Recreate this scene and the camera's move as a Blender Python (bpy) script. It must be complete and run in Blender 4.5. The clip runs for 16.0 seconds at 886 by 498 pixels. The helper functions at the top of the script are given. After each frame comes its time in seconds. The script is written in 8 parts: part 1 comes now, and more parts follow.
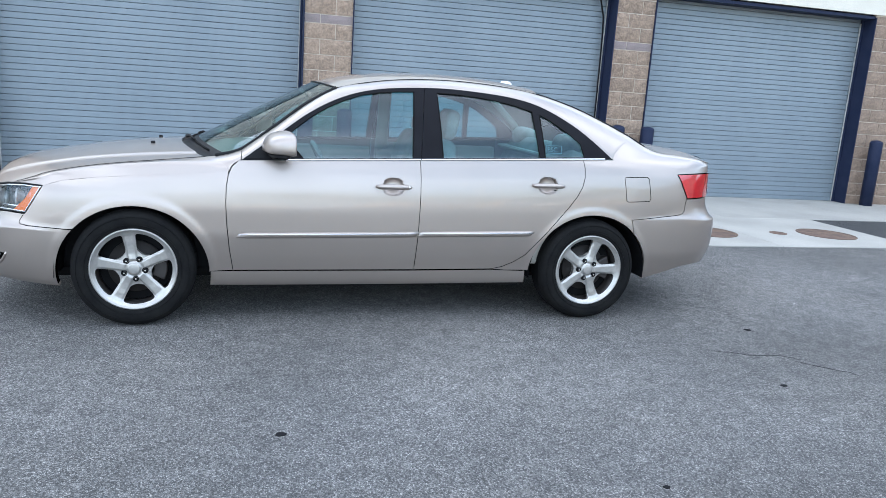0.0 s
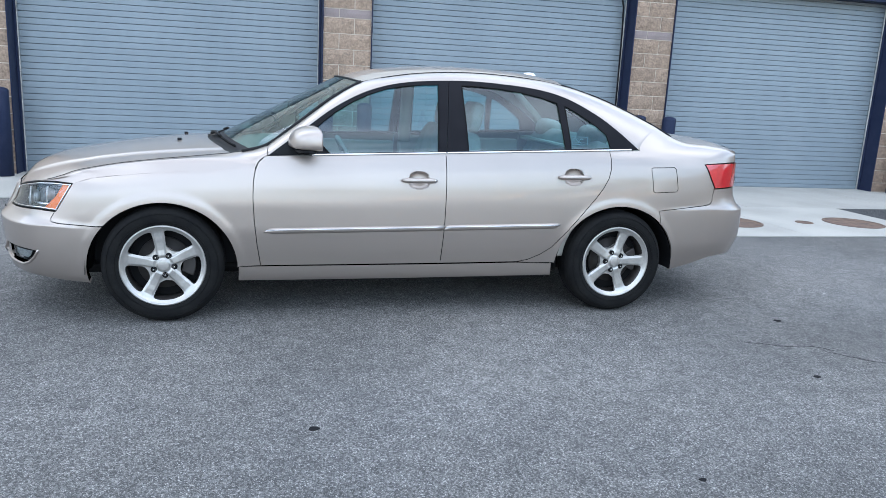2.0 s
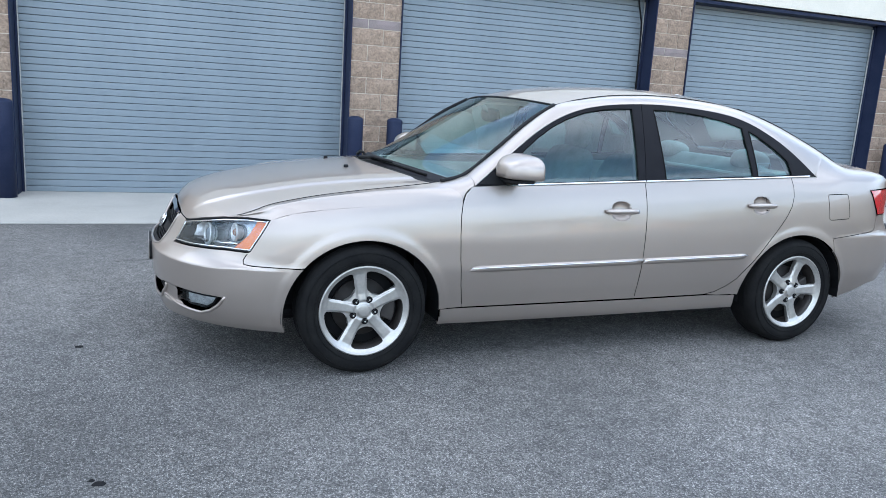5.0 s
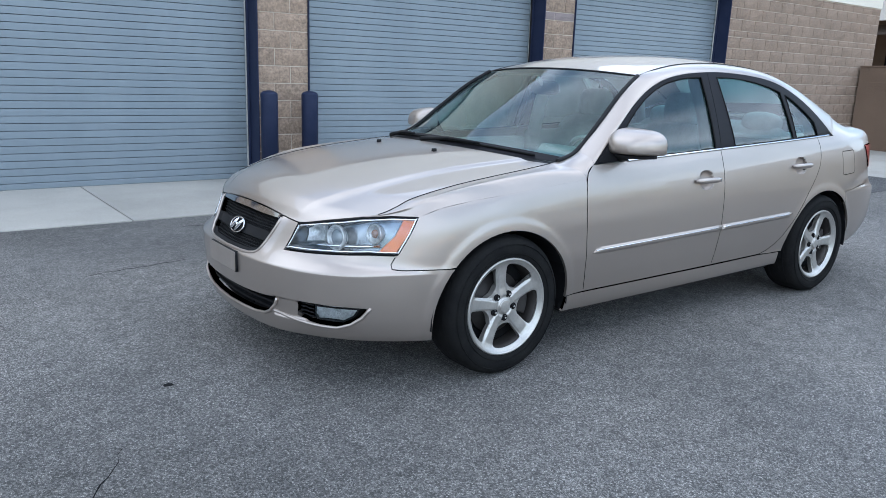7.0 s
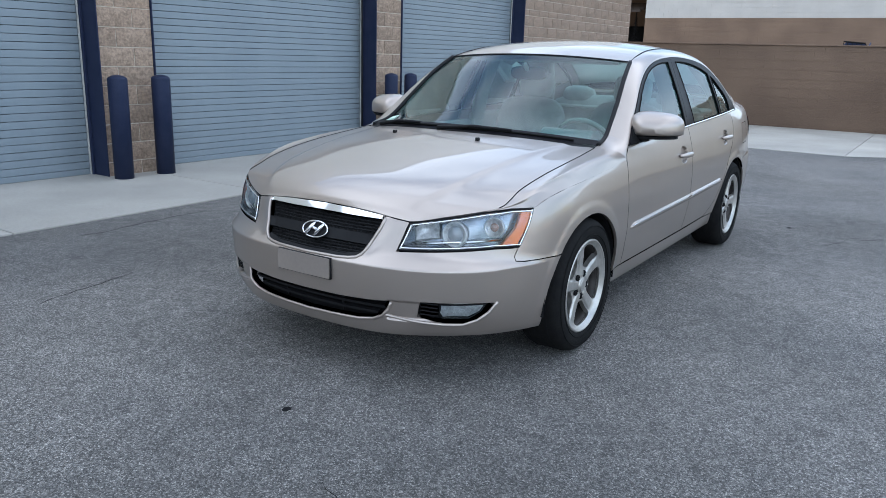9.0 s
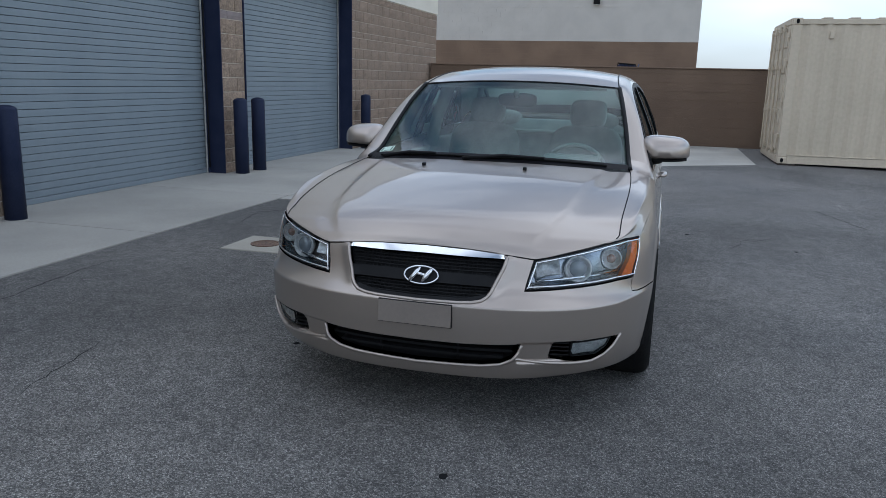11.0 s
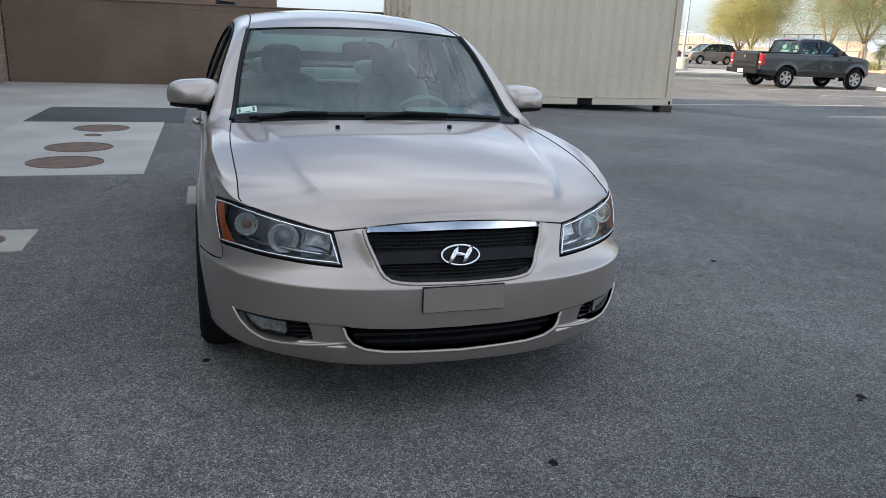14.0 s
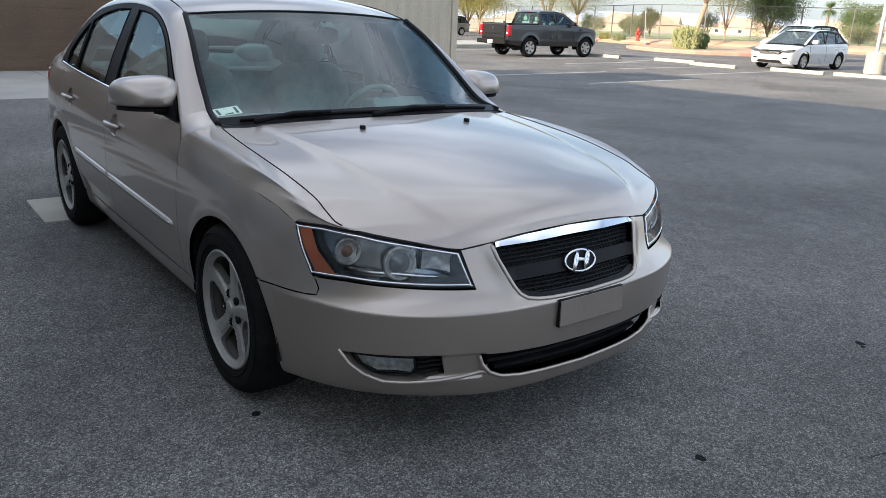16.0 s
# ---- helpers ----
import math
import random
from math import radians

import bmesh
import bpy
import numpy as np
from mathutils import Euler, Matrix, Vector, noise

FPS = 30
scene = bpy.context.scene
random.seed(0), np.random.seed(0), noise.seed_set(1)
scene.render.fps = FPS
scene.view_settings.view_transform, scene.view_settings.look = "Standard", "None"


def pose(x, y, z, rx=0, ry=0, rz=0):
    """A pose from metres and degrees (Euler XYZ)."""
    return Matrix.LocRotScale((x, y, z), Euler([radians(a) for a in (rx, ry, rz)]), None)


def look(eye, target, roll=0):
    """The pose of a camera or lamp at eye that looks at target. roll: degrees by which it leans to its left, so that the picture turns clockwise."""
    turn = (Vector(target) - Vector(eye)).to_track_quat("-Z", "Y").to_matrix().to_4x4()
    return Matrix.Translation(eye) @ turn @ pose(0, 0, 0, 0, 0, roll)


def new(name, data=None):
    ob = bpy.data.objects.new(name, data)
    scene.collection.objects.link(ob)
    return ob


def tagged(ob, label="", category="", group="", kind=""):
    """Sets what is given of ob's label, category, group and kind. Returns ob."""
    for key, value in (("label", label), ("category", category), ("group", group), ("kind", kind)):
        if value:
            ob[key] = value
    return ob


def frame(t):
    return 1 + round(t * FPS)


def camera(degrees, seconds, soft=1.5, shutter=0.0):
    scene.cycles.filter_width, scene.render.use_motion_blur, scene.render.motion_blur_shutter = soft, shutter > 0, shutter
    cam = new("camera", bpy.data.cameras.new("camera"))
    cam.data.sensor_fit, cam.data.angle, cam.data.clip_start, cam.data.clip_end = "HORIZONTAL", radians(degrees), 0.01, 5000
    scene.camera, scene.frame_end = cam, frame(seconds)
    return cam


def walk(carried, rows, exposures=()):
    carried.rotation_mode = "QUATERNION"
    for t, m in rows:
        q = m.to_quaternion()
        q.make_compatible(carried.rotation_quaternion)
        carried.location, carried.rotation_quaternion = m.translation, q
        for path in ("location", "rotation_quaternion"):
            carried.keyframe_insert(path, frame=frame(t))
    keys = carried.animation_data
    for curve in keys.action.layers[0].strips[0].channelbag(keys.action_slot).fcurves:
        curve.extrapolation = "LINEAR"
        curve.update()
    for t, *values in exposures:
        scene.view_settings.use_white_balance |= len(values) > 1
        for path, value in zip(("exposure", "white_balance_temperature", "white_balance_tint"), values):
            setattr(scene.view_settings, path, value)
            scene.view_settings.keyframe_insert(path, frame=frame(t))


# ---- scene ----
cam = camera(60.8, 16.0, soft=0.8)

PATH = [
    (0, (-0.85, -5.21, 1.394), (-0.311, -3.328, 0.985), 3.9),
    (0.5, (-0.86, -5.21, 1.396), (-0.324, -3.327, 0.985), 3.7),
    (1, (-0.863, -5.2, 1.397), (-0.338, -3.316, 0.98), 3.3),
    (1.5, (-0.881, -5.194, 1.389), (-0.376, -3.306, 0.966), 3.0),
    (2, (-0.898, -5.188, 1.389), (-0.404, -3.298, 0.96), 3.0),
    (2.5, (-0.957, -5.152, 1.39), (-0.475, -3.262, 0.949), 3.2),
    (3, (-1.079, -5.039, 1.352), (-0.619, -3.143, 0.914), 3.7),
    (3.5, (-1.308, -4.81, 1.351), (-0.837, -2.915, 0.922), 4.1),
    (4, (-1.631, -4.717, 1.359), (-1.086, -2.839, 0.943), 3.9),
    (4.5, (-1.964, -4.607, 1.341), (-1.328, -2.752, 0.946), 3.8),
    (5, (-2.339, -4.342, 1.376), (-1.616, -2.52, 0.982), 3.6),
    (7.5, (-3.877, -3.138, 1.353), (-2.595, -1.675, 0.887), 1.8),
    (8, (-4.18, -2.894, 1.36), (-2.785, -1.541, 0.888), 1.6),
    (8.5, (-4.383, -2.532, 1.392), (-2.87, -1.321, 0.897), 1.4),
    (9, (-4.641, -2.248, 1.387), (-3.027, -1.179, 0.886), 1.7),
    (11.5, (-5.083, -0.548, 1.405), (-3.165, -0.189, 0.969), 1.4),
    (12, (-5.063, -0.251, 1.423), (-3.121, -0.093, 0.974), 1.6),
    (12.5, (-5.076, 0.008, 1.415), (-3.134, -0.045, 0.941), 1.5),
    (13, (-5.01, 0.271, 1.398), (-3.094, 0.017, 0.884), 2.2),
    (13.5, (-4.846, 0.54, 1.403), (-2.968, 0.117, 0.861), 2.6),
    (14, (-4.741, 0.841, 1.396), (-2.907, 0.265, 0.845), 2.4),
    (14.5, (-4.537, 1.053, 1.411), (-2.773, 0.302, 0.843), 2.3),
    (15, (-4.367, 1.284, 1.416), (-2.679, 0.381, 0.838), 1.4),
    (15.5, (-4.222, 1.56, 1.422), (-2.619, 0.519, 0.832), 1.6),
    (16, (-3.932, 1.853, 1.407), (-2.412, 0.695, 0.815), 2.2),
]
EXPOSURES = [(0, 1.96, 5950, 10), (5, 1.93, 5950, 10), (8, 1.59, 5950, 10), (9, 1.53, 5950, 10), (11.5, 0.65, 6140, 11), (12.3, 0.81, 6220, 11), (13.0, 0.81, 6220, 11), (13.5, 0.94, 6200, 11), (14.4, 0.94, 6200, 11), (15.2, 0.87, 6200, 11), (16, 0.87, 6200, 11)]
walk(cam, [(t, look(eye, target, roll)) for t, eye, target, roll in PATH], EXPOSURES)

# ---------- world, sun, exposure ----------
SUN_EL, SUN_DIR = 16.5, (0.05, 1.0)
world = bpy.data.worlds.new("sky")
scene.world = world
world.use_nodes = True
wn, wl = world.node_tree.nodes, world.node_tree.links
bg = wn["Background"]
sky = wn.new("ShaderNodeTexSky")
sky.sky_type = "NISHITA"
sky.sun_disc = False
sky.sun_elevation = radians(SUN_EL)
sky.sun_rotation = math.atan2(SUN_DIR[0], SUN_DIR[1])
sky.dust_density = 0.2
sky.air_density = 1.0
# broken thin cloud over the whole sky
coord = wn.new("ShaderNodeTexCoord")
stretch = wn.new("ShaderNodeMapping")
stretch.inputs["Scale"].default_value = (1.0, 1.0, 3.2)
stretch.inputs["Location"].default_value = (1.9, -2.3, 0.4)
cloud = wn.new("ShaderNodeTexNoise")
cloud.inputs["Scale"].default_value = 1.5
cloud.inputs["Detail"].default_value = 4.0
cloud.inputs["Roughness"].default_value = 0.5
cloud.inputs["Distortion"].default_value = 0.0
ramp = wn.new("ShaderNodeValToRGB")
ramp.color_ramp.elements[0].position, ramp.color_ramp.elements[0].color = 0.40, (0, 0, 0, 1)
ramp.color_ramp.elements[1].position, ramp.color_ramp.elements[1].color = 0.68, (0.72, 0.72, 0.72, 1)
blend = wn.new("ShaderNodeMixRGB")
blend.inputs["Color2"].default_value = (11.1, 11.8, 12.6, 1)
wl.new(coord.outputs["Generated"], stretch.inputs["Vector"])
wl.new(stretch.outputs["Vector"], cloud.inputs["Vector"])
# cloud thickened overhead and towards the unseen west, added to light the sedan's front
west = wn.new("ShaderNodeVectorMath")
west.operation = "DOT_PRODUCT"
west.inputs[1].default_value = (-0.06, -0.01, 0.07)
thick = wn.new("ShaderNodeMath")
wl.new(coord.outputs["Generated"], west.inputs[0])
wl.new(cloud.outputs["Fac"], thick.inputs[0])
wl.new(west.outputs["Value"], thick.inputs[1])
wl.new(thick.outputs["Value"], ramp.inputs["Fac"])
wl.new(ramp.outputs["Color"], blend.inputs["Fac"])
wl.new(sky.outputs["Color"], blend.inputs["Color1"])
# pale haze that thickens towards the horizon
split = wn.new("ShaderNodeSeparateXYZ")
rise = wn.new("ShaderNodeMapRange")
rise.interpolation_type = "SMOOTHSTEP"
rise.inputs["From Min"].default_value, rise.inputs["From Max"].default_value = -0.05, 0.24
rise.inputs["To Min"].default_value, rise.inputs["To Max"].default_value = 0.88, 0.0
haze = wn.new("ShaderNodeMixRGB")
haze.inputs["Color2"].default_value = (2.1, 2.6, 3.15, 1)
wl.new(coord.outputs["Generated"], split.inputs["Vector"])
wl.new(split.outputs["Z"], rise.inputs["Value"])
wl.new(rise.outputs["Result"], haze.inputs["Fac"])
wl.new(blend.outputs["Color"], haze.inputs["Color1"])
wl.new(haze.outputs["Color"], bg.inputs["Color"])
bg.inputs["Strength"].default_value = 0.12

sun_data = bpy.data.lights.new("sun", "SUN")
sun_data.energy, sun_data.angle, sun_data.color = 7.4, radians(0.5), (1.0, 0.81, 0.57)
sun = new("sun", sun_data)
n = math.hypot(*SUN_DIR)
sun.matrix_world = look((SUN_DIR[0] / n * 50, SUN_DIR[1] / n * 50, 50 * math.tan(radians(SUN_EL))), (0, 0, 0))


# ---------- materials ----------
def surface(name, c1, c2=None, scale=3.0, rough=0.7, metal=0.0, bump=0.0, bump_scale=80.0, fine=0.0, coat=0.0,
            spread=(0.35, 0.65), per_piece=0.0, emit=None, stretch_by=(1, 1, 1), rough_var=0.08):
    """A procedural surface: two colours blended by broad stains and fine grain, with relief."""
    m = bpy.data.materials.new(name)
    m.use_nodes = True
    nt = m.node_tree
    nodes, links = nt.nodes, nt.links
    b = nodes["Principled BSDF"]
    b.inputs["Roughness"].default_value, b.inputs["Metallic"].default_value = rough, metal
    if coat:
        b.inputs["Coat Weight"].default_value, b.inputs["Coat Roughness"].default_value = coat, 0.03
    c2 = c2 or tuple(v * 0.85 for v in c1)
    geo = nodes.new("ShaderNodeNewGeometry")
    mp = nodes.new("ShaderNodeMapping")
    mp.inputs["Scale"].default_value = stretch_by
    links.new(geo.outputs["Position"], mp.inputs["Vector"])
    big = nodes.new("ShaderNodeTexNoise")
    big.inputs["Scale"].default_value, big.inputs["Detail"].default_value = scale, 5.0
    links.new(mp.outputs["Vector"], big.inputs["Vector"])
    rg = nodes.new("ShaderNodeMapRange")
    rg.inputs["From Min"].default_value, rg.inputs["From Max"].default_value = spread
    links.new(big.outputs["Fac"], rg.inputs["Value"])
    mix = nodes.new("ShaderNodeMixRGB")
    mix.inputs["Color1"].default_value, mix.inputs["Color2"].default_value = (*c1, 1), (*c2, 1)
    links.new(rg.outputs["Result"], mix.inputs["Fac"])
    out = mix.outputs["Color"]
    small = nodes.new("ShaderNodeTexNoise")
    small.inputs["Scale"].default_value, small.inputs["Detail"].default_value = bump_scale, 3.0
    links.new(mp.outputs["Vector"], small.inputs["Vector"])
    if fine:
        fr = nodes.new("ShaderNodeMapRange")
        fr.inputs["From Min"].default_value, fr.inputs["From Max"].default_value = 0.3, 0.7
        fr.inputs["To Min"].default_value, fr.inputs["To Max"].default_value = 1 - fine, 1 + fine
        links.new(small.outputs["Fac"], fr.inputs["Value"])
        mul = nodes.new("ShaderNodeMixRGB")
        mul.blend_type = "MULTIPLY"
        mul.inputs["Fac"].default_value = 1.0
        links.new(out, mul.inputs["Color1"])
        links.new(fr.outputs["Result"], mul.inputs["Color2"])
        out = mul.outputs["Color"]
    if per_piece:
        info = nodes.new("ShaderNodeObjectInfo")
        pr = nodes.new("ShaderNodeMapRange")
        pr.inputs["To Min"].default_value, pr.inputs["To Max"].default_value = 1 - per_piece, 1 + per_piece
        links.new(info.outputs["Random"], pr.inputs["Value"])
        mul = nodes.new("ShaderNodeMixRGB")
        mul.blend_type = "MULTIPLY"
        mul.inputs["Fac"].default_value = 1.0
        links.new(out, mul.inputs["Color1"])
        links.new(pr.outputs["Result"], mul.inputs["Color2"])
        out = mul.outputs["Color"]
    links.new(out, b.inputs["Base Color"])
    if rough_var:
        rr = nodes.new("ShaderNodeMapRange")
        rr.inputs["To Min"].default_value, rr.inputs["To Max"].default_value = max(0.0, rough - rough_var), min(1.0, rough + rough_var)
        links.new(big.outputs["Fac"], rr.inputs["Value"])
        links.new(rr.outputs["Result"], b.inputs["Roughness"])
    if bump:
        bp = nodes.new("ShaderNodeBump")
        bp.inputs["Strength"].default_value, bp.inputs["Distance"].default_value = bump, 0.01
        links.new(small.outputs["Fac"], bp.inputs["Height"])
        links.new(bp.outputs["Normal"], b.inputs["Normal"])
    if emit:
        b.inputs["Emission Color"].default_value, b.inputs["Emission Strength"].default_value = (*emit[0], 1), emit[1]
    return m


def asphalt_material(name, lo, hi, stone, stone_amount):
    """Worn asphalt: broad stains, tyre-dark patches and pale stone chips."""
    m = surface(name, lo, hi, scale=0.55, rough=0.88, bump=0.8, bump_scale=240, fine=0.5, spread=(0.3, 0.7))
    nodes, links = m.node_tree.nodes, m.node_tree.links
    b = nodes["Principled BSDF"]
    was = b.inputs["Base Color"].links[0].from_socket
    geo = nodes.new("ShaderNodeNewGeometry")
    chips = nodes.new("ShaderNodeTexVoronoi")
    chips.inputs["Scale"].default_value = 175
    links.new(geo.outputs["Position"], chips.inputs["Vector"])
    sep = nodes.new("ShaderNodeSeparateColor")
    links.new(chips.outputs["Color"], sep.inputs["Color"])
    pick = nodes.new("ShaderNodeMath")
    pick.operation = "GREATER_THAN"
    pick.inputs[1].default_value = 0.62
    links.new(sep.outputs["Red"], pick.inputs[0])
    near = nodes.new("ShaderNodeMath")
    near.operation = "LESS_THAN"
    near.inputs[1].default_value = 0.45
    links.new(chips.outputs["Distance"], near.inputs[0])
    both = nodes.new("ShaderNodeMath")
    both.operation = "MULTIPLY"
    links.new(pick.outputs[0], both.inputs[0])
    links.new(near.outputs[0], both.inputs[1])
    amount = nodes.new("ShaderNodeMath")
    amount.operation = "MULTIPLY"
    amount.inputs[1].default_value = stone_amount
    links.new(both.outputs[0], amount.inputs[0])
    mix = nodes.new("ShaderNodeMixRGB")
    mix.inputs["Color2"].default_value = (*stone, 1)
    links.new(amount.outputs[0], mix.inputs["Fac"])
    links.new(was, mix.inputs["Color1"])
    # middle-sized mottling
    mott = nodes.new("ShaderNodeTexNoise")
    mott.inputs["Scale"].default_value, mott.inputs["Detail"].default_value = 9.0, 5.0
    links.new(geo.outputs["Position"], mott.inputs["Vector"])
    mr = nodes.new("ShaderNodeMapRange")
    mr.inputs["From Min"].default_value, mr.inputs["From Max"].default_value = 0.3, 0.7
    mr.inputs["To Min"].default_value, mr.inputs["To Max"].default_value = 0.82, 1.16
    links.new(mott.outputs["Fac"], mr.inputs["Value"])
    mul = nodes.new("ShaderNodeMixRGB")
    mul.blend_type = "MULTIPLY"
    mul.inputs["Fac"].default_value = 1.0
    links.new(mix.outputs["Color"], mul.inputs["Color1"])
    links.new(mr.outputs["Result"], mul.inputs["Color2"])
    pits = nodes.new("ShaderNodeTexVoronoi")
    pits.inputs["Scale"].default_value = 150
    links.new(geo.outputs["Position"], pits.inputs["Vector"])
    ps = nodes.new("ShaderNodeSeparateColor")
    links.new(pits.outputs["Color"], ps.inputs["Color"])
    pr = nodes.new("ShaderNodeMapRange")
    pr.inputs["From Min"].default_value, pr.inputs["From Max"].default_value = 0.25, 0.9
    pr.inputs["To Min"].default_value, pr.inputs["To Max"].default_value = 0.50, 1.45
    links.new(ps.outputs["Green"], pr.inputs["Value"])
    last = nodes.new("ShaderNodeMixRGB")
    last.blend_type = "MULTIPLY"
    last.inputs["Fac"].default_value = 1.0
    links.new(mul.outputs["Color"], last.inputs["Color1"])
    links.new(pr.outputs["Result"], last.inputs["Color2"])
    worn = nodes.new("ShaderNodeTexNoise")
    worn.inputs["Scale"].default_value, worn.inputs["Detail"].default_value, worn.inputs["Distortion"].default_value = 0.42, 6.0, 0.8
    links.new(geo.outputs["Position"], worn.inputs["Vector"])
    wr = nodes.new("ShaderNodeMapRange")
    wr.inputs["From Min"].default_value, wr.inputs["From Max"].default_value = 0.33, 0.66
    wr.inputs["To Min"].default_value, wr.inputs["To Max"].default_value = 0.72, 1.22
    links.new(worn.outputs["Fac"], wr.inputs["Value"])
    stain = nodes.new("ShaderNodeMixRGB")
    stain.blend_type = "MULTIPLY"
    stain.inputs["Fac"].default_value = 1.0
    links.new(last.outputs["Color"], stain.inputs["Color1"])
    links.new(wr.outputs["Result"], stain.inputs["Color2"])
    links.new(stain.outputs["Color"], b.inputs["Base Color"])
    return m


def glass_material(name, tint, rough=0.0, veil=0.0, ior=1.6):
    m = bpy.data.materials.new(name)
    m.use_nodes = True
    nodes, links = m.node_tree.nodes, m.node_tree.links
    nodes.remove(nodes["Principled BSDF"])
    clear = nodes.new("ShaderNodeBsdfTransparent")
    clear.inputs["Color"].default_value = (*tint, 1)
    gloss = nodes.new("ShaderNodeBsdfGlossy")
    gloss.inputs["Roughness"].default_value = rough
    fres = nodes.new("ShaderNodeFresnel")
    fres.inputs["IOR"].default_value = ior
    mix = nodes.new("ShaderNodeMixShader")
    links.new(fres.outputs["Fac"], mix.inputs["Fac"])
    links.new(clear.outputs["BSDF"], mix.inputs[1])
    links.new(gloss.outputs["BSDF"], mix.inputs[2])
    out = mix.outputs["Shader"]
    if veil:
        # a thin teal diffuse layer that paints reflected sky haze onto the glass
        veil_diffuse = nodes.new("ShaderNodeBsdfDiffuse")
        veil_diffuse.inputs["Color"].default_value = (0.50, 0.76, 0.78, 1)
        veil_noise = nodes.new("ShaderNodeTexNoise")
        veil_noise.inputs["Scale"].default_value, veil_noise.inputs["Detail"].default_value = 2.5, 4.0
        span = nodes.new("ShaderNodeMapRange")
        span.inputs["From Min"].default_value, span.inputs["From Max"].default_value = 0.3, 0.7
        span.inputs["To Min"].default_value, span.inputs["To Max"].default_value = veil * 0.88, veil * 1.12
        spot = nodes.new("ShaderNodeNewGeometry")
        links.new(spot.outputs["Position"], veil_noise.inputs["Vector"])
        links.new(veil_noise.outputs["Fac"], span.inputs["Value"])
        coat = nodes.new("ShaderNodeMixShader")
        links.new(span.outputs["Result"], coat.inputs["Fac"])
        links.new(out, coat.inputs[1])
        links.new(veil_diffuse.outputs["BSDF"], coat.inputs[2])
        out = coat.outputs["Shader"]
    links.new(out, nodes["Material Output"].inputs["Surface"])
    return m


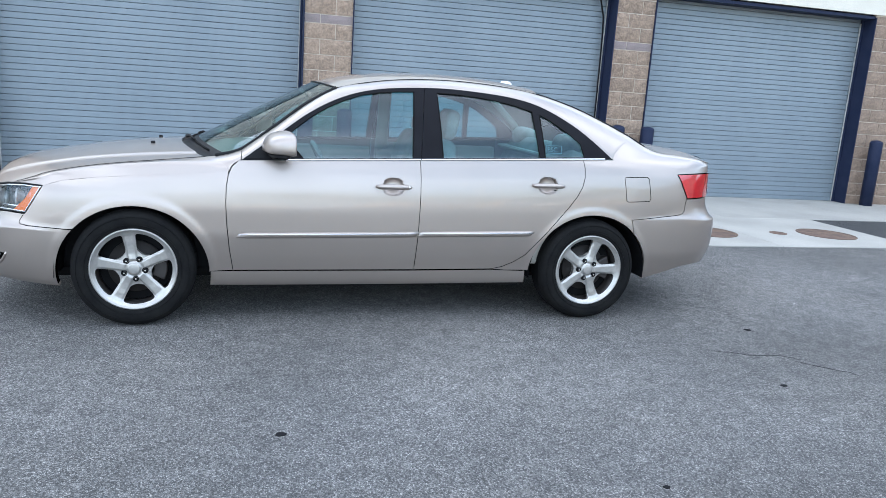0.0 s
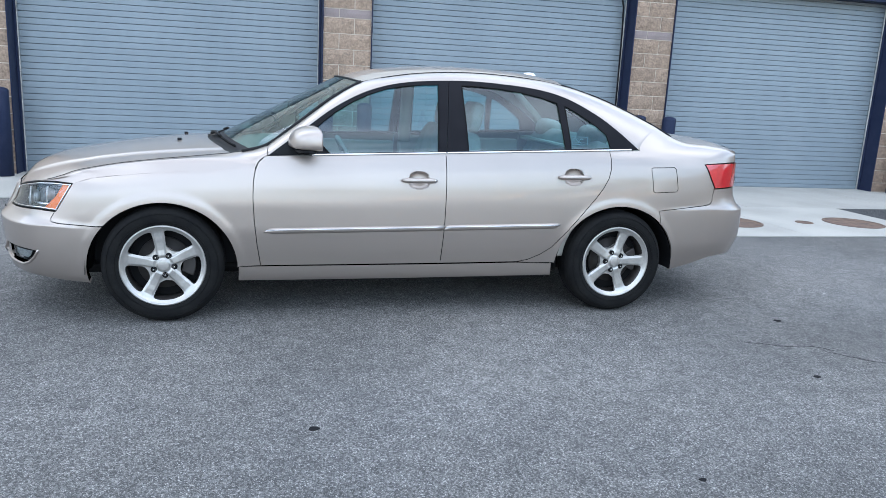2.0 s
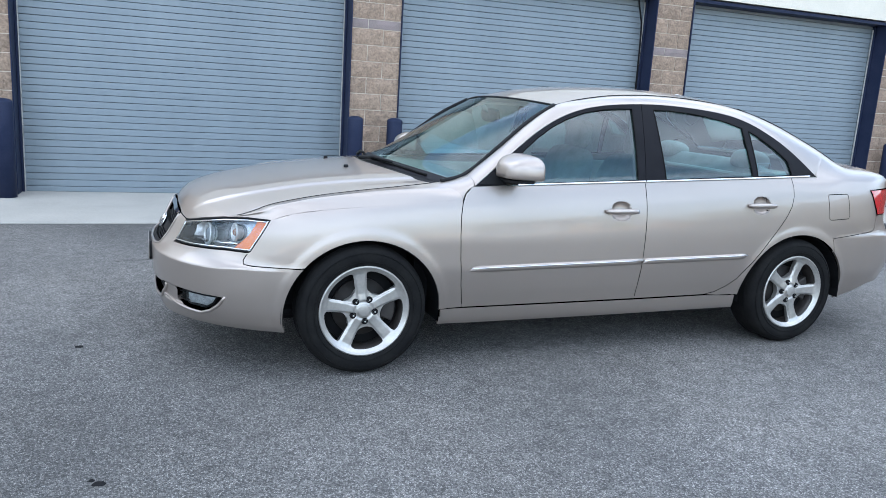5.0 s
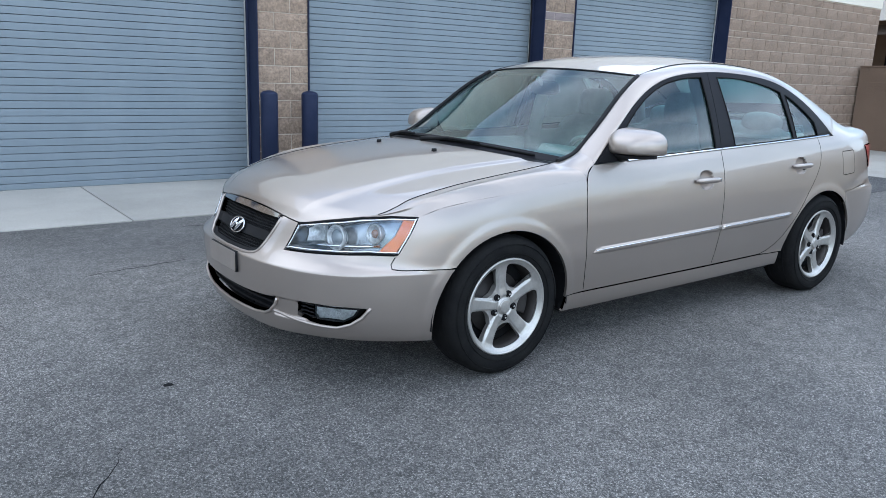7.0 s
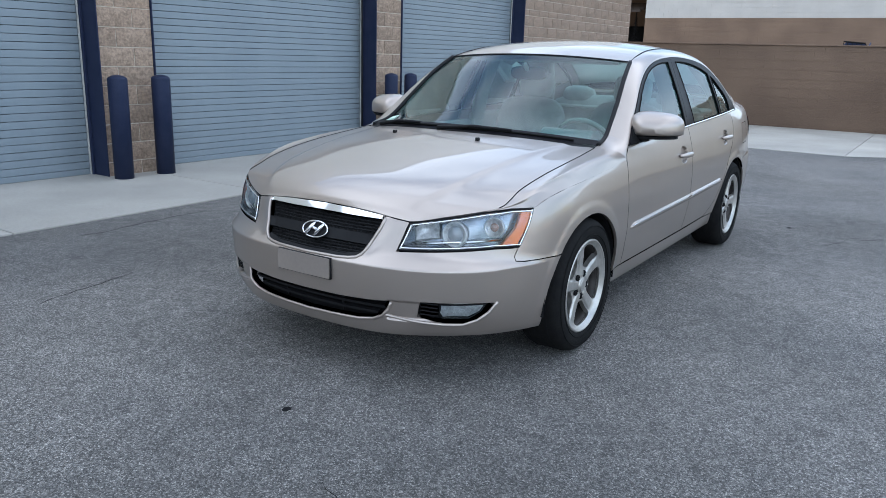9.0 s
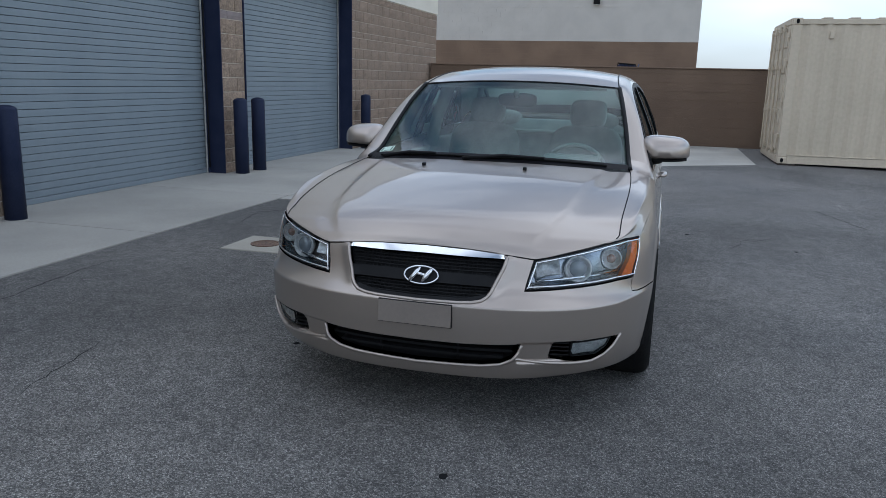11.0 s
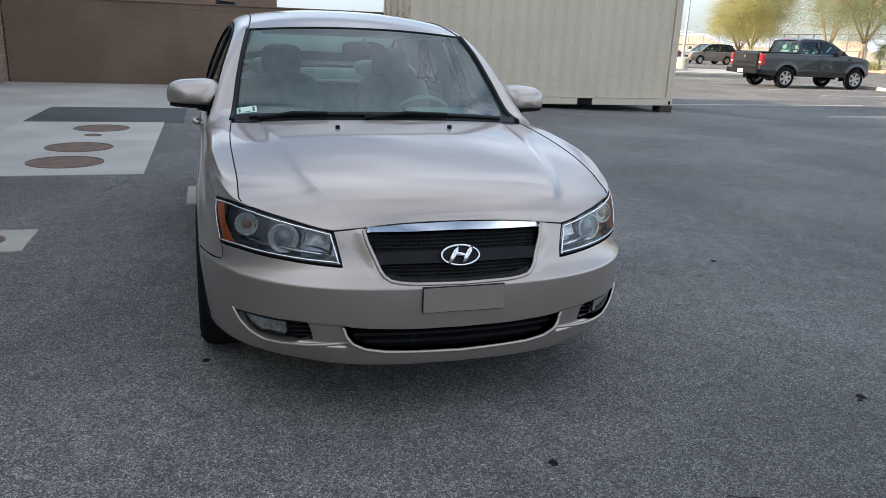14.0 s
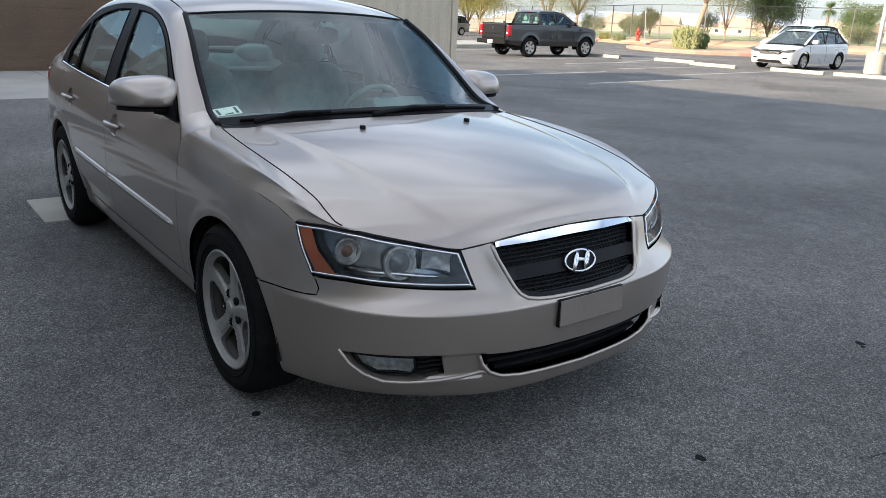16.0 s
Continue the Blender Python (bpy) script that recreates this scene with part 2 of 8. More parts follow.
M = dict(
    asphalt=asphalt_material("asphalt", (0.104, 0.1005, 0.098), (0.150, 0.141, 0.131), (0.40, 0.38, 0.35), 0.56),
    new_asphalt=asphalt_material("dark_asphalt", (0.055, 0.055, 0.057), (0.075, 0.074, 0.074), (0.16, 0.16, 0.16), 0.5),
    desert=surface("desert_soil", (0.42, 0.34, 0.24), (0.36, 0.31, 0.20), scale=0.05, rough=0.95, fine=0.2, bump_scale=4),
    concrete=surface("concrete", (0.385, 0.364, 0.327), (0.31, 0.295, 0.266), scale=0.9, rough=0.85, bump=0.15, bump_scale=120, fine=0.14, per_piece=0.07),
    pale_concrete=surface("pale_concrete", (0.36, 0.335, 0.285), (0.30, 0.28, 0.24), scale=1.5, rough=0.85, bump=0.1, fine=0.08),
    split_block=surface("split_face_block", (0.305, 0.222, 0.162), (0.225, 0.162, 0.118), scale=14, rough=0.95, bump=0.9, bump_scale=38, fine=0.28, per_piece=0.12),
    accent_block=surface("smooth_accent_block", (0.25, 0.20, 0.19), (0.21, 0.17, 0.16), scale=8, rough=0.9, bump=0.2, fine=0.1, per_piece=0.08),
    plain_block=surface("plain_tan_block", (0.262, 0.190, 0.140), (0.215, 0.155, 0.114), scale=3, rough=0.95, bump=0.6, bump_scale=38, fine=0.2, per_piece=0.05),
    brown_block=surface("brown_painted_block", (0.175, 0.117, 0.080), (0.135, 0.09, 0.063), scale=0.9, rough=0.9, bump=0.5, bump_scale=45, fine=0.18),
    brown_joint=surface("brown_painted_joint", (0.185, 0.126, 0.087), (0.15, 0.102, 0.07), scale=3, rough=0.9),
    mortar=surface("mortar", (0.62, 0.55, 0.46), (0.56, 0.49, 0.41), scale=6, rough=0.95, bump=0.2),
    cream=surface("cream_block", (0.66, 0.62, 0.53), (0.60, 0.56, 0.48), scale=1.5, rough=0.9, bump=0.25, bump_scale=50, fine=0.05),
    white_block=surface("white_block", (0.45, 0.43, 0.40), (0.41, 0.39, 0.365), scale=1.5, rough=0.9, bump=0.25, bump_scale=50, fine=0.05),
    shutter=surface("blue_grey_enamel", (0.20, 0.235, 0.26), (0.178, 0.212, 0.238), scale=1.1, rough=0.5, metal=0.1, fine=0.03, bump_scale=20, per_piece=0.02, stretch_by=(1, 1, 0.3)),
    navy=surface("navy_paint", (0.016, 0.022, 0.048), (0.022, 0.028, 0.056), scale=5, rough=0.45, bump=0.05, fine=0.1),
    dark=surface("dark_gap", (0.012, 0.012, 0.013), rough=0.9),
    rust=surface("rusty_iron", (0.155, 0.095, 0.065), (0.10, 0.065, 0.05), scale=9, rough=0.85, bump=0.5, bump_scale=60, fine=0.3),
    container=surface("beige_container_paint", (0.55, 0.462, 0.35), (0.51, 0.43, 0.325), scale=1.2, rough=0.55, bump=0.06, fine=0.05, bump_scale=15),
    timber=surface("dark_timber", (0.05, 0.035, 0.028), (0.035, 0.025, 0.02), scale=6, rough=0.9, bump=0.3),
    line=surface("road_paint", (0.46, 0.45, 0.42), (0.30, 0.295, 0.28), scale=5, rough=0.8, fine=0.2, bump_scale=40),
    red=surface("red_paint", (0.42, 0.045, 0.03), (0.33, 0.05, 0.035), scale=6, rough=0.6),
    red_kerb=surface("faded_red_kerb", (0.45, 0.20, 0.15), (0.40, 0.24, 0.19), scale=3, rough=0.85),
    gravel=surface("tan_gravel", (0.44, 0.32, 0.22), (0.37, 0.27, 0.19), scale=1.5, rough=0.95, bump=0.6, bump_scale=25, fine=0.25),
    steel=surface("galvanised_steel", (0.42, 0.43, 0.44), (0.34, 0.35, 0.36), scale=9, rough=0.45, metal=0.7),
    pole=surface("pale_grey_pole", (0.52, 0.56, 0.60), scale=4, rough=0.5),
    lawn=surface("pale_lawn", (0.20, 0.26, 0.10), (0.28, 0.28, 0.13), scale=0.3, rough=0.95, fine=0.15, bump_scale=6),
    bark=surface("bark", (0.33, 0.25, 0.18), (0.24, 0.18, 0.13), scale=9, rough=0.95, bump=0.6, bump_scale=30, fine=0.2),
    yellow_leaf=surface("yellow_green_leaf", (0.30, 0.28, 0.09), (0.20, 0.20, 0.065), scale=1.4, rough=0.7),
    green_leaf=surface("green_leaf", (0.10, 0.15, 0.045), (0.06, 0.10, 0.03), scale=1.4, rough=0.7),
    grey_leaf=surface("grey_green_leaf", (0.17, 0.20, 0.09), (0.12, 0.14, 0.07), scale=2.0, rough=0.75),
    stucco=surface("pale_stucco", (0.44, 0.37, 0.29), (0.40, 0.34, 0.26), scale=0.4, rough=0.95),
    roof_tile=surface("clay_roof_tile", (0.47, 0.345, 0.265), (0.40, 0.30, 0.23), scale=0.6, rough=0.9, fine=0.15, bump_scale=4),
    # distance haze is painted into the hills as a blue-grey colour
    hill=surface("haze_painted_hills", (0.46, 0.52, 0.62), (0.42, 0.48, 0.58), scale=0.004, rough=1.0),
)


# ---------- mesh helpers ----------
def part(name, bm, material, parent=None, label="", smooth=False, at=None):
    """One bmesh as one object, a child of parent where there is one."""
    me = bpy.data.meshes.new(name)
    bmesh.ops.recalc_face_normals(bm, faces=bm.faces)
    bm.to_mesh(me)
    bm.free()
    for p in me.polygons:
        p.use_smooth = smooth
    me.materials.append(M[material] if isinstance(material, str) else material)
    ob = new(name, me)
    if at is not None:
        ob.matrix_world = at
    if parent is not None:
        ob.parent = parent
    if label:
        tagged(ob, label)
    return ob


def thing(name, label, category, group="", kind="", at=None):
    ob = new(name)
    if at is not None:
        ob.matrix_world = at
    return tagged(ob, label, category, group, kind)


def add_box(bm, x0, x1, y0, y1, z0, z1, bevel=0.0, segments=1):
    b = bmesh.new()
    vs = [b.verts.new((x, y, z)) for z in (z0, z1) for y in (y0, y1) for x in (x0, x1)]
    for f in ((0, 2, 3, 1), (4, 5, 7, 6), (0, 1, 5, 4), (2, 6, 7, 3), (0, 4, 6, 2), (1, 3, 7, 5)):
        b.faces.new([vs[i] for i in f])
    if bevel:
        bmesh.ops.bevel(b, geom=list(b.edges), offset=bevel, segments=segments, affect="EDGES", profile=0.5)
    merge(bm, b)
    return bm


def merge(bm, other, m=None):
    if m is not None:
        other.transform(m)
    me = bpy.data.meshes.new("tmp")
    other.to_mesh(me)
    other.free()
    bm.from_mesh(me)
    bpy.data.meshes.remove(me)


def box(x0, x1, y0, y1, z0, z1, bevel=0.0, segments=1):
    return add_box(bmesh.new(), x0, x1, y0, y1, z0, z1, bevel, segments)


def lathe(profile, steps=24, axis="Z", closed=False):
    """Turns (radius, height) pairs about an axis."""
    bm = bmesh.new()
    rings = []
    for r, h in profile:
        ring = []
        for i in range(steps):
            a = 2 * math.pi * i / steps
            c, s = r * math.cos(a), r * math.sin(a)
            ring.append(bm.verts.new({"Z": (c, s, h), "Y": (c, h, s), "X": (h, c, s)}[axis]))
        rings.append(ring)
    for a, b in zip(rings, rings[1:] + ([rings[0]] if closed else [])):
        for i in range(steps):
            j = (i + 1) % steps
            bm.faces.new((a[i], a[j], b[j], b[i]))
    if not closed:
        for ring in (rings[0], rings[-1]):
            bm.faces.new(ring)
    bmesh.ops.remove_doubles(bm, verts=bm.verts, dist=1e-5)
    return bm


def add_tube(bm, points, radii, sides=8, caps=True):
    """A tube along points, with a radius at each."""
    pts = [Vector(p) for p in points]
    if not isinstance(radii, (list, tuple)):
        radii = [radii] * len(pts)
    rings = []
    for i, p in enumerate(pts):
        d = (pts[min(i + 1, len(pts) - 1)] - pts[max(i - 1, 0)]).normalized()
        side = d.cross(Vector((0, 0, 1)))
        if side.length < 1e-3:
            side = d.cross(Vector((1, 0, 0)))
        side.normalize()
        up = side.cross(d)
        rings.append([bm.verts.new(p + radii[i] * (math.cos(2 * math.pi * k / sides) * side + math.sin(2 * math.pi * k / sides) * up)) for k in range(sides)])
    for a, b in zip(rings, rings[1:]):
        for k in range(sides):
            bm.faces.new((a[k], a[(k + 1) % sides], b[(k + 1) % sides], b[k]))
    if caps:
        bm.faces.new(rings[0])
        bm.faces.new(rings[-1])
    return bm


def prism(outline, h0, h1, axis="Z", bevel=0.0):
    """An outline of (a, b) pairs pushed from h0 to h1 along an axis."""
    bm = bmesh.new()
    place = {"Z": lambda a, b, h: (a, b, h), "Y": lambda a, b, h: (a, h, b), "X": lambda a, b, h: (h, a, b)}[axis]
    lo = [bm.verts.new(place(a, b, h0)) for a, b in outline]
    hi = [bm.verts.new(place(a, b, h1)) for a, b in outline]
    bm.faces.new(lo)
    bm.faces.new(hi)
    for i in range(len(lo)):
        j = (i + 1) % len(lo)
        bm.faces.new((lo[i], lo[j], hi[j], hi[i]))
    if bevel:
        bmesh.ops.recalc_face_normals(bm, faces=bm.faces)
        bmesh.ops.bevel(bm, geom=list(bm.edges), offset=bevel, segments=2, affect="EDGES", profile=0.5)
    return bm


def smooth_step(v):
    v = min(1.0, max(0.0, v))
    return v * v * (3 - 2 * v)


# ---------- ground ----------
def ground_height(x, y):
    """The lot falls a little towards the drain beside the container and the rows of parked cars."""
    return -0.12 * smooth_step((-y - 3.5) / 5.0) * smooth_step((x - 1.0) / 9.0)


def fence_y(x):
    """The line of the fence that bounds the lot."""
    return float(np.interp(x, (-60, 10, 20, 26.5, 34, 42, 60, 100), (-92, -61.5, -55.5, -50.4, -45.2, -47.5, -52, -50)))


def sheet(name, xs, ys, material, lift, label):
    bm = bmesh.new()
    edge = lambda x, y: y if y > -36 else -36 + (y + 36) / 26 * (-36 - (fence_y(x) + 0.8))
    grid = [[bm.verts.new((x, edge(x, y), ground_height(x, y) + lift)) for x in xs] for y in ys]
    for a, b in zip(grid, grid[1:]):
        for i in range(len(xs) - 1):
            bm.faces.new((a[i], a[i + 1], b[i + 1], b[i]))
    return tagged(part(name, bm, material, smooth=True), label, name.replace("_", " "), kind="structure")


far = [-2600, -900, -300, -120]
def desert_height(x, y):
    """Below the lot, level past the fence, then a long fall to the plain."""
    past = fence_y(x) - y
    away = max(abs(x) - 75, y - 40)
    return -0.45 + 0.45 * smooth_step((past - 0.5) / 5) - 1.3 * smooth_step((past - 50) / 120) - 0.8 * smooth_step(away / 60)



wide = [-2600, -1200, -500, -350, -250, -200, -150, -120, -100, -85] + [v * 8.0 for v in range(-9, 14)] + [112, 125, 150, 200, 250, 350, 500, 1200, 2600]
land = bmesh.new()
net = [[land.verts.new((x, y, desert_height(x, y))) for x in wide] for y in sorted(wide)]
for a, b in zip(net, net[1:]):
    for i in range(len(wide) - 1):
        land.faces.new((a[i], a[i + 1], b[i + 1], b[i]))
tagged(part("ground", land, "desert", smooth=True), "tan desert soil reaching the far hills", "ground", kind="structure")
lot_x = [-60, -40, -25, -15] + [v * 1.0 for v in range(-10, 30)] + [35, 42, 50, 60]
lot_y = [-62, -55, -48, -42] + [v * 1.0 for v in range(-36, 12)] + [16, 20, 26]
sheet("parking_lot", lot_x, lot_y, "asphalt", 0.0, "worn grey asphalt with pale stone chips")

# ---------- concrete flatwork ----------
APRON_TILT = -0.012


def slab(parent, x0, x1, y0, y1, top=0.012, material="concrete", gap=0.006):
    return part("slab", prism([(x0 + gap, y0), (x1 - gap, y0 + APRON_TILT * (x1 - x0)), (x1 - gap, y1), (x0 + gap, y1)], -0.12, top, bevel=0.004), material, parent)


apron = tagged(new("apron"), "pale concrete apron along the roller doors", "apron", kind="structure")
x = -23.76
while x < 13.6:
    x1 = min(x + 2.43, 13.79)
    slab(apron, x, x1, 3.36 + APRON_TILT * x, 5.6)
    x = x1
pad = tagged(new("manhole_pad"), "pale concrete pad holding four rusty covers", "concrete pad", kind="structure")
for x0, x1 in ((2.74, 4.85), (4.85, 6.75)):
    part("slab", prism([(x0 + 0.004, 1.46), (x1 - 0.004, 1.46), (x1 - 0.004, 3.31), (x0 + 0.004, 3.31)], -0.12, 0.010, bevel=0.004), "concrete", pad)
strip = tagged(new("far_apron"), "pale concrete walk beside the brown block wall", "concrete walk", kind="structure")
for y0, y1 in ((1.35, 3.30), (-0.9, 1.35), (-2.6, -0.9)):
    part("slab", prism([(8.75 + (1.1 if y0 < -2 else 0), y0 + 0.006), (13.79, y0 + 0.006), (13.79, y1 - 0.006), (8.75, y1 - 0.006)], -0.16, 0.008, bevel=0.004), "concrete", strip)
part("patch", prism([(6.76, 1.2), (8.74, 1.2), (8.74, 3.29), (6.76, 3.29)], -0.1, 0.004), "new_asphalt",
     tagged(new("asphalt_patch"), "dark asphalt strip between concrete pads", "asphalt patch", kind="structure"))


def cover(x, y, r, name="manhole_cover", label="rusty round iron cover set in concrete"):
    t = thing(name, label, "manhole cover", "covers in the ground", at=pose(x, y, 0.010))
    part("rim", lathe([(r, -0.01), (r, 0.006), (r - 0.02, 0.006), (r - 0.024, -0.002), (r - 0.03, -0.01)], 36), "rust", t)
    part("lid", lathe([(r - 0.026, -0.008), (r - 0.026, 0.002), (r * 0.55, 0.004), (r * 0.5, 0.001), (0.04, 0.004), (0.001, 0.004)], 36), "rust", t)
    return t


for cx, cy, r in ((3.44, 2.23, 0.355), (4.42, 2.24, 0.35), (6.06, 2.2, 0.34)):
    cover(cx, cy, r)
cover(5.39, 2.22, 0.10, "small_cover", "small rusty round cover in concrete")
for x0, x1, y0, y1, lid in ((0.24, 0.77, 1.98, 2.52, True), (1.45, 2.15, 0.42, 1.05, False)):
    u = thing("utility_pad", "square concrete collar flush with the asphalt", "utility pad", "utility pads")
    part("collar", box(x0, x1, y0, y1, -0.1, 0.009, 0.004), "pale_concrete", u)
    if lid:
        c = cover((x0 + x1) / 2, (y0 + y1) / 2, 0.125, "small_cover", "small rusty round cover in a square collar")

# ---------- roller-door building ----------
BUILD = Matrix.Translation((0.03, 5.15, 0)) @ pose(0, 0, 0, 0, 0, -0.9) @ Matrix.Translation((-0.03, 0, 0))
DOORS = ((-3.72, 0.035), (0.667, 4.46), (5.07, 8.94))
DOOR_H, COURSE = 3.0, 0.2
building = tagged(new("wall_garage"), "tan split-face block building with roller doors", "building", kind="structure")
building.matrix_world = BUILD
solid = bmesh.new()
edges = [-26.0] + [v for d in DOORS for v in d] + [14.4]
for i in range(0, len(edges), 2):
    add_box(solid, edges[i], edges[i + 1], 0.019, 0.45, -0.2, DOOR_H + 0.02)
part("mortar_core", solid, "mortar", building)
part("upper_wall", box(-26, 14.4, -0.012, 0.45, DOOR_H + 0.02, 5.45), "cream", building, "cream painted block above the doors")
part("end_wall", box(13.95, 14.4, 0.45, 12, -0.2, 5.45), "cream", building)
part("roof_deck", box(-26, 13.95, 0.45, 12, 5.0, 5.2), "cream", building)
part("coping", box(-26.05, 14.45, -0.05, 0.5, 5.45, 5.53, 0.01), "cream", building)
part("floor_slab", box(-26, 13.95, 0.45, 12, -0.2, 0.0), "concrete", building)
part("back_wall", box(-26, 13.95, 11.6, 12, 0.0, 5.0), "cream", building)

bays = [(-3.72 - 1.85, -3.72), (0.035, 0.667), (4.46, 5.07), (8.94, 14.4)]
block_meshes = {}


def block_mesh(length, height, material, key):
    """A split-face block with an uneven front, made once for each size."""
    k = (round(length, 3), round(height, 3), key, material)
    if k not in block_meshes:
        r = random.Random(int(length * 1000) + key * 17)
        bm = bmesh.new()
        nx, nz = max(2, round(length / 0.1)), 3 if height > 0.12 else 2
        amp = 0.009 if height > 0.12 else 0.001
        front = [[bm.verts.new((length * i / nx, 0.0 if (i in (0, nx) or j in (0, nz)) else -0.004 - r.random() * amp * 1.0, height * j / nz)) for i in range(nx + 1)] for j in range(nz + 1)]
        for a, b in zip(front, front[1:]):
            for i in range(nx):
                bm.faces.new((a[i], a[i + 1], b[i + 1], b[i]))
        loop = front[0] + [row[-1] for row in front[1:]] + front[-1][-2::-1] + [row[0] for row in front[-2:0:-1]]
        back = [bm.verts.new((v.co.x, 0.05, v.co.z)) for v in loop]
        for i in range(len(loop)):
            j = (i + 1) % len(loop)
            bm.faces.new((loop[i], back[i], back[j], loop[j]))
        bmesh.ops.recalc_face_normals(bm, faces=bm.faces)
        me = bpy.data.meshes.new("block")
        bm.to_mesh(me)
        bm.free()
        me.materials.append(M[material])
        block_meshes[k] = me
    return block_meshes[k]


def courses():
    z, k = 0.0, 0
    while z < DOOR_H - 0.02:
        if abs(z - 2.16) < 0.02:
            yield z, 0.105, k, True
            z += 0.115
        else:
            h = 0.15 if k == 0 else COURSE - 0.01
            yield z + (0.0 if k == 0 else 0.0), min(h, DOOR_H - z), k, False
            z += h + 0.01
        k += 1


def lay_blocks():
    for a, b in bays:
        for z, h, k, accent in courses():
            x = a + 0.004
            first = 0.198 if k % 2 else 0.398
            while x < b - 0.02:
                w = min(first if x < a + 0.01 else 0.398, b - 0.004 - x)
                if b - 0.004 - x - w < 0.05:
                    w = b - 0.004 - x
                plain = a > 8
                ob = new("block", block_mesh(w, h, "plain_block" if plain else "accent_block" if accent else "split_block", random.randrange(3) + (3 if plain else 0)))
                ob.parent = building
                ob.location = (x, 0.012, z)
                x += w + 0.01


def roller_door(i, a, b):
    """A slatted steel shutter in its navy channel frame."""
    d = tagged(new(f"door_{i}"), "closed blue-grey steel roller shutter in navy frame", "roller door", kind="structure")
    d.matrix_world = BUILD
    pitch, depth = 0.0768, 0.30
    prof = [(0.0, 0.007), (0.0012, -0.0055), (0.004, -0.0078), (0.038, -0.0084), (0.0695, -0.0076), (0.0722, -0.0055), (0.0732, 0.007)]
    bm = bmesh.new()
    rows = [[bm.verts.new((x, depth + v, h)) for h, v in prof] for x in (a + 0.03, b - 0.03)]
    rows += [[bm.verts.new((x, depth + 0.012, h)) for h in (0.0, pitch - 0.003)] for x in (a + 0.03, b - 0.03)]
    for j in range(len(prof) - 1):
        bm.faces.new((rows[0][j], rows[1][j], rows[1][j + 1], rows[0][j + 1]))
    bm.faces.new((rows[2][0], rows[3][0], rows[3][1], rows[2][1]))
    bmesh.ops.recalc_face_normals(bm, faces=bm.faces)
    me = bpy.data.meshes.new("slat")
    bm.to_mesh(me)
    bm.free()
    me.materials.append(M["shutter"])
    me.polygons.foreach_set("use_smooth", [False] * len(me.polygons))
    z = 0.075
    while z < DOOR_H - 0.05:
        s = new("slat", me)
        s.parent = d
        s.location = (0, 0, z)
        z += pitch
    part("bottom_bar", box(a + 0.03, b - 0.03, depth - 0.02, depth + 0.02, 0.012, 0.072, 0.006), "shutter", d)
    for x, s in ((a, 1), (b, -1)):
        lo, hi = sorted((x, x + s * 0.014))
        part("jamb", box(lo, hi, -0.012, 0.34, 0.0, DOOR_H - 0.02, 0.003), "navy", d)
        lo, hi = sorted((x + s * 0.015, x + s * 0.040))
        part("guide", box(lo, hi, 0.23, 0.262, 0.0, DOOR_H - 0.04, 0.003), "navy", d, "narrow steel guide rail")
        part("seal", box(x + s * 0.047 - 0.005, x + s * 0.047 + 0.005, 0.255, 0.275, 0.0, DOOR_H - 0.1), "line", d, "pale weather strip")
    part("head", box(a + 0.016, b - 0.016, 0.02, 0.33, DOOR_H - 0.045, DOOR_H + 0.0), "navy", d)
    part("backing", box(a, b, 0.36, 0.40, 0.0, DOOR_H), "dark", d)


for i, (a, b) in enumerate(DOORS):
    roller_door(i + 1, a, b)

# corner guard cable that hangs beside the middle door
hose = thing("hanging_cable", "thin dark cable hanging beside a roller door", "cable")
part("cable", add_tube(bmesh.new(), [BUILD @ Vector(p) for p in ((4.25, 0.20, 3.0), (4.27, 0.19, 2.85), (4.34, 0.19, 2.6), (4.355, 0.19, 2.3), (4.36, 0.19, 1.9), (4.365, 0.19, 1.2), (4.365, 0.19, 0.1))], 0.012, 6), "dark", hose, smooth=True)


def bollard(x, y):
    b = thing("bollard", "navy painted steel bollard with rounded top", "bollard", "bollards by the doors", at=pose(x, y, 0.0))
    prof = [(0.098, -0.05), (0.098, 1.035)] + [(0.098 * math.cos(a), 1.035 + 0.045 * math.sin(a)) for a in (0.3, 0.6, 0.9, 1.2, 1.45)] + [(0.002, 1.08)]
    part("post", lathe(prof, 28), "navy", b, smooth=True)
    part("footing", lathe([(0.125, -0.02), (0.125, 0.014), (0.10, 0.018), (0.097, 0.018)], 24), "concrete", b)
    return b


for bx in (-4.24, -3.78, 0.06, 0.57, 4.56, 5.04, 9.17):
    bollard(bx, 4.92 - 0.012 * bx)


# ---------- brown wall, white building, recess ----------
def block_wall(name, label, length, z0, z1, material, mat_core, at, thick=0.2, course=0.2, unit=0.4, joint=0.013, cat="wall"):
    w = tagged(new(name), label, cat, kind="structure")
    w.matrix_world = at
    part("core", box(0.002, length - 0.002, 0.005, thick - 0.005, z0, z1 - 0.002), mat_core, w)
    bm = bmesh.new()
    z, k = z0, 0
    while z < z1 - 0.03:
        h = min(course, z1 - z)
        x = 0.0
        w0 = unit / 2 if k % 2 else unit
        while x < length - 0.01:
            ww = min(w0 if x == 0.0 else unit, length - x)
            add_box_fast(bm, x + joint / 4, x + ww - joint / 4, random.uniform(-0.0015, 0.001), thick, z + joint / 2, z + h - joint / 2)
            x += ww
        z += h
        k += 1
    tagged(part("blockwork", bm, material, w), kind="stuff")
    return w


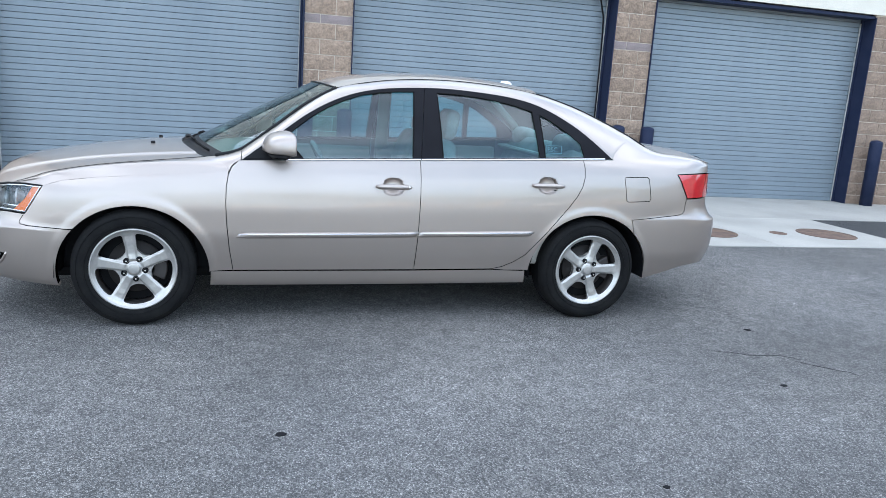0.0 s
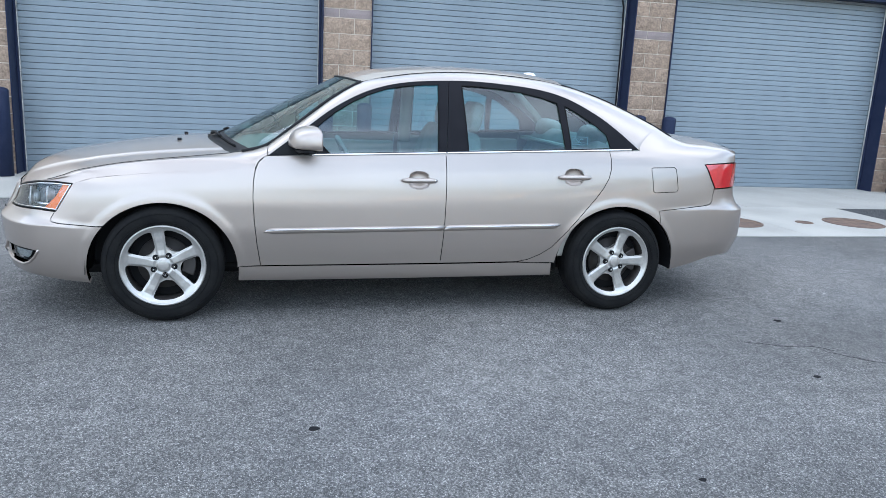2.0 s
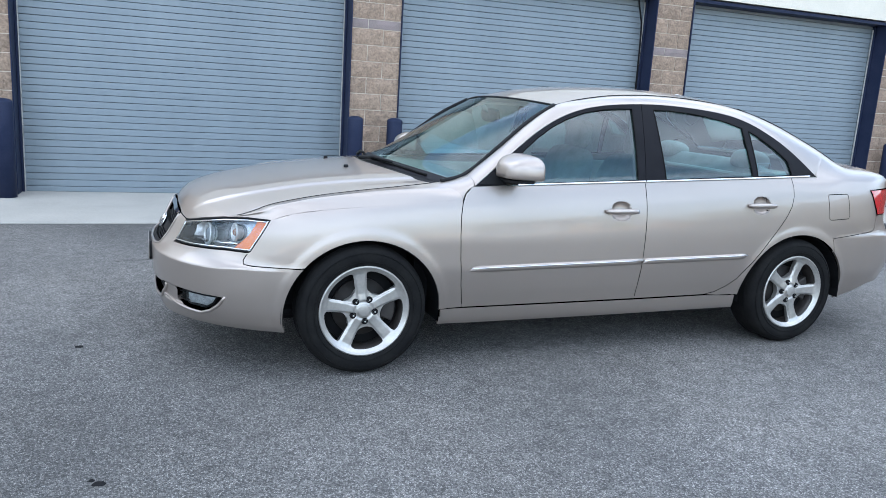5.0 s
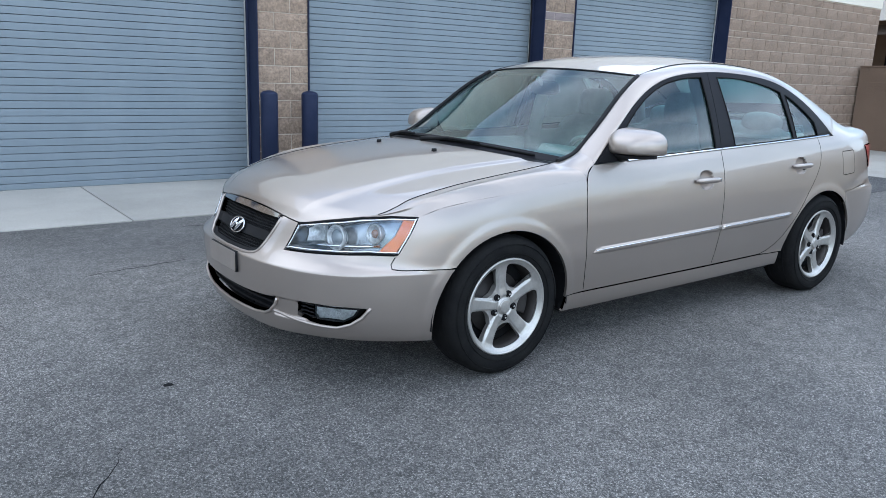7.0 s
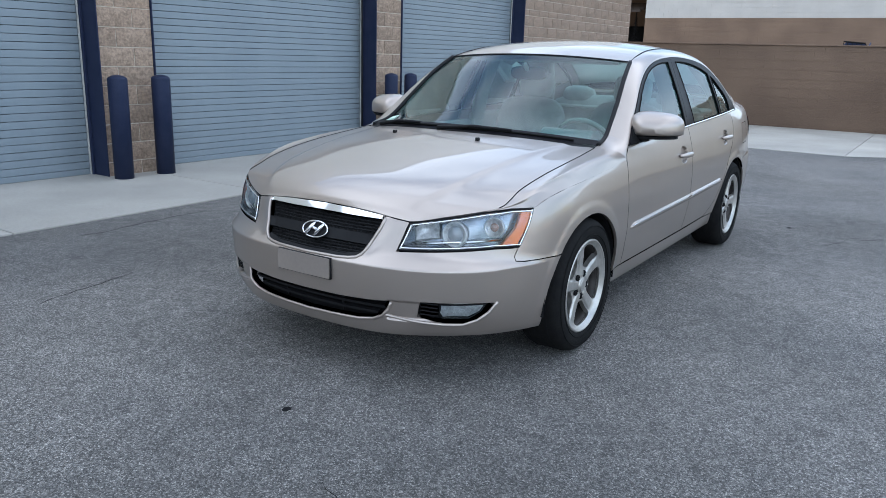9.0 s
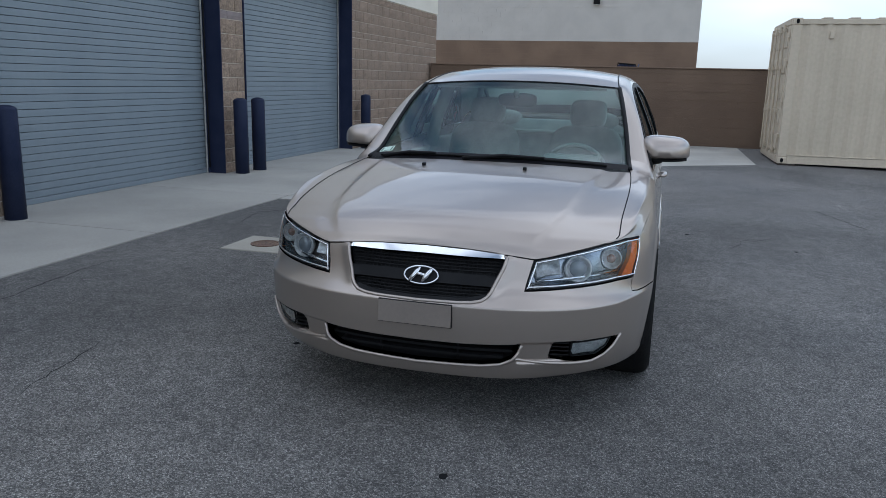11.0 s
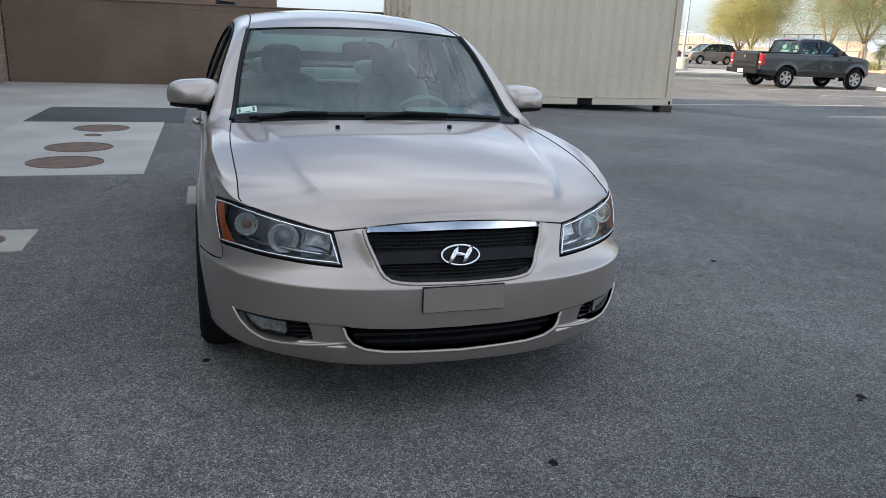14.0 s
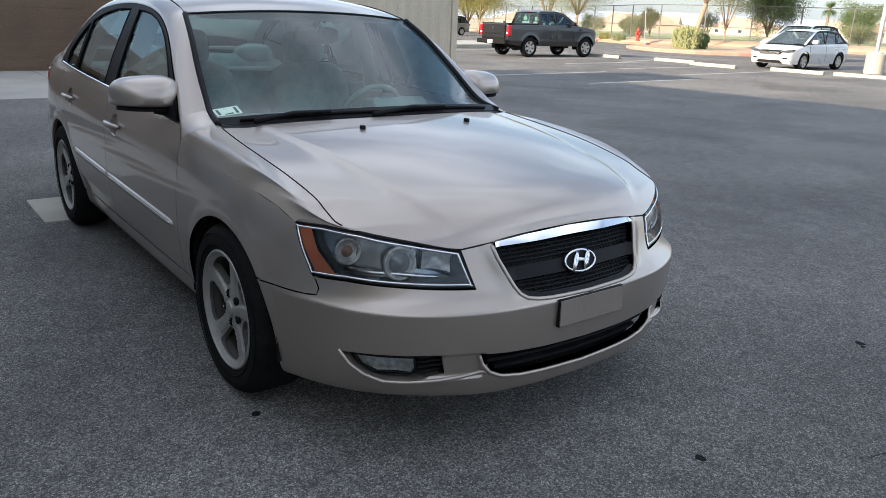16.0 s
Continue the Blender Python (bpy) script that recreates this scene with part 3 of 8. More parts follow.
def add_box_fast(bm, x0, x1, y0, y1, z0, z1):
    vs = [bm.verts.new((x, y, z)) for z in (z0, z1) for y in (y0, y1) for x in (x0, x1)]
    for f in ((0, 2, 3, 1), (4, 5, 7, 6), (0, 1, 5, 4), (2, 6, 7, 3), (0, 4, 6, 2), (1, 3, 7, 5)):
        bm.faces.new([vs[i] for i in f])


WEST = pose(13.8, 4.90, 0, 0, 0, -90)
low_wall = block_wall("wall_low", "brown painted low block wall", 15.0, -0.15, 1.77, "brown_block", "brown_joint", WEST)
part("cap", box(0, 15, -0.02, 0.22, 1.77, 1.80, 0.005), "brown_block", low_wall)
WHITE = pose(29.0, 9.76, 0, 0, 0, -90)
block_wall("wall_white", "far block building, brown band below", 11.8, -0.2, 3.15, "brown_block", "brown_joint", WHITE)
upper = block_wall("wall_white_upper", "white painted block above the brown band", 11.8, 3.15, 6.2, "white_block", "white_block", WHITE)
block_wall("wall_lintel", "white painted block over an open bay", 5.19, 3.95, 6.2, "white_block", "white_block", pose(29.0, 14.96, 0, 0, 0, -90))
block_wall("wall_beyond", "white and brown block past the open bay", 6.0, -0.2, 6.2, "white_block", "white_block", pose(29.0, 21.3, 0, 0, 0, -90))
recess = tagged(new("open_bay"), "dim open bay in the far building", "bay", kind="structure")
part("back", box(34.0, 34.2, 9.0, 17, -0.2, 6.0), "brown_block", recess)
part("side", box(29.3, 34.0, 9.56, 9.71, -0.2, 6.0), "brown_block", recess)
part("side", box(29.3, 34.0, 15.4, 15.6, -0.2, 6.0), "brown_block", recess)
for k in range(4):
    part("beam", box(29.25 + k * 0.5, 29.35 + k * 0.5, 10.1, 15.3, 3.42 + k * 0.13, 3.52 + k * 0.13), "timber", recess)
part("dark_panel", box(33.85, 33.98, 10.9, 13.4, 1.2, 3.0, 0.03), "dark", recess, "dark framed opening at the back")
part("deck", box(29.3, 34.2, 9.0, 17, 6.0, 6.2), "white_block", recess)
tagged(part("wall_white_side", box(29.2, 44, -1.75, -1.55, -0.2, 6.2), "white_block"), "white painted block side wall", "wall", kind="structure")
tagged(part("roof_white", box(29.2, 44, -1.7, 9.0, 6.0, 6.2), "white_block"), "flat roof of the white building", "roof", kind="structure")
hang = thing("hanging_plant", "plant hanging in the open bay, painted as a dark silhouette", "plant")
# stem and leaves take the near-black gap colour, painting a shaded silhouette
part("stem", add_tube(bmesh.new(), [(30.6, 10.75, 3.5), (30.6, 10.75, 2.3)], 0.03, 6), "dark", hang)
lf = bmesh.new()
for k in range(60):
    z = 3.3 - 1.3 * k / 60
    a = k * 2.4
    r = 0.08 + 0.22 * (k / 60)
    q = Vector((30.6, 10.75, z))
    tip = q + Vector((r * math.cos(a), r * math.sin(a), -0.10))
    lf.faces.new([lf.verts.new(q), lf.verts.new((q + tip) / 2 + Vector((0, 0, 0.05))), lf.verts.new(tip)])
part("foliage", lf, "dark", hang)

rack = thing("equipment_rack", "dark slatted rack showing above the brown wall", "rack", at=pose(0, 0, -0.10))
for yy in (-0.02, 0.22, 0.46):
    part("bar", add_tube(bmesh.new(), [(18.6, yy, -0.3), (18.6, yy, 1.90), (18.9, yy - 0.04, 2.08)], 0.02, 6), "navy", rack)
part("panel", prism([(-0.08, 1.90), (0.62, 1.93), (0.50, 2.09), (0.05, 2.05)], 18.72, 18.76, "X", 0.005), "navy", rack, "dark slatted panel")
part("rail", add_tube(bmesh.new(), [(18.5, -0.12, 1.93), (18.5, 0.66, 1.95)], 0.025, 6), "dark", rack)
part("rail", add_tube(bmesh.new(), [(18.5, 0.02, 2.06), (18.5, 0.54, 2.10)], 0.022, 6), "dark", rack)
for k in range(6):
    part("spindle", add_tube(bmesh.new(), [(18.5, -0.06 + 0.12 * k, 1.93), (18.5, 0.04 + 0.10 * k, 2.07)], 0.012, 5), "dark", rack)
wall_lamp = thing("wall_lamp", "small dark box lamp high on the white wall", "wall lamp")
part("housing", box(28.80, 28.995, 2.08, 2.34, 4.66, 4.92, 0.03), "dark", wall_lamp)
part("lens", box(28.82, 28.97, 2.11, 2.31, 4.64, 4.66), "line", wall_lamp)


# ---------- shipping container ----------
def shipping_container(at):
    """Local: x along the long side, y into the depth, z up; the seen side is y = 0."""
    L, W, H = 6.06, 2.44, 2.59
    c = thing("shipping_container", "beige steel shipping container on timber blocks", "shipping container", at=at)
    corr = bmesh.new()
    x, pts = 0.16, []
    while x < L - 0.16:
        pts += [(x, 0.034), (x + 0.07, 0.034), (x + 0.14, 0.012), (x + 0.21, 0.012)]
        x += 0.278
    pts = [p for p in pts if p[0] < L - 0.15] + [(L - 0.15, 0.045)]
    lo = [corr.verts.new((a, b, 0.16)) for a, b in pts]
    hi = [corr.verts.new((a, b, H - 0.1)) for a, b in pts]
    for i in range(len(pts) - 1):
        corr.faces.new((lo[i], lo[i + 1], hi[i + 1], hi[i]))
    part("side_panel", corr, "container", c)
    back = bmesh.new()
    add_box(back, 0.1, L - 0.1, W - 0.05, W - 0.02, 0.1, H - 0.05)
    add_box(back, L - 0.06, L - 0.03, 0.05, W - 0.05, 0.1, H - 0.05)
    part("back_panel", back, "container", c)
    part("roof_panel", box(0.05, L - 0.05, 0.03, W - 0.03, H - 0.05, H - 0.02), "container", c)
    part("floor_panel", box(0.05, L - 0.05, 0.03, W - 0.03, 0.1, 0.16), "timber", c)
    part("top_rail", box(0.16, L - 0.16, 0, 0.07, H - 0.11, H - 0.02, 0.006), "container", c)
    for i in range(12):
        part("roof_bow", box(0.5 + i * 0.44, 0.66 + i * 0.44, 0.06, W - 0.06, H - 0.02, H + 0.012, 0.008), "container", c)
    rails = bmesh.new()
    for a, b in ((0.16, 1.98), (2.34, 3.72), (4.08, L - 0.16)):
        add_box(rails, a, b, -0.005, 0.06, 0.0, 0.16, 0.005)
    add_box(rails, 0.16, L - 0.16, -0.005, 0.06, 0.135, 0.165, 0.004)
    part("bottom_rail", rails, "container", c)
    for a in (1.98, 3.72):
        part("fork_pocket", box(a, a + 0.36, 0.03, W - 0.05, 0.0, 0.13), "dark", c)
    for a in (0.0, L - 0.16):
        for b in (0.0, W - 0.16):
            part("corner_post", box(a, a + 0.16, b, b + 0.16, 0.118, H - 0.118, 0.01), "container", c)
            for z in (0.0, H - 0.118):
                cast = part("corner_casting", box(a - 0.004, a + 0.164, b - 0.006, b + 0.166, z, z + 0.118, 0.012), "container", c)
                if b == 0.0:
                    part("slot", prism([(a + 0.08 + 0.028 * math.cos(q), z + 0.059 + 0.042 * math.sin(q)) for q in [k * math.pi / 6 for k in range(12)]], -0.010, -0.0065, "Y"), "dark", cast)
    for a in (0.62, 5.40):
        part("vent", box(a, a + 0.085, -0.02, 0.03, H - 0.36, H - 0.22, 0.012), "container", c)
    # the door end, at x = 0
    for k, (y0, y1) in enumerate(((0.17, 1.215), (1.225, 2.27))):
        leaf = bmesh.new()
        add_box(leaf, -0.01, 0.04, y0, y1, 0.16, H - 0.12, 0.008)
        for j in range(5):
            add_box(leaf, -0.03, 0.0, y0 + 0.06, y1 - 0.06, 0.24 + j * 0.46, 0.52 + j * 0.46, 0.012)
        door = part("door_leaf", leaf, "container", c)
        for f in (0.27, 0.73):
            y = y0 + f * (y1 - y0)
            rod = bmesh.new()
            add_tube(rod, [(-0.065, y, 0.14), (-0.065, y, H - 0.1)], 0.019, 8)
            for z in (0.2, 0.9, 1.7, H - 0.22):
                add_box(rod, -0.085, -0.02, y - 0.045, y + 0.045, z, z + 0.07, 0.006)
            part("lock_rod", rod, "container", door)
        for z in (0.45, 1.1, 1.75, 2.25):
            y = y0 if k == 0 else y1
            part("hinge", box(-0.035, 0.0, y - 0.07, y + 0.02, z, z + 0.09, 0.008), "container", door)
    part("door_sill", box(-0.015, 0.12, 0.16, W - 0.16, 0.0, 0.15, 0.01), "container", c)
    part("door_header", box(-0.015, 0.12, 0.16, W - 0.16, H - 0.115, H, 0.01), "container", c)
    for a in (0.02, L - 0.3):
        for b in (-0.02, W - 0.30):
            part("timber_block", box(a, a + 0.30, b, b + 0.32, -0.16 if a > 1 else -0.07, -0.001, 0.008), "timber", c)
    return c


shipping_container(pose(10.11, -2.975, 0.03, 0, 0, -89.8))

# ---------- the sedan: body surfaces ----------
def paint_material(name, base, metal, rough):
    m = surface(name, base, tuple(v * 0.97 for v in base), scale=2.5, rough=rough, metal=metal, fine=0.05, bump_scale=900, coat=0.85, rough_var=0.03)
    return m


M["paint"] = paint_material("champagne_metallic_paint", (0.378, 0.325, 0.288), 0.82, 0.405)
M["plastic"] = surface("black_trim_plastic", (0.010, 0.010, 0.011), (0.014, 0.014, 0.015), scale=9, rough=0.5, fine=0.1)
M["gloss_black"] = surface("dark_pillar_film", (0.007, 0.0065, 0.0085), (0.010, 0.0095, 0.012), scale=6, rough=0.42)
M["rubber"] = surface("tyre_rubber", (0.007, 0.007, 0.0075), (0.012, 0.0118, 0.0115), scale=11, rough=0.8, bump=0.15, fine=0.15)
M["chrome"] = surface("chrome", (0.66, 0.67, 0.69), (0.62, 0.63, 0.65), rough=0.08, metal=1.0, rough_var=0.03)
M["alloy"] = surface("silver_alloy", (0.46, 0.44, 0.415), (0.39, 0.375, 0.35), scale=18, rough=0.34, metal=0.65, fine=0.06)
# brake iron, also used to paint the shade inside the sedan's rims
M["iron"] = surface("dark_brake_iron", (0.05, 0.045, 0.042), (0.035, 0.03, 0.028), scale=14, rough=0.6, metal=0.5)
M["glass"] = glass_material("green_tinted_glass", (0.43, 0.72, 0.76), veil=0.010, ior=1.85)
M["screen_glass"] = glass_material("windscreen_glass", (0.66, 0.95, 0.93), veil=0.024, ior=1.55)
M["rear_glass"] = glass_material("rear_window_glass", (0.74, 0.94, 0.95), veil=0.012, ior=1.55)
M["lens"] = glass_material("clear_lens", (0.92, 0.95, 0.97), veil=0.006, ior=1.55)
M["reflector"] = surface("lamp_reflector", (0.80, 0.81, 0.82), rough=0.14, metal=1.0, scale=30, rough_var=0.08)
M["soft_chrome"] = surface("satin_reflector", (0.78, 0.78, 0.77), (0.45, 0.45, 0.45), scale=55, rough=0.3, metal=0.35, coat=0.6)
M["lamp_bowl"] = surface("lamp_bowl", (0.30, 0.33, 0.37), (0.13, 0.145, 0.165), scale=14, rough=0.2, metal=0.8)
M["lens_dark"] = surface("projector_lens", (0.21, 0.24, 0.265), (0.15, 0.17, 0.19), scale=30, rough=0.08, coat=1.0)
M["lens_grey"] = surface("frosted_lens", (0.50, 0.47, 0.43), (0.42, 0.40, 0.38), scale=60, rough=0.2, coat=0.8)
M["bulb_brown"] = surface("tinted_bulb_glass", (0.30, 0.17, 0.12), (0.24, 0.13, 0.09), scale=60, rough=0.2, coat=0.8)
M["amber"] = surface("amber_lens", (0.76, 0.19, 0.035), (0.66, 0.15, 0.025), scale=30, rough=0.25, coat=0.8)
M["tail_red"] = surface("red_lamp_lens", (0.50, 0.012, 0.02), (0.40, 0.008, 0.015), scale=20, rough=0.15, coat=1.0)
M["cloth"] = surface("beige_grey_cloth", (0.40, 0.385, 0.345), (0.34, 0.325, 0.29), scale=12, rough=0.9, bump=0.1, fine=0.08)
M["cabin"] = surface("beige_cabin_plastic", (0.42, 0.395, 0.34), (0.36, 0.34, 0.295), scale=5, rough=0.7)
M["dash"] = surface("dark_dash_top", (0.22, 0.215, 0.19), (0.19, 0.185, 0.165), scale=5, rough=0.6)
M["sticker"] = surface("pale_green_sticker", (0.55, 0.70, 0.60), (0.50, 0.66, 0.56), scale=40, rough=0.5)
M["plate_plastic"] = surface("plate_plastic", (0.212, 0.180, 0.157), (0.195, 0.165, 0.145), scale=8, rough=0.42, coat=0.2, fine=0.04)
M["ink"] = surface("dark_ink", (0.06, 0.12, 0.10), rough=0.6)
M["faint_print"] = surface("faint_print", (0.42, 0.46, 0.46), rough=0.6)
M["white_ink"] = surface("white_print", (0.75, 0.76, 0.76), rough=0.6)

for key in ("plastic", "gloss_black", "rubber", "dark", "navy"):
    M[key].node_tree.nodes["Principled BSDF"].inputs["Specular IOR Level"].default_value = 0.10
sedan = thing("sedan", "champagne metallic four-door sedan parked on the asphalt", "car")


def spline(points, n):
    """Catmull-Rom through points, n steps to each span."""
    p = [np.array(q, float) for q in points]
    p = [2 * p[0] - p[1]] + p + [2 * p[-1] - p[-2]]
    out = []
    for i in range(1, len(p) - 2):
        a, b, c, d = p[i - 1:i + 3]
        for k in range(n):
            t = k / n
            out.append(0.5 * (2 * b + (c - a) * t + (2 * a - 5 * b + 4 * c - d) * t * t + (3 * b - a - 3 * c + d) * t ** 3))
    out.append(p[-2])
    return out


# plan of the right half, from the middle of the nose to the middle of the tail
PLAN = spline([(-2.335, 0.0), (-2.327, 0.20), (-2.290, 0.41), (-2.205, 0.60), (-2.085, 0.745), (-1.94, 0.835), (-1.76, 0.890), (-1.5, 0.908), (-1.0, 0.913),
               (0.0, 0.916), (0.9, 0.915), (1.45, 0.909), (1.75, 0.897), (2.02, 0.866), (2.235, 0.795), (2.385, 0.66), (2.465, 0.46), (2.49, 0.22), (2.495, 0.0)], 40)
PLAN = np.array(PLAN)
ARC = np.concatenate(([0], np.cumsum(np.hypot(*np.diff(PLAN, axis=0).T))))
U_END = ARC[-1]
TANG = np.gradient(PLAN, axis=0)
TANG /= np.hypot(TANG[:, 0], TANG[:, 1])[:, None]
MID = int(np.argmax(PLAN[:, 1]))


def u_x(x):
    """Arc place of a plan x."""
    return float(np.interp(x, PLAN[:, 0], ARC))


def u_y(y):
    """Arc place of a plan y on the nose."""
    return float(np.interp(y, PLAN[:MID, 1], ARC[:MID]))


def v_y(y):
    """Arc place from the middle of the tail."""
    return float(U_END - np.interp(y, PLAN[:MID - 1:-1, 1], ARC[:MID - 1:-1]))


# how far the body lies inside the plan, by height, at stations round it
STATIONS = [
    (0.0, [(.17, .08), (.20, .055), (.24, .033), (.30, .018), (.38, .006), (.49, 0), (.532, .000), (.540, .007), (.578, .040), (.63, .072), (.71, .128), (.76, .165)]),
    (u_y(.40), [(.17, .08), (.20, .06), (.24, .036), (.30, .020), (.38, .008), (.49, .001), (.530, .000), (.537, .008), (.575, .048), (.61, .070), (.70, .107), (.76, .14)]),
    (u_y(.60), [(.17, .10), (.20, .08), (.25, .04), (.32, .015), (.42, .005), (.5, .001), (.528, .000), (.535, .008), (.570, .040), (.61, .060), (.70, .090), (.76, .115)]),
    (u_y(.745), [(.18, .09), (.21, .07), (.26, .035), (.34, .012), (.45, .003), (.50, .001), (.530, .000), (.537, .007), (.570, .030), (.61, .043), (.70, .062), (.765, .088), (.8, .11)]),
    (u_y(.84), [(.18, .08), (.21, .06), (.26, .03), (.34, .01), (.45, .001), (.536, .000), (.543, .006), (.57, .018), (.62, .027), (.70, .040), (.765, .060), (.82, .085)]),
    (u_x(-1.72), [(.18, .07), (.26, .025), (.4, .008), (.5, .001), (.545, .001), (.556, .003), (.6, .006), (.70, .017), (.76, .033), (.80, .050), (.84, .075)]),
    (u_x(-1.35), [(.18, .07), (.3, .03), (.45, .004), (.55, 0), (.65, .002), (.74, .010), (.80, .024), (.83, .034), (.88, .06)]),
    (u_x(-.85), [(.18, .09), (.25, .050), (.30, .038), (.33, .033), (.42, .017), (.55, .003), (.65, .003), (.75, .011), (.83, .025), (.88, .040), (.94, .060), (1.0, .085)]),
    (u_x(.2), [(.18, .09), (.25, .049), (.305, .036), (.335, .031), (.42, .015), (.56, .0), (.66, .001), (.77, .008), (.86, .023), (.92, .040), (.985, .062), (1.05, .087)]),
    (u_x(1.0), [(.18, .09), (.25, .049), (.315, .036), (.345, .031), (.43, .014), (.57, .0), (.67, .001), (.78, .007), (.88, .020), (.95, .038), (1.015, .060), (1.08, .085)]),
    (u_x(1.6), [(.18, .07), (.3, .03), (.45, .004), (.6, 0), (.72, .003), (.85, .012), (.93, .027), (.99, .047), (1.04, .075)]),
    (u_x(2.0), [(.2, .09), (.25, .06), (.33, .03), (.45, .004), (.6, 0), (.665, .002), (.69, .012), (.80, .022), (.93, .042), (1.0, .068), (1.06, .10)]),
    (u_x(2.385), [(.24, .10), (.28, .07), (.36, .015), (.48, -.022), (.60, -.026), (.645, -.020), (.67, .010), (.75, .046), (.80, .052), (.95, .055), (1.0, .062), (1.08, .10)]),
    (U_END, [(.24, .10), (.28, .07), (.36, .01), (.48, -.030), (.60, -.034), (.645, -.028), (.67, .010), (.75, .046), (.80, .052), (.95, .050), (1.0, .062), (1.05, .085), (1.08, .105)]),
]
Z_KEYS = np.arange(0.15, 1.121, 0.004)


def pchip(xs, ys, at):
    xs, ys = np.array(xs, float), np.array(ys, float)
    h, d = np.diff(xs), np.diff(ys) / np.diff(xs)
    m = np.zeros(len(xs))
    for i in range(1, len(xs) - 1):
        if d[i - 1] * d[i] > 0:
            a, b = 2 * h[i] + h[i - 1], h[i] + 2 * h[i - 1]
            m[i] = (a + b) / (a / d[i - 1] + b / d[i])
    m[0], m[-1] = d[0], d[-1]
    i = np.clip(np.searchsorted(xs, at) - 1, 0, len(h) - 1)
    t = (at - xs[i]) / h[i]
    return (ys[i] * (1 + 2 * t) * (1 - t) ** 2 + m[i] * h[i] * t * (1 - t) ** 2 + ys[i + 1] * t * t * (3 - 2 * t) + m[i + 1] * h[i] * t * t * (t - 1))


ST_U = np.array([s[0] for s in STATIONS])
# height by which the bumper ridge lies over or under its mean at each station
RISE = np.array([0.002, 0.0, -0.002, 0.0, 0.006] + [0.0] * (len(STATIONS) - 8) + [0.010, -0.010, -0.010])
ST_D = np.array([pchip([q[0] - e for q in s[1]], [q[1] for q in s[1]], Z_KEYS) for s, e in zip(STATIONS, RISE)])
FINE_U = np.linspace(0, U_END, 400)
INSET = np.array([pchip(ST_U, ST_D[:, j], FINE_U) for j in range(len(Z_KEYS))])
# soften the table along the body so that reflections run smoothly
for _ in range(10):
    INSET[:, 1:-1] = (INSET[:, :-2] + 2 * INSET[:, 1:-1] + INSET[:, 2:]) / 4
RISE_U = pchip(ST_U, RISE, FINE_U)
INSET = np.array([np.interp(Z_KEYS - RISE_U[i], Z_KEYS, INSET[:, i]) for i in range(400)]).T
WHEELS = (-1.365, 1.365)


def body(u, z, out=0.0):
    """A point of the body side: u round the plan (negative on the left), z up, out metres proud."""
    s = -1.0 if u < 0 else 1.0
    a = min(abs(u), U_END)
    j = min(max((z - Z_KEYS[0]) / 0.004, 0), len(Z_KEYS) - 1.001)
    i = min(a / U_END * 399, 398.999)
    j0, i0 = int(j), int(i)
    fj, fi = j - j0, i - i0
    d = (INSET[j0, i0] * (1 - fi) + INSET[j0, i0 + 1] * fi) * (1 - fj) + (INSET[j0 + 1, i0] * (1 - fi) + INSET[j0 + 1, i0 + 1] * fi) * fj
    x, y = np.interp(a, ARC, PLAN[:, 0]), np.interp(a, ARC, PLAN[:, 1])
    tx, ty = np.interp(a, ARC, TANG[:, 0]), np.interp(a, ARC, TANG[:, 1])
    for xw in WHEELS:
        r = math.hypot(x - xw, (z - 0.305) * 1.03)
        if r < 0.47:
            q = max(0.0, min(1.0, (0.47 - r) / 0.085))
            k = max(0.0, min(1.0, (0.452 - r) / 0.036))
            d -= 0.003 * q * q * (3 - 2 * q) + 0.003 * k * k * (3 - 2 * k)
    if x < -2.0 and z < 0.40:
        # shallow channel that joins fog lamp and lower intake
        d += 0.014 * smooth_step((z - 0.298) / 0.016) * smooth_step((0.392 - z) / 0.010) * smooth_step((y - 0.405) / 0.02) * smooth_step((0.60 - y) / 0.03)
    if x < -2.1 and 0.54 < z < 0.735:
        # flared border beside the grille, hollow towards the lamp
        q = y - float(np.interp(z, (0.54, 0.585, 0.622, 0.675, 0.72), (0.29, 0.30, 0.319, 0.348, 0.365)))
        d -= 0.011 * smooth_step((z - 0.545) / 0.04) * smooth_step((0.733 - z) / 0.03) * smooth_step((q + 0.03) / 0.03) * math.exp(-(max(q, 0.0) / 0.036) ** 2)
    d -= out
    return Vector((x + ty * d, s * (y - tx * d), z))


def belt(x):
    return 0.943 + (x + 0.8) * 0.0425


def pane(x, z, s, out=0.0):
    """A point of the side glazing."""
    zb = belt(x)
    yb = abs(body(u_x(x), zb).y)
    q = max(0.0, (z - zb) / 0.44)
    y = yb - 0.004 - 0.185 * q ** 1.18 - 0.03 * smooth_step((-x - 0.45) / 0.5) * min(1, q * 3)
    return Vector((x, s * (y + out), z))


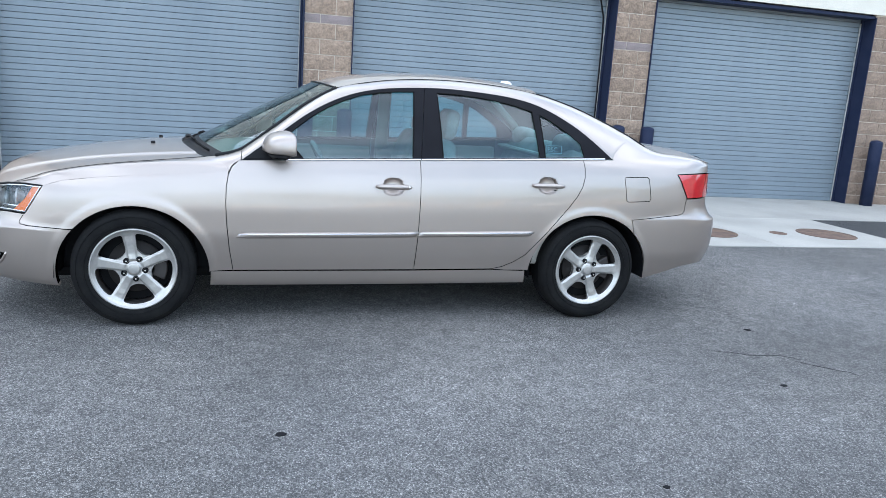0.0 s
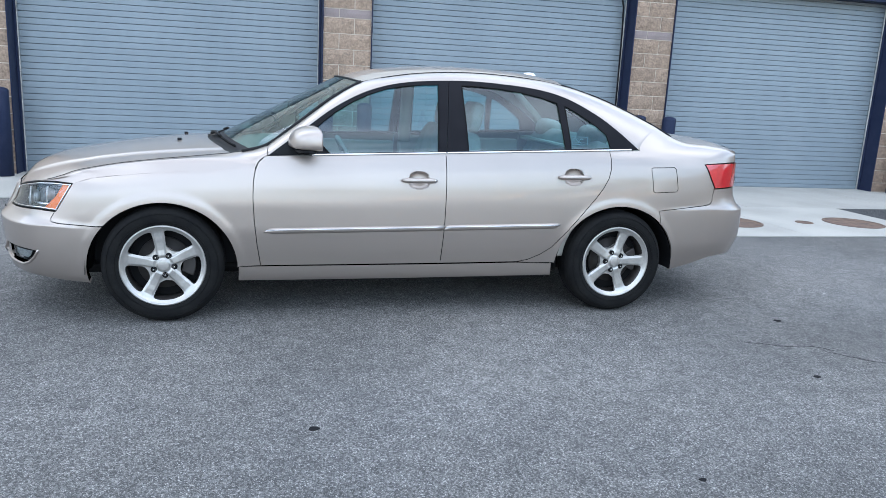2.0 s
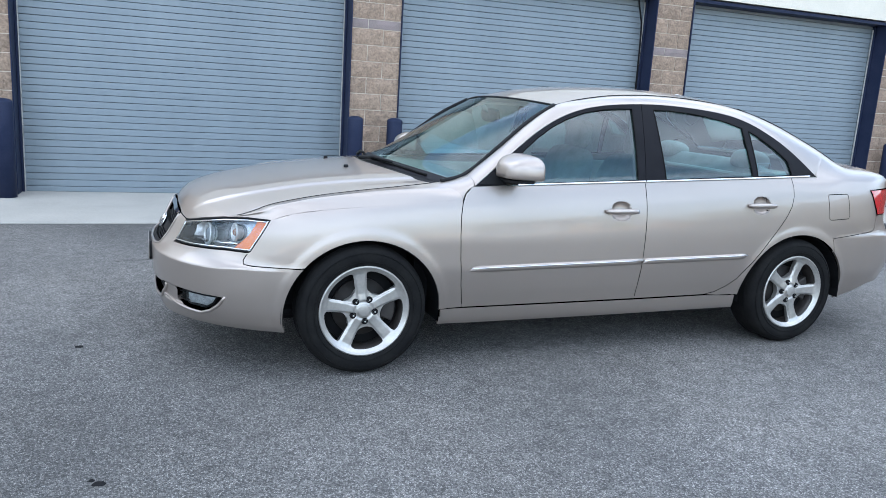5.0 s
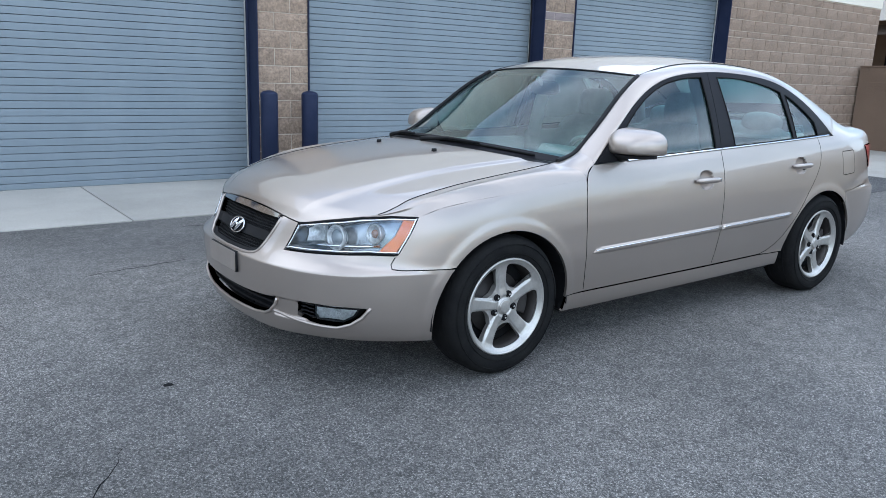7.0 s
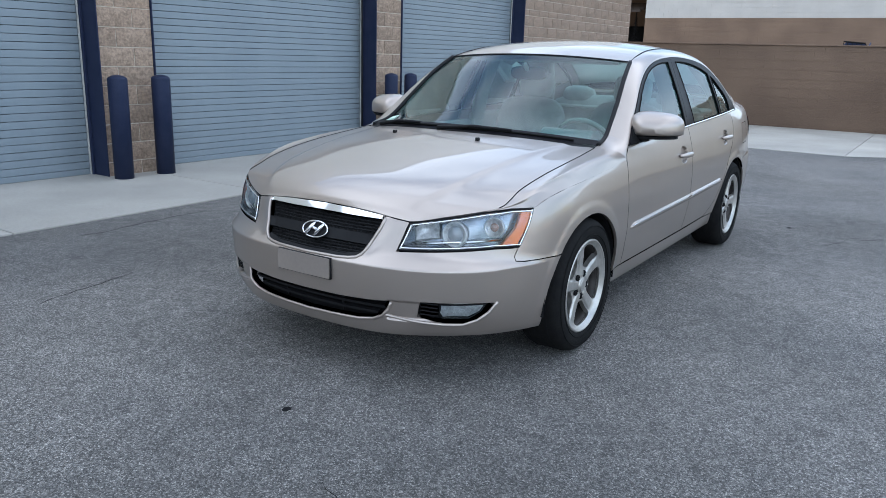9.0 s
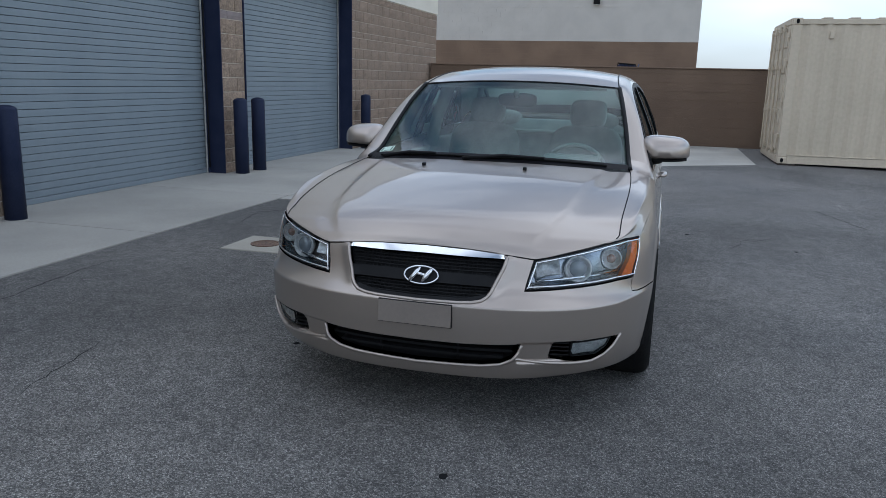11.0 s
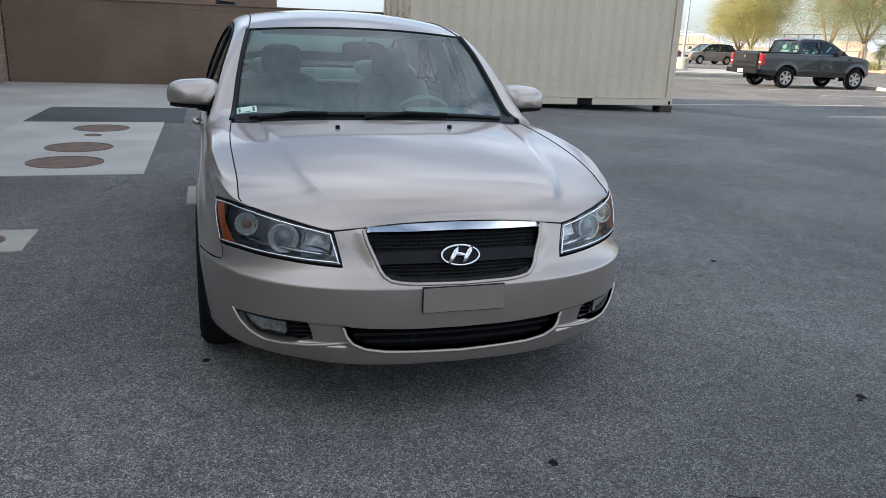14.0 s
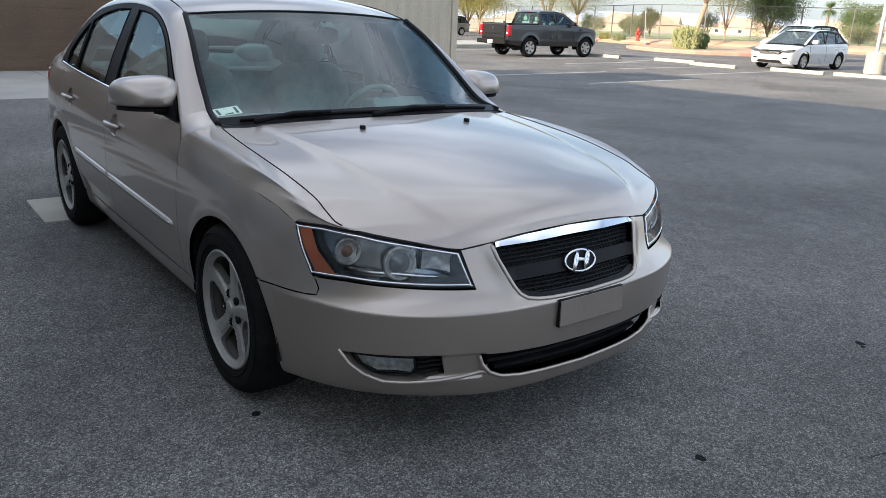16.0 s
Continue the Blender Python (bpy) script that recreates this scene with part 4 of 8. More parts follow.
# ---------- shells with exact normals ----------
def shell(name, verts, normals, faces, material, parent, label="", rim=None, rim_depth=0.014):
    """A thin panel: faces turned outwards, smooth by the given normals, with a folded edge along rim."""
    nv = len(verts)
    verts, normals, faces = list(verts), list(normals), [tuple(f) for f in faces]
    fixed = []
    for f in faces:
        a, b, c = verts[f[0]], verts[f[1]], verts[f[2]]
        fixed.append(f if (b - a).cross(c - a).dot(normals[f[0]] + normals[f[1]] + normals[f[2]]) > 0 else f[::-1])
    faces = fixed
    smooth_flags = [True] * len(faces)
    near = {}
    if rim:
        for f in faces:
            mid = sum((verts[i] for i in f), Vector()) / len(f)
            for i in f:
                near.setdefault(i, []).append(mid)
    if rim:
        for loop in rim:
            k = len(loop)
            base = len(verts)
            for i in range(k):
                p, n = verts[loop[i]], normals[loop[i]]
                q, r = verts[loop[i - 1]], verts[loop[(i + 1) % k]]
                side = (r - q).cross(n)
                side = side.normalized() if side.length > 1e-9 else n
                mids = near.get(loop[i])
                if mids and side.dot(p - sum(mids, Vector()) / len(mids)) < 0:
                    side = -side
                verts += [p, p - n * rim_depth]
                normals += [side, side]
            for i in range(k):
                j = (i + 1) % k
                faces.append((base + 2 * i, base + 2 * j, base + 2 * j + 1, base + 2 * i + 1))
                smooth_flags.append(True)
    me = bpy.data.meshes.new(name)
    me.from_pydata([tuple(v) for v in verts], [], faces)
    me.polygons.foreach_set("use_smooth", smooth_flags)
    me.materials.append(M[material])
    me.update()
    me.normals_split_custom_set_from_vertices([tuple(n) for n in normals])
    ob = new(name, me)
    ob.parent = parent
    if label:
        tagged(ob, label)
    return ob


def dense(outline, step=0.03, closed=True):
    out = []
    k = len(outline)
    for i in range(k if closed else k - 1):
        a, b = outline[i], outline[(i + 1) % k]
        m = max(1, math.ceil(math.hypot(b[0] - a[0], b[1] - a[1]) / step))
        out += [(a[0] + (b[0] - a[0]) * t / m, a[1] + (b[1] - a[1]) * t / m) for t in range(m)]
    if not closed:
        out.append(outline[-1])
    return out


def area2(o):
    return sum(o[i - 1][0] * o[i][1] - o[i][0] * o[i - 1][1] for i in range(len(o)))


def shrink(o, gap):
    """The outline moved inwards by gap."""
    sgn = 1 if area2(o) > 0 else -1
    out = []
    for i in range(len(o)):
        a, b, c = o[i - 1], o[i], o[(i + 1) % len(o)]
        n = [0.0, 0.0]
        for p, q in ((a, b), (b, c)):
            L = math.hypot(q[0] - p[0], q[1] - p[1]) or 1
            n[0] += -(q[1] - p[1]) / L
            n[1] += (q[0] - p[0]) / L
        L = math.hypot(*n) or 1
        out.append((b[0] + sgn * gap * n[0] / L, b[1] + sgn * gap * n[1] / L))
    return out


def inside(p, o):
    hit = False
    for i in range(len(o)):
        (x1, y1), (x2, y2) = o[i - 1], o[i]
        if (y1 > p[1]) != (y2 > p[1]) and p[0] < (x2 - x1) * (p[1] - y1) / (y2 - y1) + x1:
            hit = not hit
    return hit


def normal_at(f, a, b, flip_from):
    e = 0.0035
    p = f(a, b)
    n = (f(a + e, b) - f(a - e, b)).cross(f(a, b + e) - f(a, b - e))
    if n.length < 1e-12:
        n = p - flip_from
    n.normalize()
    return p, (n if n.dot(p - flip_from) > 0 else -n)


HEART = Vector((0, 0, 0.55))


def panel(name, outline, f, material, parent=None, holes=(), gap=0.0022, step=0.032, rim_depth=0.014, label="", edge=0.028, heart=None):
    """A panel cut to outline (with holes) on the surface f(a, b)."""
    from_where = heart or HEART
    outer = shrink(dense(outline, edge), gap) if gap else dense(outline, edge)
    inner = [shrink(dense(h, edge), -gap) if gap else dense(h, edge) for h in holes]
    pts, loops, edges = [], [], []
    for o in [outer] + inner:
        base = len(pts)
        pts += o
        loops.append(list(range(base, base + len(o))))
        edges += [(base + i, base + (i + 1) % len(o)) for i in range(len(o))]
    x0, x1 = min(p[0] for p in outer), max(p[0] for p in outer)
    y0, y1 = min(p[1] for p in outer), max(p[1] for p in outer)
    border = np.array(pts)
    a = x0 + step / 2
    row = 0
    while a < x1:
        b = y0 + (step / 2 if row % 2 else step / 4)
        while b < y1:
            if inside((a, b), outer) and not any(inside((a, b), h) for h in inner):
                if np.min((border[:, 0] - a) ** 2 + (border[:, 1] - b) ** 2) > (step * 0.45) ** 2:
                    pts.append((a, b))
            b += step * 0.7
        a += step
        row += 1
    cdt = delaunay([Vector(p) for p in pts], edges, [], 0, 1e-6)
    vs, fs = cdt[0], cdt[2]
    keep = []
    for t in fs:
        c = (sum(vs[i].x for i in t) / 3, sum(vs[i].y for i in t) / 3)
        if inside(c, outer) and not any(inside(c, h) for h in inner):
            keep.append(tuple(t))
    where = {}
    for new_i, olds in enumerate(cdt[3]):
        for o in olds:
            where[o] = new_i
    rim = [[where[i] for i in lp if i in where] for lp in loops] if rim_depth else None
    pn = [normal_at(f, v.x, v.y, from_where) for v in vs]
    return shell(name, [p for p, _ in pn], [n for _, n in pn], keep, material, parent or sedan, label, rim, rim_depth)


from mathutils.geometry import delaunay_2d_cdt as delaunay


def grid_shell(name, f, na, nb, material, parent=None, label="", rim_depth=0.012, heart=None, averaged=False):
    """A four-sided sheet f(a, b), a and b from 0 to 1, with exact normals."""
    vs, ns, fs = [], [], []
    for i in range(na + 1):
        for j in range(nb + 1):
            a, b = i / na, j / nb
            e = 0.002
            p = f(a, b)
            n = (f(min(a + e, 1), b) - f(max(a - e, 0), b)).cross(f(a, min(b + e, 1)) - f(a, max(b - e, 0)))
            n.normalize()
            vs.append(p)
            ns.append(n if n.dot(p - (heart or HEART)) > 0 else -n)
    w = nb + 1
    for i in range(na):
        for j in range(nb):
            fs.append((i * w + j, (i + 1) * w + j, (i + 1) * w + j + 1, i * w + j + 1))
    if averaged:
        ns = [Vector() for _ in vs]
        for q in fs:
            n = (vs[q[2]] - vs[q[0]]).cross(vs[q[3]] - vs[q[1]])
            n = n if n.z > 0 else -n
            for i in q:
                ns[i] += n
        ns = [n.normalized() for n in ns]
    rim = None
    if rim_depth:
        rim = [[j for j in range(w)] + [i * w + nb for i in range(1, na + 1)] + [na * w + j for j in range(nb - 1, -1, -1)] + [i * w for i in range(na - 1, 0, -1)]]
    return shell(name, vs, ns, fs, material, parent or sedan, label, rim, rim_depth)


class Track:
    """A smooth curve through key points, t from 0 to 1."""

    def __init__(self, pts):
        self.p = np.array(spline(pts, 24))
        self.t = np.linspace(0, 1, len(self.p))

    def __call__(self, t):
        return Vector([float(np.interp(t, self.t, self.p[:, k])) for k in range(self.p.shape[1])])


def crossing(edge_pts, mid_pts, power=2.2, lift=None):
    """A symmetrical sheet across the car: side edges (x, y, z), middle line (x, z). b runs from left to right."""
    E, C = Track(edge_pts), Track([(x, 0.0, z) for x, z in mid_pts])

    def f(a, b):
        q = 2 * b - 1
        e, c = E(a), C(a)
        x = c.x + (e.x - c.x) * q * q
        z = c.z + (e.z - c.z) * abs(q) ** power
        y = e.y * q
        if lift:
            z += lift(a, abs(y), abs(q))
        return Vector((x, y, z))
    return f


# ---------- outlines on the body, as (x, z) on the sides ----------
def arch(xw, a0, a1, n=26, rx=0.395, rz=0.378, zc=0.300):
    return [(xw + rx * math.cos(radians(a0 + (a1 - a0) * i / n)), zc + rz * math.sin(radians(a0 + (a1 - a0) * i / n))) for i in range(n + 1)]


DOOR_FRONT = [(-0.855, 0.905), (-0.872, 0.86), (-0.882, 0.80), (-0.884, 0.70), (-0.877, 0.58), (-0.862, 0.44), (-0.842, 0.318)]
DOOR_MID = [(0.222, 0.984), (0.224, 0.90), (0.224, 0.78), (0.221, 0.58), (0.212, 0.325)]
DOOR_REAR = [(0.70, 0.330), (0.775, 0.345), (0.85, 0.378), (0.92, 0.425), (1.01, 0.53), (1.075, 0.605), (1.135, 0.675), (1.19, 0.74), (1.235, 0.80), (1.268, 0.86), (1.284, 0.92), (1.286, 0.975), (1.278, 1.030)]
FRONT_DOOR = [(-0.815, 0.943)] + DOOR_FRONT + DOOR_MID[::-1]
REAR_DOOR = DOOR_MID + DOOR_REAR
HL_TOP = [(-2.163, 0.486, 0.700), (-2.09, 0.62, 0.724), (-2.0, 0.735, 0.757), (-1.92, 0.79, 0.768), (-1.826, 0.83, 0.764)]
FENDER_TOP = [(-1.826, 0.768), (-1.72, 0.800), (-1.55, 0.824), (-1.35, 0.842), (-1.15, 0.858), (-0.98, 0.872), (-0.872, 0.880)]
FENDER = (FENDER_TOP + DOOR_FRONT[1:] + [(-0.965, 0.312)] + arch(-1.365, 1, 139) + [(-1.70, 0.545), (-1.78, 0.548), (-1.90, 0.551), (-1.94, 0.556), (-1.944, 0.575), (-1.93, 0.60), (-1.912, 0.62), (-1.87, 0.69)])
QUARTER_TOP = [(1.49, 1.0345), (1.62, 1.022), (1.78, 1.010), (1.95, 0.998), (2.10, 0.988)]
LAMP_FRONT = [(1.985, 0.957), (2.01, 0.92), (2.035, 0.87), (2.075, 0.802)]
QUARTER = (DOOR_REAR[::-1] + [(0.80, 0.322), (0.935, 0.322)] + arch(1.365, 177, 45, rx=0.412, rz=0.385) + [(1.64, 0.660), (1.76, 0.671), (1.90, 0.684), (2.0, 0.692), (2.04, 0.702), (2.055, 0.720), (2.06, 0.76), (2.07, 0.80)]
           + LAMP_FRONT[::-1] + [(2.12, 0.962), (2.22, 0.965), (2.26, 0.966), (2.26, 0.983)] + QUARTER_TOP[::-1])


def on_side(outline, s):
    return [(s * u_x(x), z) for x, z in outline]


FRAME_A = [(-0.80, 0.945), (-0.6, 1.095), (-0.42, 1.225), (-0.24, 1.318), (-0.05, 1.373), (0.18, 1.400), (0.45, 1.407), (0.78, 1.385), (1.0, 1.338), (1.2, 1.245), (1.35, 1.145), (1.49, 1.0345)]
FRAME_B = [(-0.80, 0.722, 0.992), (-0.61, 0.690, 1.133), (-0.43, 0.652, 1.27), (-0.26, 0.617, 1.368), (-0.08, 0.597, 1.410), (0.15, 0.582, 1.443), (0.45, 0.577, 1.457), (0.78, 0.583, 1.443),
           (1.03, 0.590, 1.410), (1.28, 0.597, 1.345), (1.50, 0.614, 1.262), (1.68, 0.640, 1.182)]
TAIL_A = [(1.49, 1.0345), (1.62, 1.022), (1.78, 1.010), (1.95, 0.998), (2.10, 0.988), (2.26, 0.983)]
TAIL_B = [(1.68, 0.640, 1.182), (1.80, 0.665, 1.117), (1.90, 0.680, 1.085), (2.06, 0.675, 1.072), (2.22, 0.662, 1.051), (2.318, 0.642, 1.016)]
def near_u(x, y):
    return float(ARC[np.argmin((PLAN[:, 0] - x) ** 2 + (PLAN[:, 1] - y) ** 2)])


HL_OUT = [(near_u(-2.163 - 0.10, 0.486), 0.703), (near_u(-2.18, 0.64), 0.731), (near_u(-2.06, 0.775), 0.757), (near_u(-1.94, 0.845), 0.767), (near_u(-1.826, 0.875), 0.764),
          (near_u(-1.868, 0.865), 0.69), (near_u(-1.915, 0.85), 0.614), (near_u(-2.03, 0.79), 0.616), (near_u(-2.15, 0.67), 0.606), (near_u(-2.22, 0.56), 0.599), (near_u(-2.275, 0.437), 0.594)]
HOOD_FRONT = [body(u_y(0.350), 0.724)] + [body(a, b + 0.007, 0.0) for a, b in HL_OUT[:3]]
HOOD_E = [tuple(p) for p in HOOD_FRONT] + [(-1.945, 0.748, 0.778), (-1.875, 0.752, 0.801), (-1.79, 0.752, 0.832), (-1.6, 0.758, 0.871), (-1.4, 0.761, 0.899), (-1.2, 0.757, 0.921), (-1.0, 0.746, 0.943)]
HOOD_C = [(-2.193, 0.738), (-2.190, 0.748), (-2.180, 0.768), (-2.150, 0.800), (-2.11, 0.823), (-2.04, 0.850), (-1.93, 0.875), (-1.72, 0.915), (-1.52, 0.945), (-1.33, 0.966), (-1.165, 0.980)]


def hermite(pa, ta, pb, tb, t):
    return pa * (2 * t ** 3 - 3 * t * t + 1) + ta * (t ** 3 - 2 * t * t + t) + pb * (3 * t * t - 2 * t ** 3) + tb * (t ** 3 - t * t)


def rolling(a_pts, b_pts, s, lower, reach=(0.9, 0.9), inward=(0, -1, 0.10), soft=0.0, lean=None):
    """A strip that leaves the lower surface along its own slope and rolls over onto the upper edge."""
    A, B = Track(a_pts), Track(b_pts)

    def f(a, b):
        q = A(a)
        p = lower(q.x, q.y)
        up = (lower(q.x, q.y + 0.003) - lower(q.x, q.y - 0.003)).normalized()
        if lean:
            w, other = lean
            up = up.lerp((other(q.x, min(q.y, 1.06) + 0.003) - other(q.x, min(q.y, 1.06) - 0.003)).normalized(), w(q.x)).normalized()
        e = B(a)
        end = Vector((e.x, s * e.y, e.z))
        L = (end - p).length
        t = Vector((inward[0], s * inward[1], inward[2])).normalized()
        if soft and a < soft:
            k = 0.5 + 0.5 * smooth_step(a / soft)
            line = (end - p).normalized()
            return hermite(p, (up * k + line * (1 - k)) * L * reach[0], end, (t * k + line * (1 - k)) * L * reach[1], b)
        return hermite(p, up * L * reach[0], end, t * L * reach[1], b)
    return f


# ---------- painted panels ----------
SEAM = 0.0021
foot = lambda x: 1 - smooth_step((x + 0.80) / 0.42)
for s in (-1, 1):
    panel("fender", on_side(FENDER, s), body, "paint", step=0.017, edge=0.018)
    grid_shell("fender_top", rolling([(x, z - SEAM) for x, z in FENDER_TOP], HOOD_E[3:], s, lambda x, z: body(s * u_x(x), z), (1.0, 0.8), soft=0.34), 48, 10, "paint", rim_depth=0.006)
    panel("rocker", on_side([(-0.964, 0.3135), (-0.967, 0.225), (-0.8, 0.222), (0.0, 0.226), (0.94, 0.236), (0.935, 0.318), (0.70, 0.326), (0.2, 0.320), (-0.842, 0.3150)], s), body, "paint", step=0.02)
    panel("quarter_panel", on_side(QUARTER, s), body, "paint", holes=[on_side([(1.565, 0.925), (1.575, 0.932), (1.735, 0.936), (1.748, 0.925), (1.766, 0.80), (1.757, 0.783), (1.60, 0.776), (1.585, 0.785)], s)], step=0.018, edge=0.020)
    panel("fuel_flap", on_side([(1.565, 0.925), (1.575, 0.932), (1.735, 0.936), (1.748, 0.925), (1.766, 0.80), (1.757, 0.783), (1.60, 0.776), (1.585, 0.785)], s), body, "paint") if s < 0 else panel(
        "flap_blank", on_side([(1.565, 0.925), (1.575, 0.932), (1.735, 0.936), (1.748, 0.925), (1.766, 0.80), (1.757, 0.783), (1.60, 0.776), (1.585, 0.785)], s), body, "paint", gap=-0.002, rim_depth=0)
    grid_shell("roof_rail", rolling(FRAME_A, FRAME_B, s, lambda x, z: pane(x, z, s), (0.80, 0.82), lean=(foot, lambda x, z: body(s * u_x(x), z))), 90, 10, "paint", rim_depth=0.006)
    grid_shell("pillar_base", rolling([(x, z - SEAM) for x, z in TAIL_A], TAIL_B, s, lambda x, z: body(s * u_x(x), z), (0.75, 0.75), (0, -1, 0.06)), 40, 12, "paint", rim_depth=0.006)
    # filler between fender and windscreen pillar
    grid_shell("cowl_corner", rolling([(-0.870, 0.880), (-0.858, 0.906), (-0.838, 0.927), (-0.806, 0.9455)], [(-1.0, 0.746, 0.943), (-0.93, 0.739, 0.953), (-0.865, 0.732, 0.968), (-0.80, 0.722, 0.992)], s, lambda x, z: body(s * u_x(x), z), (0.86, 0.80)), 16, 10, "paint", rim_depth=0.004)


def hood_lift(a, y, q):
    """Two folds that run from the windscreen corners forwards to the grille."""
    at = 0.37 + 0.235 * a
    edge = y / max(q, 1e-3)
    past = y - at
    past = past if past > 0.008 else (0.0 if past < -0.008 else (past + 0.008) ** 2 / 0.032)
    k = min(1.0, past / max(edge - at, 0.05))
    return -0.0125 * smooth_step((a - 0.10) / 0.30) * (1 - math.exp(-past / 0.027)) * (1 - k) ** 1.2


hood_f = crossing(HOOD_E, HOOD_C, 2.3, hood_lift)
grid_shell("bonnet", hood_f, 110, 150, "paint", rim_depth=0.02, averaged=True)
ROOF_E = [(-0.26, 0.617, 1.368)] + FRAME_B[4:9]
grid_shell("roof", crossing(ROOF_E, [(-0.335, 1.398), (-0.14, 1.450), (0.11, 1.485), (0.45, 1.502), (0.82, 1.490), (1.09, 1.458)], 2.4), 40, 40, "paint", rim_depth=0.01)
SCREEN_E = [(-0.945, 0.738, 0.950)] + [(x + 0.004, y - 0.008, z) for x, y, z in FRAME_B[:4]]
SCREEN_C = [(-1.115, 0.980), (-0.95, 1.066), (-0.745, 1.178), (-0.545, 1.286), (-0.338, 1.396)]
screen_f = crossing(SCREEN_E, SCREEN_C, 2.1)
windscreen = grid_shell("windscreen", screen_f, 24, 36, "screen_glass", rim_depth=0.0)
windscreen.visible_shadow = False
BACK_E = [(x, y - 0.006, z) for x, y, z in FRAME_B[8:]] + [(1.80, 0.660, 1.117)]
back_light = grid_shell("rear_window", crossing(BACK_E, [(1.09, 1.457), (1.30, 1.394), (1.53, 1.29), (1.74, 1.185), (1.88, 1.115)], 2.1), 20, 30, "rear_glass", rim_depth=0.0)
back_light.visible_shadow = False
grid_shell("boot_lid", crossing([(1.815, 0.664, 1.112)] + TAIL_B[2:-1] + [(2.33, 0.625, 1.030)], [(1.89, 1.112), (1.98, 1.110), (2.14, 1.106), (2.27, 1.094), (2.385, 1.068)], 2.6), 24, 30, "paint", rim_depth=0.02)


def tail(v, z, out=0.0):
    s = -1.0 if v < 0 else 1.0
    return body(s * max(U_END - abs(v), 1e-4) if v else U_END, z, out)


VX = lambda x: U_END - u_x(x)
boot_face = [(-v_y(0.56), 0.70), (v_y(0.56), 0.70), (v_y(0.57), 0.80), (v_y(0.60), 0.96), (v_y(0.60), 1.03), (v_y(0.4), 1.055), (0.0, 1.068), (-v_y(0.4), 1.055), (-v_y(0.60), 1.03), (-v_y(0.60), 0.96), (-v_y(0.57), 0.80)]
panel("boot_face", boot_face, tail, "paint")
for s in (-1, 1):
    panel("tail_corner", [(s * a, b) for a, b in ((v_y(0.60), 0.964), (VX(2.30), 0.966), (VX(2.215), 0.967), (VX(2.24), 0.984), (VX(2.30), 1.008), (VX(2.35), 1.022), (v_y(0.60), 1.034))], tail, "paint", gap=0)
half = [(VX(2.06), 0.76), (VX(2.055), 0.720), (VX(2.04), 0.702), (VX(2.0), 0.692), (VX(1.90), 0.684), (VX(1.76), 0.671), (VX(1.64), 0.660)]
archr = [(VX(x), z) for x, z in arch(1.365, 45, -6, 12, rx=0.412, rz=0.385)]
low = [(VX(1.80), 0.262), (VX(1.93), 0.292), (VX(2.09), 0.335), (VX(2.22), 0.345), (v_y(0.4), 0.33), (0.0, 0.325)]
right = [(v_y(0.56), 0.70), (v_y(0.57), 0.797), (VX(2.075), 0.797)] + half + archr + low
panel("rear_bumper", [(a, b) for a, b in right] + [(-a, b) for a, b in right[-2::-1]], tail, "paint", step=0.014, edge=0.016)
for s in (-1, 1):
    lamp = [(VX(x), z) for x, z in LAMP_FRONT] + [(v_y(0.565), 0.802), (v_y(0.60), 0.955), (VX(2.22), 0.962), (VX(2.12), 0.960)]
    t_lamp = panel("tail_lamp", [(s * a, b) for a, b in lamp], lambda a, b: tail(a, b, 0.006), "tail_red", rim_depth=0.03)
    panel("reverse_lens", [(s * a, b) for a, b in ((v_y(0.70), 0.862), (v_y(0.70), 0.815), (v_y(0.59), 0.815), (v_y(0.60), 0.862))], lambda a, b: tail(a, b, 0.009), "white_ink", t_lamp)

# ---------- front bumper, grille, lamps ----------
GRILLE = [(0.362, 0.712), (0.348, 0.675), (0.319, 0.622), (0.300, 0.585), (0.284, 0.564), (0.262, 0.551), (0.225, 0.545), (0.17, 0.542), (0.0, 0.540)]
LOWER = [(0.424, 0.385), (0.412, 0.352), (0.388, 0.322), (0.345, 0.302), (0.27, 0.291), (0.0, 0.284)]
LOWER_TOP = [(0.0, 0.374), (0.2, 0.375), (0.33, 0.379)]
FOG = [(0.787, 0.388), (0.768, 0.352), (0.740, 0.322), (0.700, 0.303), (0.64, 0.305), (0.535, 0.322), (0.548, 0.392), (0.65, 0.391), (0.74, 0.390)]


uf = lambda pts: [(u_y(y), z) for y, z in pts]
grille_half, lower_half = uf(GRILLE), uf(LOWER)
grille_hole = [(-a, b) for a, b in grille_half[:-1]] + [(a, b) for a, b in grille_half[::-1]]
lower_hole = [(-a, b) for a, b in lower_half[:-1]] + lower_half[::-1] + [(u_y(y), z) for y, z in LOWER_TOP[::-1]] + [(-u_y(y), z) for y, z in LOWER_TOP[1:]]
fog_r = uf(FOG)
fog_l = [(-a, b) for a, b in fog_r]
nose_bottom = [(u_x(-1.752), 0.222), (u_x(-1.85), 0.226), (u_x(-2.0), 0.232), (u_y(0.70), 0.234), (u_y(0.5), 0.228), (u_y(0.25), 0.225), (0.0, 0.225)]
arch_f = [(u_x(x), z) for x, z in arch(-1.365, 140, 192, 14)]
side_r = ([(u_y(0.358), 0.722), (HL_OUT[0][0] - 0.003, 0.712)] + [(HL_OUT[-1][0] - 0.004, 0.589)] + [(a, b - 0.004) for a, b in HL_OUT[-2:5:-1]]
          + [(u_x(-1.93), 0.60), (u_x(-1.944), 0.575), (u_x(-1.94), 0.556), (u_x(-1.90), 0.551), (u_x(-1.78), 0.548)] + arch_f + nose_bottom)
nose = grille_half[::-1] + side_r
